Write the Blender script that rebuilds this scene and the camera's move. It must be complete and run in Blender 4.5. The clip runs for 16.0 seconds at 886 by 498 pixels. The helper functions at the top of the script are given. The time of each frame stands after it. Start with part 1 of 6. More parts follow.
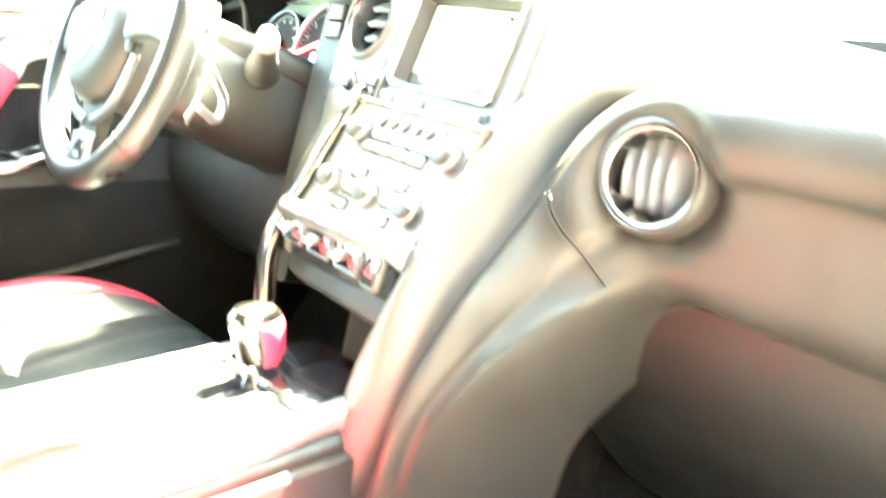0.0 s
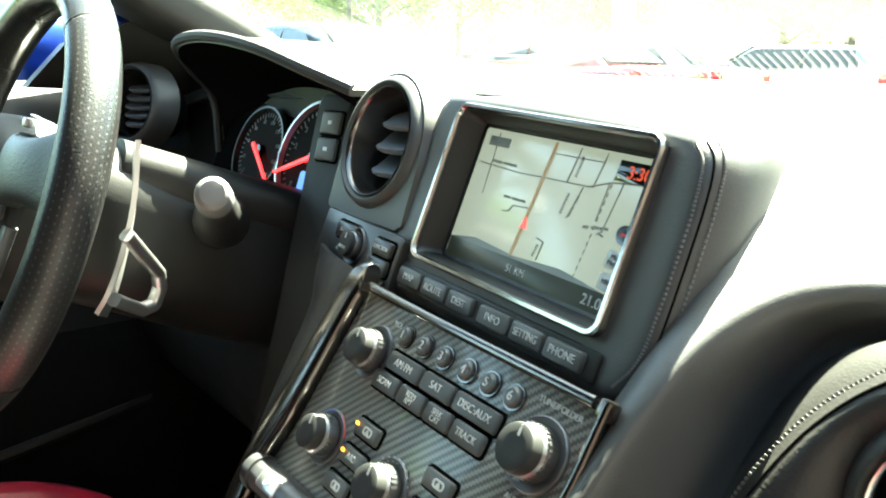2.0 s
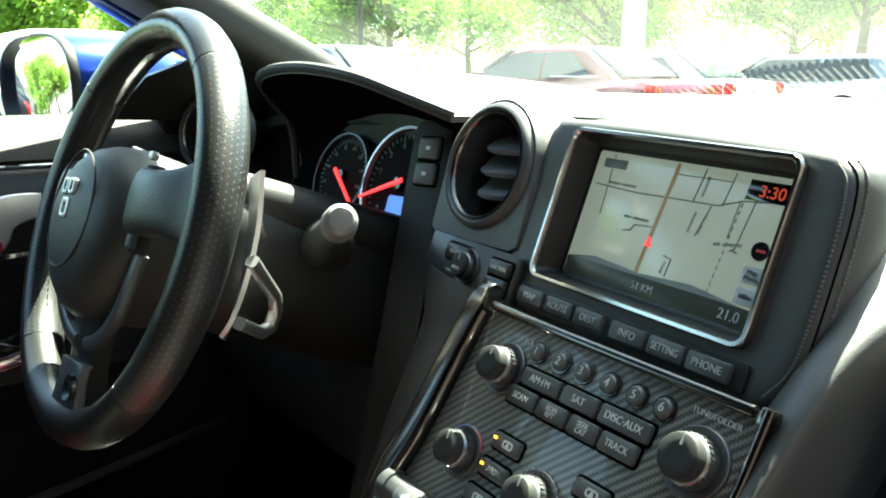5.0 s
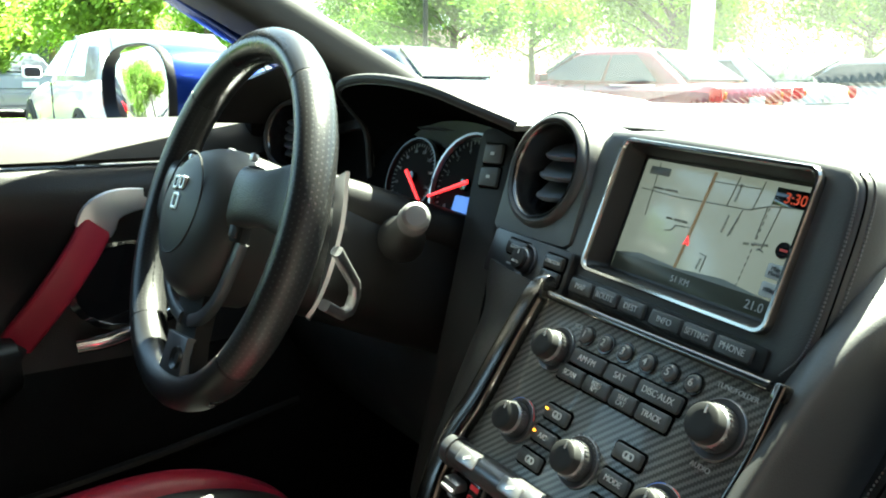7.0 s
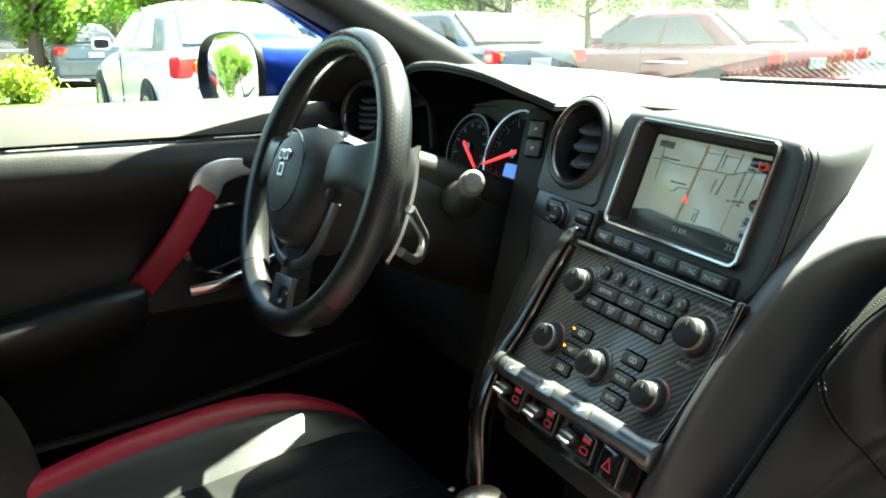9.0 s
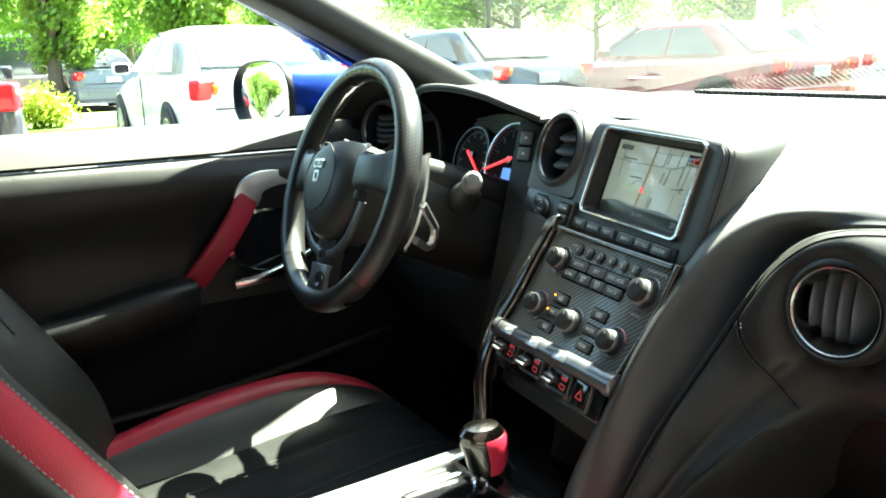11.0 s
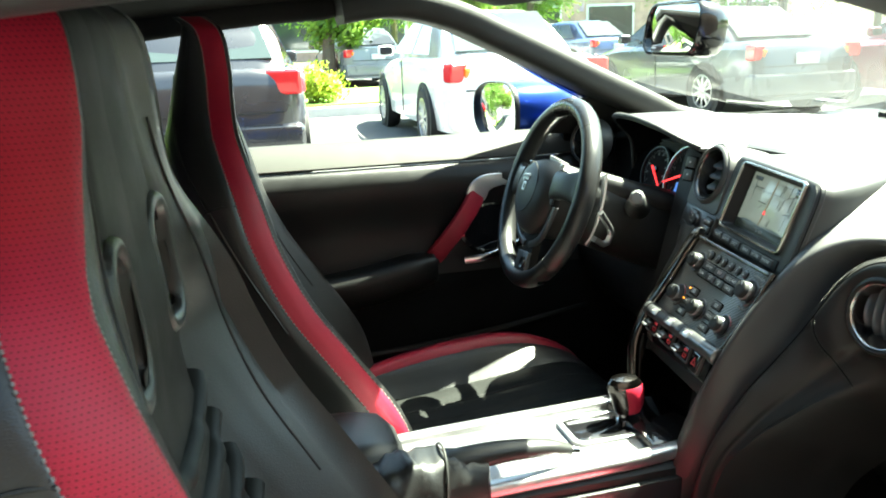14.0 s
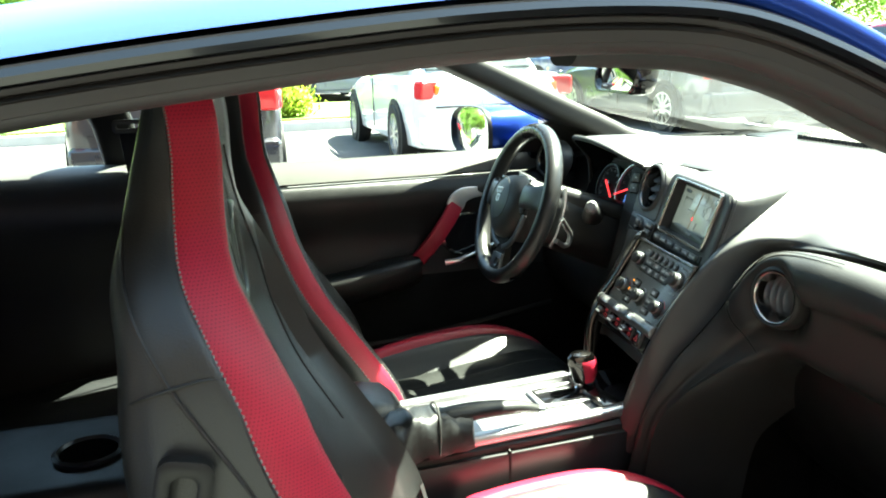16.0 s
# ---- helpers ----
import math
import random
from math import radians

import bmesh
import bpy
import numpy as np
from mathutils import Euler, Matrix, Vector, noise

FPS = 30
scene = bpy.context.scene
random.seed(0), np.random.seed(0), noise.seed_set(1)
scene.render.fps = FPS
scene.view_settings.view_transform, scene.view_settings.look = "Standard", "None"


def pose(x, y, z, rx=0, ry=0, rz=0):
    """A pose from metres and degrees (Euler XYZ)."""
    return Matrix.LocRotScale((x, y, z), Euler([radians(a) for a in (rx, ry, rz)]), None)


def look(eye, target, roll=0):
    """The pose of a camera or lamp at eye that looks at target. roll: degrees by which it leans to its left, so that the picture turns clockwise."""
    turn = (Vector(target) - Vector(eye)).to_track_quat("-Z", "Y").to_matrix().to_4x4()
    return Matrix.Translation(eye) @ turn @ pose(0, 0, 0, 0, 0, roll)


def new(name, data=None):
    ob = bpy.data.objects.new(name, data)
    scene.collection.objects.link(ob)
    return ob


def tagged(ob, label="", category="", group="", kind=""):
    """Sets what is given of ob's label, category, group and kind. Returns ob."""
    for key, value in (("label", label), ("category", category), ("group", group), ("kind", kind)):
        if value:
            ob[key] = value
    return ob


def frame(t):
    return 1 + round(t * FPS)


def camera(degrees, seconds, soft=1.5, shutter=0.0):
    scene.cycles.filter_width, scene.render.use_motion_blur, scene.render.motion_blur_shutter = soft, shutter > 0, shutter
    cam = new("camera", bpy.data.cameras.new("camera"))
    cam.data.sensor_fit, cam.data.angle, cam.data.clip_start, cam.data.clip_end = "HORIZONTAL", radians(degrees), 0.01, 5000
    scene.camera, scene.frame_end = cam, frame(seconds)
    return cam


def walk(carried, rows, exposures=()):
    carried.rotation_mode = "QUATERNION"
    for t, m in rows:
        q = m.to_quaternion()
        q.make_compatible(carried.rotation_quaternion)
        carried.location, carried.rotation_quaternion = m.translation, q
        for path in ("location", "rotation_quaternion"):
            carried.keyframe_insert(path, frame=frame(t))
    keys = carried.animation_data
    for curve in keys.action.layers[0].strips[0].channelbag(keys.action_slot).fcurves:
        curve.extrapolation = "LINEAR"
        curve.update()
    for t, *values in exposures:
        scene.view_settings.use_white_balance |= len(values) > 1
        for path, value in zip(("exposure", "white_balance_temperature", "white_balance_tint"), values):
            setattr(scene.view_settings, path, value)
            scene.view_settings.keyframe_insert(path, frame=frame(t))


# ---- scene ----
cam = camera(55.84, 16.0, 1.9, 0.5)
PATH = [
    (0, (0.6255, -0.0209, 0.8767), (-0.7922, 1.3029, 0.3895), 4.85),
    (0.5, (0.5015, 0.1039, 0.9639), (-1.0230, 1.2787, 0.4199), -0.40),
    (1, (0.4145, 0.1503, 0.9636), (-1.0858, 1.3767, 0.4686), 1.38),
    (1.5, (0.3724, 0.1813, 0.9550), (-1.1052, 1.4488, 0.4964), 2.42),
    (2, (0.3314, 0.2106, 0.9525), (-1.1445, 1.4840, 0.5050), 1.66),
    (2.5, (0.3068, 0.2145, 0.9581), (-1.1572, 1.5067, 0.5259), 1.01),
    (3, (0.2876, 0.1964, 0.9586), (-1.1819, 1.4921, 0.5561), 1.11),
    (3.5, (0.2795, 0.1786, 0.9573), (-1.1898, 1.4710, 0.5438), 0.44),
    (6, (0.3281, 0.1201, 0.9590), (-1.2067, 1.3350, 0.5488), 0.53),
    (6.5, (0.3416, 0.1071, 0.9615), (-1.2156, 1.2901, 0.5424), 0.54),
    (7, (0.3596, 0.0922, 0.9686), (-1.2300, 1.2361, 0.5628), 0.66),
    (7.5, (0.3843, 0.0708, 0.9714), (-1.2210, 1.1884, 0.5548), 1.59),
    (8, (0.4130, 0.0432, 0.9787), (-1.2011, 1.1364, 0.5321), 1.68),
    (8.5, (0.4529, 0.0160, 0.9864), (-1.1755, 1.0740, 0.5079), 1.08),
    (9, (0.5023, -0.0069, 0.9974), (-1.1439, 1.0188, 0.5096), -0.23),
    (11.5, (0.7151, -0.1232, 1.0215), (-0.9648, 0.8674, 0.5782), -2.04),
    (12, (0.7593, -0.1434, 1.0423), (-0.9463, 0.7979, 0.5894), -2.80),
    (12.5, (0.8076, -0.1663, 1.0657), (-0.9697, 0.6284, 0.6076), -2.96),
    (13, (0.8765, -0.1567, 1.0887), (-0.9801, 0.4381, 0.6421), -3.43),
    (13.5, (0.9592, -0.1564, 1.1037), (-0.9136, 0.3370, 0.6043), -3.07),
    (14, (1.0342, -0.1798, 1.1253), (-0.8457, 0.2900, 0.6301), -2.12),
    (14.5, (1.1054, -0.2065, 1.1471), (-0.7665, 0.3121, 0.6704), -2.31),
    (15, (1.1723, -0.2328, 1.1646), (-0.6924, 0.3322, 0.7134), -2.45),
    (15.5, (1.2346, -0.2596, 1.1699), (-0.6305, 0.3009, 0.7144), -1.97),
    (16, (1.2845, -0.2863, 1.1700), (-0.5811, 0.2628, 0.7031), -1.68),
]
BASE, TINT = 4.22, -16
EXPOSURES = [(t, BASE + stops, kelvin, TINT) for t, stops, kelvin in ((0.0, 5.0, 8600), (0.3, 4.2, 8500), (0.5, 3.5, 8400), (1.0, 2.6, 8200), (1.5, 1.65, 7700), (2.0, 0.95, 7300), (2.5, 0.7, 7100), (3.5, 0.25, 6900), (6.0, 0.08, 6900), (9.0, 0.0, 7000), (11.5, 0.3, 6900), (13.0, 0.1, 6900), (16.0, 0.02, 6800))]
walk(cam, [(t, look(eye, target, roll)) for t, eye, target, roll in PATH], EXPOSURES)

# ---- world and sun ----
SUN_UP, SUN_FROM = 59.0, -14.0  # elevation, and degrees from straight ahead towards the right
world = bpy.data.worlds.new("world")
scene.world = world
world.use_nodes = True
wn = world.node_tree
sky = wn.nodes.new("ShaderNodeTexSky")
sky.sky_type, sky.sun_disc = "NISHITA", False
sky.sun_elevation, sky.sun_rotation = radians(SUN_UP), radians(SUN_FROM)
sky.dust_density = 2.0
wn.links.new(sky.outputs[0], wn.nodes["Background"].inputs[0])
wn.nodes["Background"].inputs[1].default_value = 0.058
sun = new("sun", bpy.data.lights.new("sun", "SUN"))
sun.data.energy, sun.data.angle, sun.data.color = 5.0, radians(0.5), (1.0, 0.95, 0.88)
e, a = radians(SUN_UP), radians(SUN_FROM)
SUN_AT = Vector((math.sin(a) * math.cos(e), math.cos(a) * math.cos(e), math.sin(e)))
sun.matrix_world = look(SUN_AT * 30, (0, 0, 0))
scene.view_settings.exposure = 0.0


# ---- materials ----
def material(name, color, rough=0.5, metal=0.0, grain=0.0, grain_size=0.002, vary=0.15, vary_size=0.08, coat=0.0, spec=0.5, emit=0.0, wear=0.0):
    """A surface with fine relief (grain, metres between bumps) and a slow drift of tone and gloss."""
    m = bpy.data.materials.new(name)
    m.use_nodes = True
    n, l = m.node_tree.nodes, m.node_tree.links
    b = n["Principled BSDF"]
    b.inputs["Base Color"].default_value = (*color, 1)
    b.inputs["Metallic"].default_value, b.inputs["Roughness"].default_value = metal, rough
    b.inputs["Specular IOR Level"].default_value, b.inputs["Coat Weight"].default_value = spec, coat
    if emit:
        b.inputs["Emission Color"].default_value, b.inputs["Emission Strength"].default_value = (*color, 1), emit
    co = n.new("ShaderNodeTexCoord")
    if vary:
        t = n.new("ShaderNodeTexNoise")
        t.inputs["Scale"].default_value, t.inputs["Detail"].default_value = 1 / vary_size, 5
        l.new(co.outputs["Object"], t.inputs["Vector"])
        r = n.new("ShaderNodeMapRange")
        r.inputs["From Min"].default_value, r.inputs["From Max"].default_value = 0.3, 0.7
        r.inputs["To Min"].default_value, r.inputs["To Max"].default_value = 1 - vary, 1 + vary
        l.new(t.outputs["Fac"], r.inputs["Value"])
        h = n.new("ShaderNodeHueSaturation")
        h.inputs["Color"].default_value = (*color, 1)
        l.new(r.outputs[0], h.inputs["Value"])
        l.new(h.outputs[0], b.inputs["Base Color"])
        q = n.new("ShaderNodeMath")
        q.operation = "MULTIPLY"
        q.inputs[1].default_value = rough
        l.new(r.outputs[0], q.inputs[0])
        l.new(q.outputs[0], b.inputs["Roughness"])
    if grain:
        v = n.new("ShaderNodeTexVoronoi")
        v.inputs["Scale"].default_value = 1 / grain_size
        l.new(co.outputs["Object"], v.inputs["Vector"])
        p = n.new("ShaderNodeBump")
        p.inputs["Strength"].default_value, p.inputs["Distance"].default_value = grain, grain_size * 0.4
        l.new(v.outputs["Distance"], p.inputs["Height"])
        l.new(p.outputs[0], b.inputs["Normal"])
    return m


def holes(m, pitch, deep, axes=(0, 2)):
    """Rows of small punched holes, offset every other row, as in perforated leather."""
    n, l = m.node_tree.nodes, m.node_tree.links
    b = n["Principled BSDF"]
    co, sp = n.new("ShaderNodeTexCoord"), n.new("ShaderNodeVectorMath")
    sp.operation = "SCALE"
    sp.inputs["Scale"].default_value = 1 / pitch
    l.new(co.outputs["UV"], sp.inputs[0])
    s = n.new("ShaderNodeSeparateXYZ")
    l.new(sp.outputs[0], s.inputs[0])

    def op(kind, x, y=None):
        q = n.new("ShaderNodeMath")
        q.operation = kind
        for i, z in enumerate((x, y)):
            if z is None:
                continue
            if isinstance(z, float):
                q.inputs[i].default_value = z
            else:
                l.new(z, q.inputs[i])
        return q.outputs[0]

    row = op("FLOOR", s.outputs[1])
    odd = op("MULTIPLY", op("MODULO", row, 2.0), 0.5)
    fx = op("SUBTRACT", op("FRACT", op("ADD", s.outputs[0], odd)), 0.5)
    fy = op("SUBTRACT", op("FRACT", s.outputs[1]), 0.5)
    far = op("SQRT", op("ADD", op("MULTIPLY", fx, fx), op("MULTIPLY", fy, fy)))
    dot = op("LESS_THAN", far, 0.17)
    mix = n.new("ShaderNodeMix")
    mix.data_type = "RGBA"
    was = b.inputs["Base Color"].links[0].from_socket
    l.new(dot, mix.inputs["Factor"])
    l.new(was, mix.inputs["A"])
    mix.inputs["B"].default_value = (*deep, 1)
    l.new(mix.outputs["Result"], b.inputs["Base Color"])
    return m


LEATHER = material("black_leather", (0.010, 0.0104, 0.011), 0.40, grain=0.35, grain_size=0.0016, vary=0.18, spec=0.35)
DASH_SKIN = material("dash_skin", (0.031, 0.031, 0.031), 0.48, grain=0.14, grain_size=0.0011, vary=0.12)
PAD_TOP = material("dash_top_skin", (0.029, 0.029, 0.029), 0.47, grain=0.16, grain_size=0.0011, vary=0.14, spec=0.55)
GUNMETAL = material("gunmetal", (0.10, 0.10, 0.105), 0.38, 0.6, vary=0.12)
# sheenless black for joints, and for shade painted into recesses
GAP_SHADE = material("gap_shade", (0.003, 0.003, 0.003), 0.9, vary=0.0, spec=0.0)
BLADE = material("vent_blade", (0.078, 0.083, 0.094), 0.40, vary=0.1)
DIAL = material("dial_face", (0.008, 0.008, 0.008), 0.8, vary=0.0, spec=0.1)
INSERT = material("seat_insert", (0.0092, 0.0098, 0.0094), 0.58, grain=0.3, grain_size=0.0012, vary=0.15, spec=0.15)
RED = holes(material("red_leather", (0.30, 0.009, 0.030), 0.48, grain=0.2, grain_size=0.0015, vary=0.12, spec=0.3), 0.0036, (0.09, 0.004, 0.010))
RED_PLAIN = material("plain_red_leather", (0.30, 0.009, 0.030), 0.42, grain=0.2, grain_size=0.0015, vary=0.1)
# hole dots paler than the leather: glints painted into the pattern
RIM_SKIN = holes(material("wheel_leather", (0.011, 0.011, 0.0115), 0.33, grain=0.2, grain_size=0.0014, vary=0.2), 0.0048, (0.045, 0.045, 0.045))
RIM_PLAIN = material("smooth_wheel_leather", (0.011, 0.011, 0.0115), 0.30, grain=0.15, grain_size=0.0014, vary=0.2)
PLASTIC = material("black_plastic", (0.008, 0.008, 0.008), 0.45, grain=0.25, grain_size=0.0010, vary=0.15, spec=0.3)
SATIN = material("satin_plastic", (0.016, 0.016, 0.017), 0.32, vary=0.12)
PIANO = material("gloss_black", (0.006, 0.006, 0.007), 0.12, vary=0.1, coat=0.5)
DARK = material("shadow_plastic", (0.008, 0.008, 0.008), 0.7, vary=0.1)
# panel leather kept darker and duller than the dash skin, for shade on it
SHADED_PANEL_SKIN = material("shaded_panel_leather", (0.020, 0.0195, 0.019), 0.44, grain=0.25, grain_size=0.0016, vary=0.18, spec=0.25)
PILLAR = material("pillar_trim", (0.026, 0.026, 0.026), 0.6, grain=0.3, grain_size=0.0012, vary=0.12, spec=0.3)
BARREL = material("satin_barrel", (0.15, 0.15, 0.155), 0.34, 0.9, vary=0.15, vary_size=0.02)
SILL = material("door_cap_skin", (0.022, 0.022, 0.020), 0.62, grain=0.25, grain_size=0.0014, vary=0.1, spec=0.2)
HOUSING_THREAD = material("slate_thread", (0.10, 0.10, 0.10), 0.8, vary=0.15, vary_size=0.01)
RAIL_SKIN = material("rail_trim", (0.024, 0.0212, 0.0216), 0.50, grain=0.12, grain_size=0.0014, vary=0.12)
POD_THREAD = material("pale_thread", (0.17, 0.17, 0.165), 0.8, vary=0.15, vary_size=0.01)
SEAT_LEATHER = material("seat_leather", (0.019, 0.0195, 0.020), 0.40, grain=0.30, grain_size=0.0016, vary=0.15, spec=0.45)
CAP = material("brushed_cap", (0.66, 0.67, 0.68), 0.34, 0.9, vary=0.1)
# paler than the stalk: sun on the tip is put into the colour
SUNLIT_STALK_END = material("sunlit_stalk_end", (0.13, 0.13, 0.13), 0.45, vary=0.1)
PAD_SKIN = material("airbag_skin", (0.022, 0.0225, 0.022), 0.50, grain=0.2, grain_size=0.0012, vary=0.12)
CARPET = material("black_carpet", (0.005, 0.005, 0.005), 0.95, grain=0.9, grain_size=0.002, vary=0.3, spec=0.1)
CHROME = material("chrome", (0.75, 0.75, 0.77), 0.14, 1.0, vary=0.1)
RING = material("vent_chrome", (0.48, 0.45, 0.43), 0.24, 1.0, vary=0.1)
DARK_CHROME = material("dark_chrome", (0.13, 0.12, 0.115), 0.20, 1.0, vary=0.12)
SILVER = material("satin_silver", (0.45, 0.45, 0.46), 0.32, 0.9, grain=0.1, grain_size=0.0008, vary=0.12)
ALU = material("brushed_aluminium", (0.30, 0.30, 0.31), 0.35, 0.85, grain=0.15, grain_size=0.0006, vary=0.12)
SEAL = material("rubber_seal", (0.019, 0.0155, 0.0155), 0.60, grain=0.15, grain_size=0.001, vary=0.15)
HEADLINER = material("headliner", (0.018, 0.018, 0.018), 0.95, grain=0.5, grain_size=0.0015, vary=0.12, spec=0.15)
THREAD = material("grey_thread", (0.030, 0.030, 0.029), 0.8, vary=0.15, vary_size=0.01)
INK = material("white_print", (0.40, 0.41, 0.40), 0.6, vary=0.0)
BUTTON = material("button_plastic", (0.044, 0.045, 0.045), 0.42, grain=0.1, grain_size=0.0006, vary=0.1)
BLUE = material("blue_car_paint", (0.010, 0.034, 0.20), 0.24, 0.6, vary=0.06, coat=0.05, spec=0.3)
AMBER = material("amber_lamp", (1.0, 0.30, 0.03), 0.4, vary=0.0, emit=0.35)
NEEDLE = material("red_needle", (0.8, 0.02, 0.03), 0.4, vary=0.0, emit=0.17)
LCD_BLUE = material("blue_display", (0.10, 0.22, 0.75), 0.4, vary=0.0, emit=0.055)
DIM_INK = material("dim_dial_print", (0.13, 0.13, 0.13), 0.6, vary=0.0)
RED_PRINT = material("red_print", (0.55, 0.03, 0.03), 0.5, vary=0.0)
BLUE_PRINT = material("blue_print", (0.05, 0.15, 0.6), 0.5, vary=0.0)
KNOB_CAP = material("soft_knob_cap", (0.014, 0.0145, 0.015), 0.6, vary=0.08, spec=0.25)
FUNNEL = material("vent_funnel", (0.085, 0.08, 0.078), 0.22, 0.9, vary=0.12)
SPOKE_SKIN = material("spoke_leather", (0.032, 0.033, 0.032), 0.40, grain=0.35, grain_size=0.0015, vary=0.15)
SCREEN_RING = material("screen_chrome", (0.34, 0.33, 0.32), 0.16, 1.0, vary=0.12)
MIRROR = material("mirror_glass", (0.85, 0.87, 0.87), 0.02, 1.0, vary=0.0)


def carbon():
    """Twill-woven carbon fibre under satin resin."""
    m = material("carbon_fibre", (0.068, 0.068, 0.064), 0.34, 0.0, vary=0.0, coat=0.25)
    n, l = m.node_tree.nodes, m.node_tree.links
    b = n["Principled BSDF"]
    co = n.new("ShaderNodeTexCoord")
    s = n.new("ShaderNodeSeparateXYZ")
    l.new(co.outputs["UV"], s.inputs[0])

    def op(kind, x, y=None):
        q = n.new("ShaderNodeMath")
        q.operation = kind
        for i, z in enumerate((x, y)):
            if z is None:
                continue
            if isinstance(z, float):
                q.inputs[i].default_value = z
            else:
                l.new(z, q.inputs[i])
        return q.outputs[0]

    cell = 0.0016
    u, v = op("DIVIDE", s.outputs[0], cell), op("DIVIDE", s.outputs[1], cell)
    step = op("MODULO", op("ADD", op("SUBTRACT", op("FLOOR", u), op("FLOOR", v)), 4000.0), 4.0)
    over = op("LESS_THAN", step, 1.5)
    mix = n.new("ShaderNodeMix")
    mix.data_type = "RGBA"
    l.new(over, mix.inputs["Factor"])
    mix.inputs["A"].default_value, mix.inputs["B"].default_value = (0.045, 0.045, 0.041, 1), (0.150, 0.150, 0.139, 1)
    l.new(mix.outputs["Result"], b.inputs["Base Color"])
    round_u = op("ABSOLUTE", op("SUBTRACT", op("FRACT", u), 0.5))
    round_v = op("ABSOLUTE", op("SUBTRACT", op("FRACT", v), 0.5))
    high = op("ADD", op("MULTIPLY", over, round_u), op("MULTIPLY", op("SUBTRACT", 1.0, over), round_v))
    p = n.new("ShaderNodeBump")
    p.inputs["Strength"].default_value, p.inputs["Distance"].default_value = 0.3, 0.0003
    l.new(high, p.inputs["Height"])
    l.new(p.outputs[0], b.inputs["Normal"])
    return m


CARBON = carbon()


def clear_glass(name, tint, gloss, veil=0.0):
    m = bpy.data.materials.new(name)
    m.use_nodes = True
    n, l = m.node_tree.nodes, m.node_tree.links
    n.remove(n["Principled BSDF"])
    clear, shine, mix = n.new("ShaderNodeBsdfTransparent"), n.new("ShaderNodeBsdfGlossy"), n.new("ShaderNodeMixShader")
    clear.inputs["Color"].default_value = (*tint, 1)
    shine.inputs["Roughness"].default_value = gloss
    graze, steep, ease = n.new("ShaderNodeLayerWeight"), n.new("ShaderNodeMath"), n.new("ShaderNodeMath")
    steep.operation, ease.operation = "POWER", "MULTIPLY_ADD"
    steep.inputs[1].default_value, ease.inputs[1].default_value, ease.inputs[2].default_value = 4.0, 0.7, 0.05
    graze.inputs["Blend"].default_value = 0.5
    l.new(graze.outputs["Facing"], steep.inputs[0])
    l.new(steep.outputs[0], ease.inputs[0])
    l.new(ease.outputs[0], mix.inputs[0])
    l.new(clear.outputs[0], mix.inputs[1])
    l.new(shine.outputs[0], mix.inputs[2])
    # glare off the sunlit dash, painted as flat white mixed into the pane
    glare_white, veiled = n.new("ShaderNodeBsdfDiffuse"), n.new("ShaderNodeMixShader")
    glare_white.inputs["Color"].default_value = (0.8, 0.8, 0.8, 1)
    veiled.inputs[0].default_value = veil
    l.new(mix.outputs[0], veiled.inputs[1])
    l.new(glare_white.outputs[0], veiled.inputs[2])
    l.new(veiled.outputs[0], n["Material Output"].inputs[0])
    return m


WINDSHIELD = clear_glass("windshield_glass", (0.93, 0.96, 0.94), 0.01, 0.085)
LENS = clear_glass("clear_lens", (0.97, 0.97, 0.97), 0.05)


# ---- building blocks ----
def bmesh_of(verts, faces):
    bm = bmesh.new()
    vs = [bm.verts.new(v) for v in verts]
    for f in faces:
        try:
            bm.faces.new([vs[i] for i in f])
        except ValueError:
            pass
    return bm


def block(size, at=Matrix(), bevel=0.003, seg=2):
    """A bevelled box of that size about the pose at."""
    bm = bmesh.new()
    bmesh.ops.create_cube(bm, size=1, matrix=Matrix.Diagonal((*size, 1)))
    if bevel:
        bmesh.ops.bevel(bm, geom=bm.edges[:], offset=min(bevel, min(size) * 0.45), segments=seg, affect="EDGES", profile=0.6)
    bm.transform(at)
    return bm


def rounded(w, h, r, n=5):
    """The outline of a rounded rectangle."""
    pts = []
    for cx, cy, a0 in ((w / 2 - r, h / 2 - r, 0), (-w / 2 + r, h / 2 - r, 90), (-w / 2 + r, -h / 2 + r, 180), (w / 2 - r, -h / 2 + r, 270)):
        for k in range(n + 1):
            a = radians(a0 + 90 * k / n)
            pts.append((cx + r * math.cos(a), cy + r * math.sin(a)))
    return pts


def rings(loops, at=Matrix(), caps=(True, True), closed=True):
    """A skin over equal loops of points."""
    n = len(loops[0])
    verts = [v for loop in loops for v in loop]
    faces = []
    for i in range(len(loops) - 1):
        for j in range(n if closed else n - 1):
            k = (j + 1) % n
            faces.append((i * n + j, i * n + k, (i + 1) * n + k, (i + 1) * n + j))
    if closed and caps[0]:
        faces.append(tuple(range(n - 1, -1, -1)))
    if closed and caps[1]:
        faces.append(tuple(range((len(loops) - 1) * n, len(loops) * n)))
    bm = bmesh_of(verts, faces)
    bm.verts.index_update()
    bm.transform(at)
    return bm


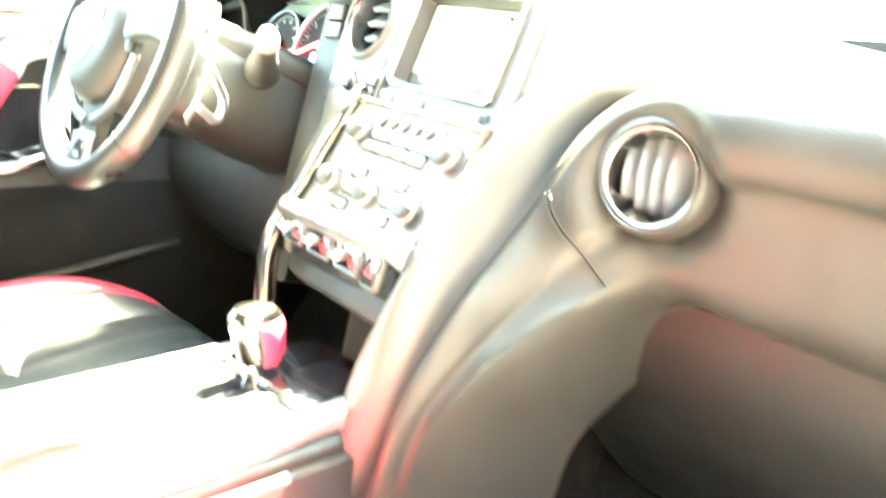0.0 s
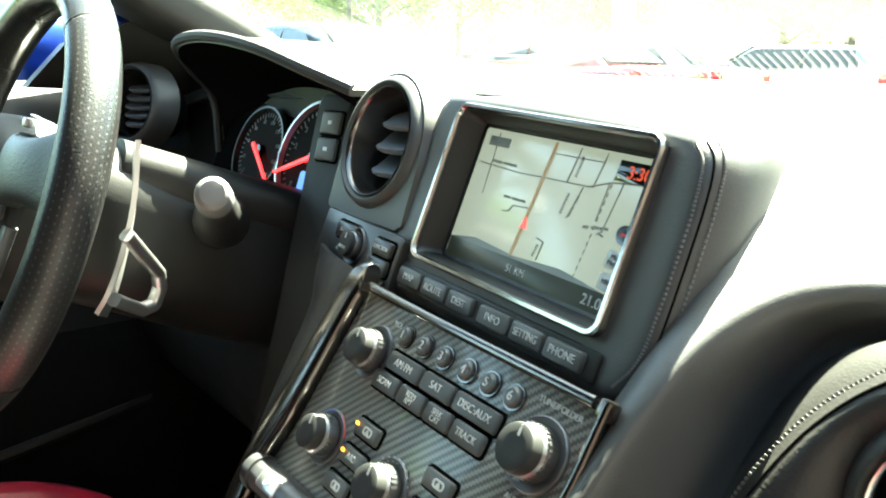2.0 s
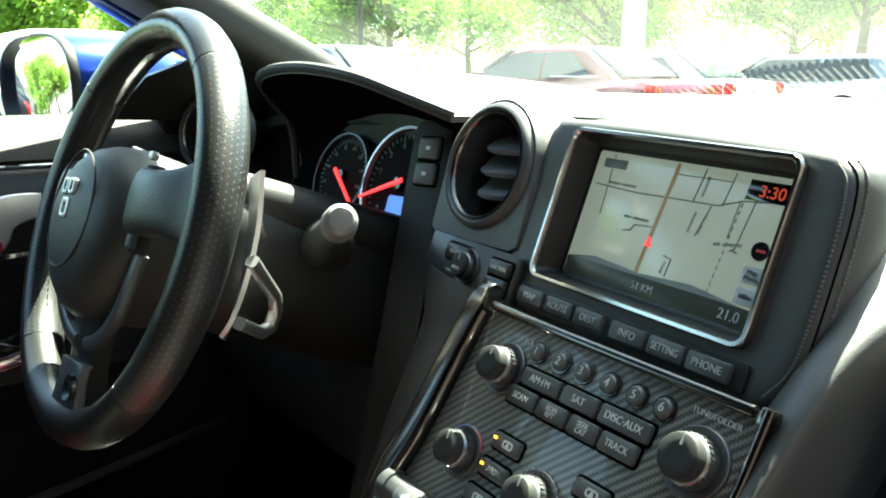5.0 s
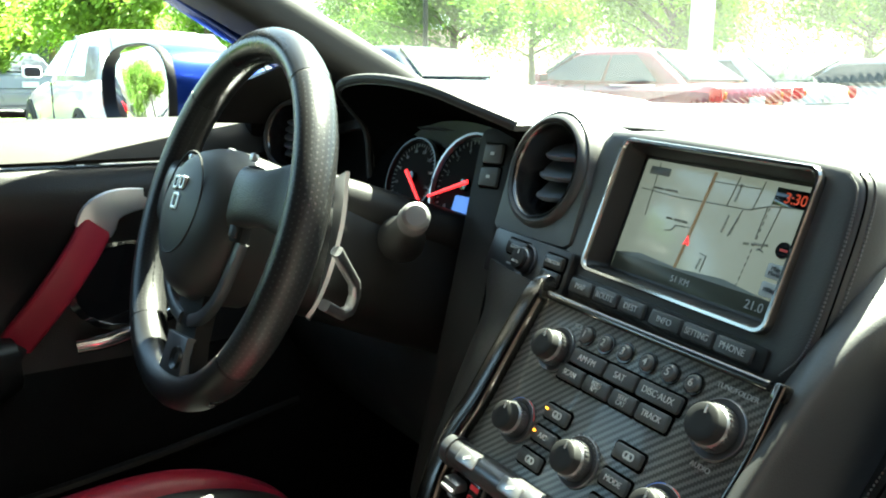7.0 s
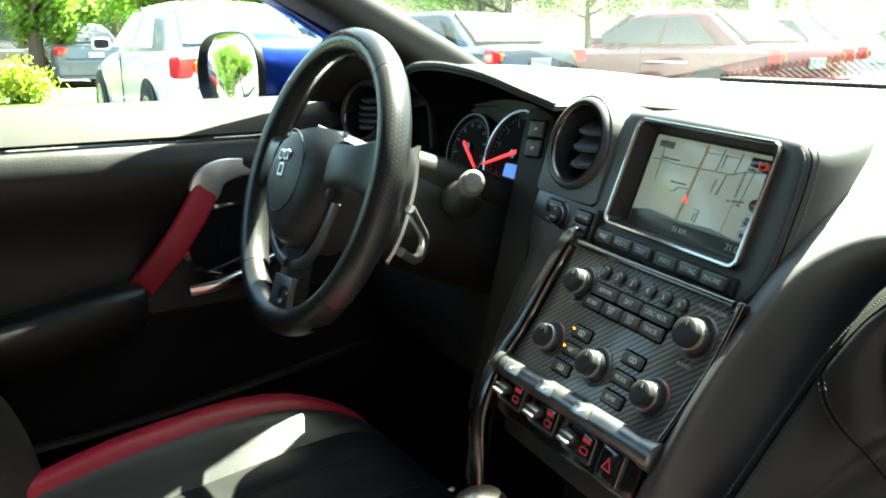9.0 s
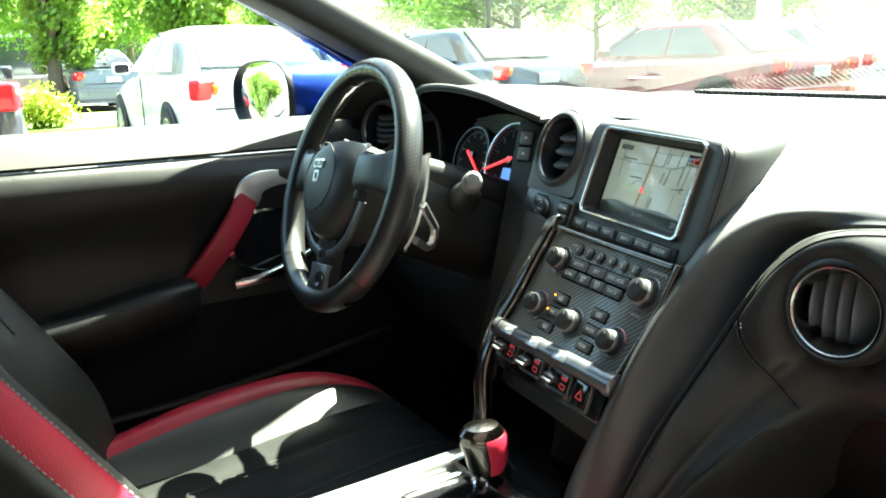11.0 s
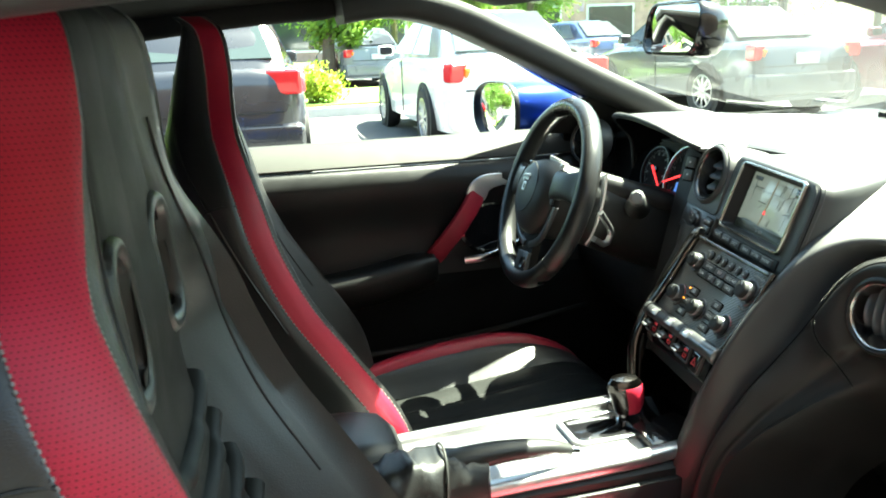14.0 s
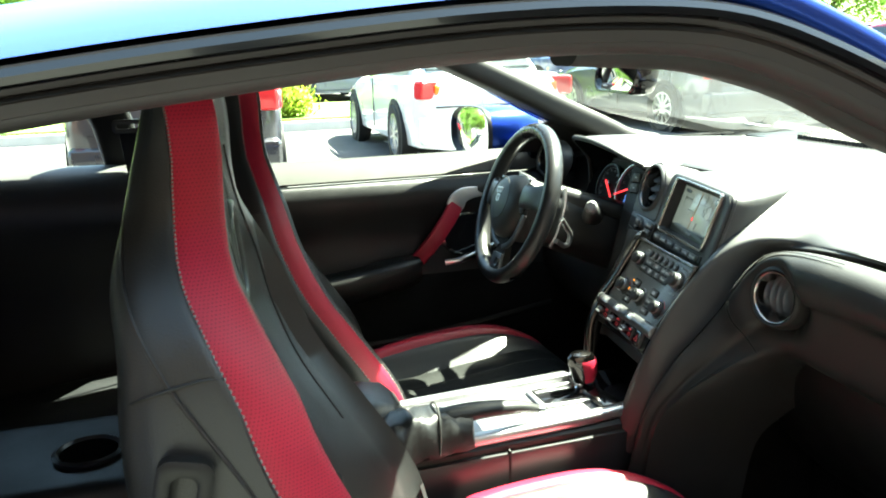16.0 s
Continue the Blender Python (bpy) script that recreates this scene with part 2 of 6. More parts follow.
def plate(outline, z0, z1, at=Matrix(), edge=0.0015):
    """A flat piece cut to an outline, from z0 up to z1, with eased top edges."""
    cx, cy = sum(p[0] for p in outline) / len(outline), sum(p[1] for p in outline) / len(outline)
    big = max(max(abs(p[0] - cx), abs(p[1] - cy)) for p in outline)
    k = 1 - edge / big
    inner = [(cx + (x - cx) * k, cy + (y - cy) * k) for x, y in outline]
    mid = [(cx + (x - cx) * (1 - 0.3 * edge / big), cy + (y - cy) * (1 - 0.3 * edge / big)) for x, y in outline]
    return rings([[(x, y, z0) for x, y in outline], [(x, y, z1 - edge) for x, y in outline], [(x, y, z1 - 0.3 * edge) for x, y in mid], [(x, y, z1) for x, y in inner]], at)


def hollow(outline, hole, z0, z1, at=Matrix(), lip=0.001):
    """A frame between two outlines of equal length."""
    n = len(outline)
    loops = [[(x, y, z0) for x, y in outline], [(x, y, z1 - lip) for x, y in outline]]
    mix = lambda t: [((1 - t) * a[0] + t * b[0], (1 - t) * a[1] + t * b[1], z1) for a, b in zip(outline, hole)]
    loops += [mix(0.25), mix(0.75), [(x, y, z1 - lip) for x, y in hole], [(x, y, z0) for x, y in hole], [(x, y, z0) for x, y in outline]]
    return rings(loops, at, (False, False))


def lathe(profile, at=Matrix(), n=32, caps=(True, True)):
    """A turned piece: (radius, height) pairs about z."""
    return rings([[(r * math.cos(2 * math.pi * k / n), r * math.sin(2 * math.pi * k / n), z) for k in range(n)] for r, z in profile], at, caps)


def spline(pts, n):
    """n points on a smooth curve through pts."""
    p = [Vector(q) for q in pts]
    p = [2 * p[0] - p[1]] + p + [2 * p[-1] - p[-2]]
    out = []
    for i in range(n):
        s = (len(pts) - 1) * i / (n - 1)
        k = min(int(s), len(pts) - 2)
        t = s - k
        a, b, c, d = p[k : k + 4]
        out.append(0.5 * (2 * b + (c - a) * t + (2 * a - 5 * b + 4 * c - d) * t * t + (3 * b - a - 3 * c + d) * t ** 3))
    return out


def sweep(path, section, up=(0, 0, 1), sizes=None, closed=False, caps=(True, True)):
    """Carries an outline along a path; its second axis leans towards up."""
    loops, n = [], len(path)
    for i, p in enumerate(path):
        a, b = (path[i - 1], path[(i + 1) % n]) if closed else (path[max(i - 1, 0)], path[min(i + 1, n - 1)])
        way = (Vector(b) - Vector(a)).normalized()
        side = way.cross(Vector(up)).normalized()
        top = side.cross(way)
        k = sizes[i] if sizes else 1
        loops.append([Vector(p) + side * x * k + top * y * k for x, y in section])
    if closed:
        loops.append(loops[0])
        return rings(loops, caps=(False, False))
    return rings(loops, caps=caps)


def circle(r, n=12, squash=1.0):
    return [(r * math.cos(2 * math.pi * k / n), r * squash * math.sin(2 * math.pi * k / n)) for k in range(n)]


def grid_skin(rows, thick=0.0):
    """A skin over rows of points, thickened where asked."""
    bm = rings(rows, closed=False)
    if thick:
        bmesh.ops.recalc_face_normals(bm, faces=bm.faces)
        bmesh.ops.solidify(bm, geom=bm.faces[:], thickness=thick)
    return bm


def mapped(bm, rows):
    """Lays the surface pattern along rows of points, in metres."""
    lay = bm.loops.layers.uv.new("pattern")
    bm.verts.ensure_lookup_table()
    n = len(rows[0])
    u, v = [[0.0] * n for _ in rows], [[0.0] * n for _ in rows]
    mid = n // 2
    for i, r in enumerate(rows):
        for j in range(1, n):
            u[i][j] = u[i][j - 1] + (r[j] - r[j - 1]).length
        for j in range(n):
            v[i][j] = 0.0 if i == 0 else v[i - 1][j] + (rows[i][mid] - rows[i - 1][mid]).length
    for f in bm.faces:
        for lo in f.loops:
            k = lo.vert.index
            if k < n * len(rows):
                lo[lay].uv = (u[k // n][k % n] - u[k // n][mid], v[k // n][k % n])
    return bm


def join(*bms):
    """Several pieces of one part in one mesh."""
    out = bmesh.new()
    for b in bms:
        me = bpy.data.meshes.new("tmp")
        b.to_mesh(me)
        out.from_mesh(me)
        bpy.data.meshes.remove(me)
        b.free()
    return out


def finish(name, bm, mat, smooth=35, uv=None):
    """A mesh from a bmesh; uv gives two axes along which the surface pattern runs in metres."""
    bmesh.ops.remove_doubles(bm, verts=bm.verts[:], dist=1e-6)
    bmesh.ops.recalc_face_normals(bm, faces=bm.faces)
    me = bpy.data.meshes.new(name)
    if uv:
        lay = bm.loops.layers.uv.new("pattern")
        for f in bm.faces:
            for lo in f.loops:
                lo[lay].uv = (lo.vert.co.dot(Vector(uv[0])), lo.vert.co.dot(Vector(uv[1])))
    bm.to_mesh(me)
    bm.free()
    for p in me.polygons:
        p.use_smooth = True
    me.set_sharp_from_angle(angle=radians(smooth))
    me.materials.append(mat)
    return me


def part(name, bm, mat, parent=None, label="", smooth=35, uv=None):
    """Links a bmesh as one mesh object under a thing or a part."""
    ob = new(name, finish(name, bm, mat, smooth, uv))
    if parent is not None:
        ob.parent = parent
        if parent.type == "EMPTY":
            ob.matrix_parent_inverse = parent.matrix_basis.inverted()
    if label:
        ob["label"] = label
    return ob


def thing(name, at, label, category, group="", kind=""):
    ob = new(name)
    ob.empty_display_size = 0.05
    ob.matrix_basis = Matrix.Translation(at)
    return tagged(ob, label, category, group, kind)


def words(text, size, at, parent, name="lettering", mat=None, squeeze=1.0, thick=0.00025):
    """Printed characters in the plane of the pose at, centred on it."""
    cu = bpy.data.curves.new("print", "FONT")
    cu.body, cu.size, cu.align_x, cu.align_y, cu.extrude = text, size, "CENTER", "CENTER", thick
    cu.space_line = 0.8
    ob = bpy.data.objects.new("print", cu)
    me = bpy.data.meshes.new_from_object(ob)
    bpy.data.objects.remove(ob)
    me.transform(at @ Matrix.Diagonal((squeeze, 1, 1, 1)))
    me.materials.clear()
    me.materials.append(mat or INK)
    o = new(name, me)
    o.parent = parent
    if parent.type == "EMPTY":
        o.matrix_parent_inverse = parent.matrix_basis.inverted()
    return o


def facing(at, cant, recline, roll=0.0):
    """The frame of a panel that faces the back of the car: x to the right, y up along it, z out of it."""
    c, r, k = radians(cant), radians(recline), radians(roll)
    u = Vector((math.cos(c), -math.sin(c), 0))
    v = Vector((math.sin(c), math.cos(c), 0)) * math.sin(r) + Vector((0, 0, math.cos(r)))
    w = u.cross(v)
    u, v = u * math.cos(k) + v * math.sin(k), v * math.cos(k) - u * math.sin(k)
    m = Matrix((u, v, w)).transposed().to_4x4()
    m.translation = at
    return m


def shift(x, y, z=0.0):
    return Matrix.Translation((x, y, z))


# ---- the car's shell ----
GROUND = -0.06
RAIL = [(-1.30, 0.97, 0.56), (-1.0, 1.045, 0.60), (-0.7, 1.105, 0.62), (-0.42, 1.145, 0.63), (-0.26, 1.165, 0.635), (-0.08, 1.182, 0.635), (0.06, 1.186, 0.635), (0.16, 1.177, 0.637), (0.25, 1.147, 0.645), (0.36, 1.096, 0.655), (0.55, 1.006, 0.675), (0.75, 0.935, 0.70)]


def rail_path(side, n=48, out=0.0, up=0.0):
    return [Vector((side * (x + out), y, z + up + far_rise(side, y))) for y, z, x in spline(RAIL, n)]


def far_rise(side, y):
    """The driver's side of the frame bows higher over the windshield pillar."""
    return 0.040 * math.sin(math.pi * min(1, max(0, (y - 0.02) / 0.74))) ** 0.8 if side < 0 else 0.0


def mirrored(bm):
    bm.transform(Matrix.Diagonal((-1, 1, 1, 1)))
    return bm


def build_shell():
    floor = thing("car_floor", (0, 0.2, 0.15), "black carpeted car floor with a raised tunnel", "floor", kind="structure")
    part("carpet", block((1.46, 2.4, 0.04), shift(0, 0.0, 0.20), 0.01), CARPET, floor)
    part("firewall", block((1.46, 0.04, 0.75), shift(0, 1.06, 0.55) @ pose(0, 0, 0, -12), 0.01), CARPET, floor)
    part("tunnel", block((0.17, 1.5, 0.30), shift(0.0, 0.05, 0.34), 0.03), CARPET, floor)
    for s in (1, -1):
        part("kick_panel", block((0.03, 0.62, 0.80), shift(s * 0.745, 0.86, 0.52), 0.01), CARPET, floor)
    part("toe_board", block((1.46, 0.03, 0.62), shift(0, 0.93, 0.40) @ pose(0, 0, 0, -38), 0.01), CARPET, floor)
    part("sill_plate", block((0.12, 1.5, 0.12), shift(0.70, 0.15, 0.27), 0.02), SATIN, floor)
    part("rear_bulkhead", block((1.40, 0.05, 0.75), shift(0, -1.22, 0.55) @ pose(0, 0, 0, 14), 0.02), CARPET, floor)

    roof = thing("roof", (0, -0.3, 1.16), "glossy blue car roof with a dark headliner", "roof", kind="structure")
    rows_out, rows_in = [], []
    for i, (p, q) in enumerate(zip(rail_path(1, 40, 0.036, 0.024), rail_path(-1, 40, 0.036, 0.024))):
        if p.y > 0.16:
            break
        rows_out.append([p.lerp(q, k / 24) + Vector((0, 0, 0.075 * (1 - (2 * k / 24 - 1) ** 2) ** 0.8)) for k in range(25)])
        rows_in.append([v - Vector((0, 0, 0.028)) for v in rows_out[-1]])
    part("roof_skin", grid_skin(rows_out), BLUE, roof)
    part("headliner", grid_skin(rows_in), HEADLINER, roof)
    for side in (1, -1):
        flat = [(x, y - 0.002) for x, y in rounded(0.046, 0.046, 0.017, 4)]
        # driver's side gets darker headliner in place of the shade on that rail
        part("rail_trim", sweep(rail_path(side), flat), RAIL_SKIN if side > 0 else HEADLINER, roof)
        part("door_seal", sweep(rail_path(side, 48, 0.013, -0.006), circle(0.013, 8)), SEAL, roof, "round black rubber door seal")
        part("drip_strip", sweep(rail_path(side, 48, 0.036, 0.012), circle(0.0075, 8)), PIANO, roof)
        part("glass_channel", sweep(rail_path(side, 48, 0.027, 0.004), circle(0.0055, 8)), SEAL, roof)
    part("header_trim", block((1.06, 0.24, 0.018), shift(0, 0.222, 1.212) @ pose(0, 0, 0, -15), 0.008), HEADLINER, roof)

    for side, nm in ((-1, "left"), (1, "right")):
        pil = thing("a_pillar", (side * 0.69, 0.7, 0.9), "dark grey trimmed windshield pillar", "pillar", kind="structure")
        lo = [(0.03, 1.176, 0.600), (0.14, 1.165, 0.605), (0.25, 1.128, 0.612), (0.36, 1.075, 0.625), (0.55, 0.995, 0.650), (0.75, 0.935, 0.685), (0.86, 0.91, 0.70)]
        path = [Vector((side * x, y, z + (0.012 * min(1, max(0, (y - 0.10) / 0.15)) if side > 0 else 0.0))) for y, z, x in spline(lo, 26)]
        part("trim", sweep(path if side > 0 else [p + Vector((0.010, 0.010, far_rise(side, p.y))) for p in path], rounded(0.070 if side > 0 else 0.100, 0.048 if side > 0 else 0.056, 0.02, 4)), PILLAR, pil)
        skin = [(0.03, 1.225, 0.640), (0.16, 1.212, 0.645), (0.27, 1.170, 0.655), (0.38, 1.112, 0.668), (0.57, 1.020, 0.695), (0.80, 0.95, 0.73), (1.0, 0.90, 0.76)]
        part("outer_skin", sweep([Vector((side * (x + (0.04 if side < 0 else 0)), y, z - (0.045 if side < 0 else 0) + far_rise(side, y))) for y, z, x in spline(skin, 26)], rounded(0.05, 0.03, 0.012, 3)), BLUE, pil)
        bp = thing("b_pillar", (side * 0.68, -0.46, 0.3), "dark trimmed pillar behind the door", "pillar", kind="structure")
        if side < 0:
            part("trim", sweep([Vector((side * x, y, z)) for x, y, z in ((0.745, -0.40, 0.25), (0.742, -0.41, 0.60), (0.730, -0.43, 0.90), (0.690, -0.45, 1.03), (0.655, -0.475, 1.12))], rounded(0.085, 0.04, 0.015, 3), up=(1, 0, 0)), PLASTIC, bp)
        else:
            part("jamb", sweep([Vector((x, y, z)) for x, y, z in ((0.74, -0.55, 0.25), (0.735, -0.555, 0.60), (0.72, -0.56, 0.90), (0.67, -0.57, 1.03), (0.64, -0.58, 1.12))], rounded(0.10, 0.06, 0.02, 3), up=(1, 0, 0)), SEAL, bp)
    shield = thing("windshield", (0, 0.7, 0.95), "curved clear windshield", "windshield", kind="structure")
    rows = []
    for k in range(13):
        t = k / 12
        y0, z0, x0 = spline([(0.15, 1.205, 0.57), (0.45, 1.105, 0.62), (0.75, 0.995, 0.665), (1.12, 0.915, 0.70)], 13)[k]
        rows.append([Vector((x0 * s, y0 + 0.10 * (1 - s * s) * (0.3 + t), z0 + 0.055 * (1 - s * s) * (1 - 0.5 * t))) for s in [j / 10 - 1 for j in range(21)]])
    glass = part("pane", grid_skin(rows), WINDSHIELD, shield)
    glass.visible_shadow = False
    part("cowl", block((1.36, 0.16, 0.03), shift(0, 1.24, 0.905), 0.01), PLASTIC, shield)
    for k in range(46):
        part("louvre", block((0.0045, 0.055, 0.012), shift(-0.50 + 0.011 * k, 1.215, 0.925), 0.001, 1), DARK, shield)
    part("number_tag", block((0.075, 0.02, 0.002), shift(-0.545, 1.10, 0.957), 0.0005, 1), INK, shield, "white printed tag")


def build_nose():
    """Hood and front wings of the car itself, seen through the windshield."""
    nose = thing("car_hood", (0, 1.7, 0.6), "glossy blue car hood", "hood", kind="structure")
    rows = []
    for j in range(15):
        y = 1.30 + 0.09 * j
        rows.append([Vector((0.86 * s, y, 0.905 - 0.17 * ((y - 1.3) / 1.26) ** 1.6 - 0.09 * abs(s) ** 3)) for s in [k / 12 - 1 for k in range(25)]])
    part("panel", grid_skin(rows, 0.01), BLUE, nose)
    side = thing("body_side", (-0.85, 0.3, 0.3), "glossy blue outer body of the car", "body side", kind="structure")
    part("door_skin", block((0.04, 1.35, 0.60), shift(-0.865, 0.10, 0.53) @ pose(0, 0, 0, 0, 5), 0.02), BLUE, side)
    part("front_wing", block((0.06, 1.6, 0.40), shift(-0.86, 1.6, 0.62), 0.05, 3), BLUE, side)
    part("front_wing", block((0.06, 1.6, 0.40), shift(0.86, 1.6, 0.62), 0.05, 3), BLUE, side)
    part("rear_wing", block((0.06, 1.3, 0.62), shift(-0.86, -1.22, 0.58), 0.03), BLUE, side)
    part("rear_wing", block((0.06, 1.0, 0.62), shift(0.86, -1.12, 0.52), 0.03), BLUE, side)


def build_running_gear():
    """The car's own wheels and the closed rear of its body."""
    tail = thing("car_tail", (0, -1.9, 0.4), "glossy blue rear body of the car", "car body", kind="structure")
    rows = []
    for y, z, w in spline([(-1.28, 1.00, 0.62), (-1.45, 0.965, 0.70), (-1.70, 0.925, 0.78), (-1.95, 0.90, 0.80), (-2.10, 0.86, 0.80), (-2.16, 0.70, 0.80), (-2.15, 0.40, 0.80)], 22):
        rows.append([Vector((w * q, y, z - 0.05 * abs(q) ** 3)) for q in [k / 8 - 1 for k in range(17)]])
    part("deck", grid_skin(rows, 0.01), BLUE, tail)
    for x in (-0.84, 0.84):
        for y in (-1.50, 1.42):
            hub = shift(x, y, 0.275) @ pose(0, 0, 0, 0, math.copysign(90, x), 0)
            wheel = part("wheel", lathe([(0.24, -0.12), (0.31, -0.125), (0.333, -0.10), (0.333, 0.10), (0.31, 0.125), (0.262, 0.12), (0.25, 0.07)], hub, 40, (True, False)), SEAL, tail)
            spokes = [block((0.20, 0.034, 0.022), hub @ pose(0, 0, 0, 0, 0, 36 * k) @ shift(0.14, 0, 0.098), 0.006) for k in range(10)]
            part("rim", join(lathe([(0.262, 0.07), (0.262, 0.115), (0.24, 0.118), (0.235, 0.07)], hub, 40, (False, False)), lathe([(0.055, 0.08), (0.055, 0.112), (0.001, 0.116)], hub, 18), *spokes), GUNMETAL, wheel)


# ---- driver's door ----
def build_door():
    door = thing("door_1", (-0.76, 0.1, 0.3), "black leather-lined car door with a red pull strap", "door", kind="structure")
    prof = [(-0.83, 0.893), (-0.800, 0.908), (-0.780, 0.911), (-0.764, 0.905), (-0.745, 0.890), (-0.728, 0.874), (-0.719, 0.864), (-0.724, 0.859)]
    ys = [-0.44 + 0.06 * k for k in range(21)]
    bulge = lambda y: 0.010 * math.sin((y + 0.44) * 2.2)
    part("sill", grid_skin([[Vector((x + bulge(y), y, z)) for x, z in prof] for y in ys], 0.004), SILL, door)
    low = [(-0.728, 0.857), (-0.716, 0.854), (-0.706, 0.842), (-0.699, 0.822), (-0.704, 0.79), (-0.728, 0.74), (-0.738, 0.70), (-0.735, 0.64), (-0.73, 0.60)]
    foot = [(-0.735, 0.606), (-0.722, 0.56), (-0.715, 0.45), (-0.72, 0.25)]
    for nm, line, mat in (("panel", low, LEATHER), ("lower_panel", foot, CARPET)):
        part(nm, grid_skin([[Vector((p.x + bulge(y), y, p.z)) for p in spline([(a, 0, b) for a, b in line], 24)] for y in ys], 0.004), mat, door)
    # armrest, widening upwards out of the panel
    arm = spline([(-0.712, -0.42, 0.588), (-0.706, -0.15, 0.596), (-0.704, 0.05, 0.612), (-0.708, 0.16, 0.630), (-0.714, 0.232, 0.640)], 18)
    wedge = [(-0.045, -0.062), (0.010, -0.058), (0.034, -0.036), (0.046, -0.004), (0.047, 0.012), (0.040, 0.022), (0.026, 0.026), (-0.02, 0.024), (-0.045, 0.020)]
    part("armrest", sweep(arm, wedge, sizes=[1] * 15 + [0.97, 0.90, 0.78]), LEATHER, door, "padded leather armrest", 50)
    strap = spline([(-0.694, 0.334, 0.788), (-0.688, 0.308, 0.748), (-0.694, 0.274, 0.700), (-0.714, 0.236, 0.648)], 14)
    part("pull_strap", sweep(strap, rounded(0.016, 0.040, 0.006, 3), up=(0.0, 0.8, -0.6)), RED_PLAIN, door, "red leather pull strap")
    part("strap_end", block((0.024, 0.030, 0.030), shift(-0.716, 0.230, 0.640) @ pose(0, 0, 0, -35), 0.006), PLASTIC, door)
    cap = spline([(-0.692, 0.328, 0.780), (-0.690, 0.340, 0.802), (-0.690, 0.366, 0.814), (-0.696, 0.43, 0.816), (-0.704, 0.50, 0.812)], 16)
    part("strap_cap", sweep(cap, rounded(0.010, 0.044, 0.003, 3), up=(0, -0.7, 0.7), sizes=[1.0, 1.05, 1.08, 1.05, 1.0, 0.92, 0.85, 0.78, 0.70] + [0.60] * 7), CAP, door, "satin metal cap")
    bowl = [Vector((-0.715, 0.37 + 0.075 * math.cos(a), 0.705 + 0.06 * math.sin(a))) for a in [2 * math.pi * k / 20 for k in range(20)]]
    part("handle_recess", rings([[p + Vector((0.006, 0, 0)) for p in bowl], [p.lerp(Vector((-0.715, 0.37, 0.705)), 0.12) + Vector((0.008, 0, 0)) for p in bowl], [p.lerp(Vector((-0.72, 0.37, 0.705)), 0.25) + Vector((-0.004, 0, 0)) for p in bowl]]), PIANO, door)
    part("door_handle", sweep(spline([(-0.690, 0.300, 0.640), (-0.682, 0.34, 0.645), (-0.684, 0.40, 0.662), (-0.692, 0.44, 0.676)], 10), rounded(0.012, 0.018, 0.005, 3)), CHROME, door, "chrome door handle")
    part("pocket_rail", sweep(spline([(-0.70, -0.10, 0.44), (-0.70, 0.15, 0.445), (-0.70, 0.40, 0.47), (-0.71, 0.6, 0.50)], 14), circle(0.008, 8)), PLASTIC, door)
    corner = [(-0.72, 0.48, 0.905), (-0.715, 0.62, 0.90), (-0.71, 0.72, 0.90), (-0.705, 0.70, 0.945), (-0.69, 0.60, 0.985), (-0.70, 0.52, 0.955)]
    part("mirror_cheek", rings([[Vector(c) + Vector((-0.02, 0, 0)) for c in corner], [Vector(c) for c in corner]]), PLASTIC, door)

    mir = thing("side_mirror", (-0.86, 0.54, 0.88), "blue door mirror with a black shell edge", "side mirror")
    ctr = Matrix.Translation((-0.972, 0.50, 0.937)) @ pose(0, 0, 0, 0, 0, 7)

    def egg(k, w=0.250, h=0.148):
        out = []
        for j in range(40):
            t = 2 * math.pi * j / 40
            c, q = math.cos(t), math.sin(t)
            out.append((k * w / 2 * math.copysign(abs(c) ** 0.72, c), k * h / 2 * math.copysign(abs(q) ** 0.72, q) * (1 + 0.10 * c)))
        return out

    shell = []
    for k, (s, y) in enumerate(((0.97, -0.035), (1.0, -0.02), (1.0, 0.04), (0.94, 0.09), (0.78, 0.13), (0.4, 0.155), (0.05, 0.16))):
        shell.append([Vector((x + 0.02 * (1 - s), y, z)) for x, z in egg(s)])
    part("shell", rings(shell, ctr, (False, True)), BLUE, mir)
    flip = ctr @ pose(0, -0.03, 0, 90)
    part("shell_edge", hollow(egg(1.005), egg(0.955), -0.004, 0.008, flip, 0.003), PLASTIC, mir)
    part("glass", plate(egg(0.96), -0.004, 0.003, flip, 0.001), MIRROR, mir)
    part("arm", block((0.14, 0.06, 0.05), Matrix.Translation((-0.83, 0.57, 0.905)), 0.02, 3), BLUE, mir)


# ---- dashboard ----
SCREEN = facing((0.006, 0.5610, 0.868), 6, 20, -2)
PANEL = facing((0.008, 0.471, 0.748), 4, 30, -2)
CENTRE_VENT = facing((-0.159, 0.5697, 0.892), 6, 17)


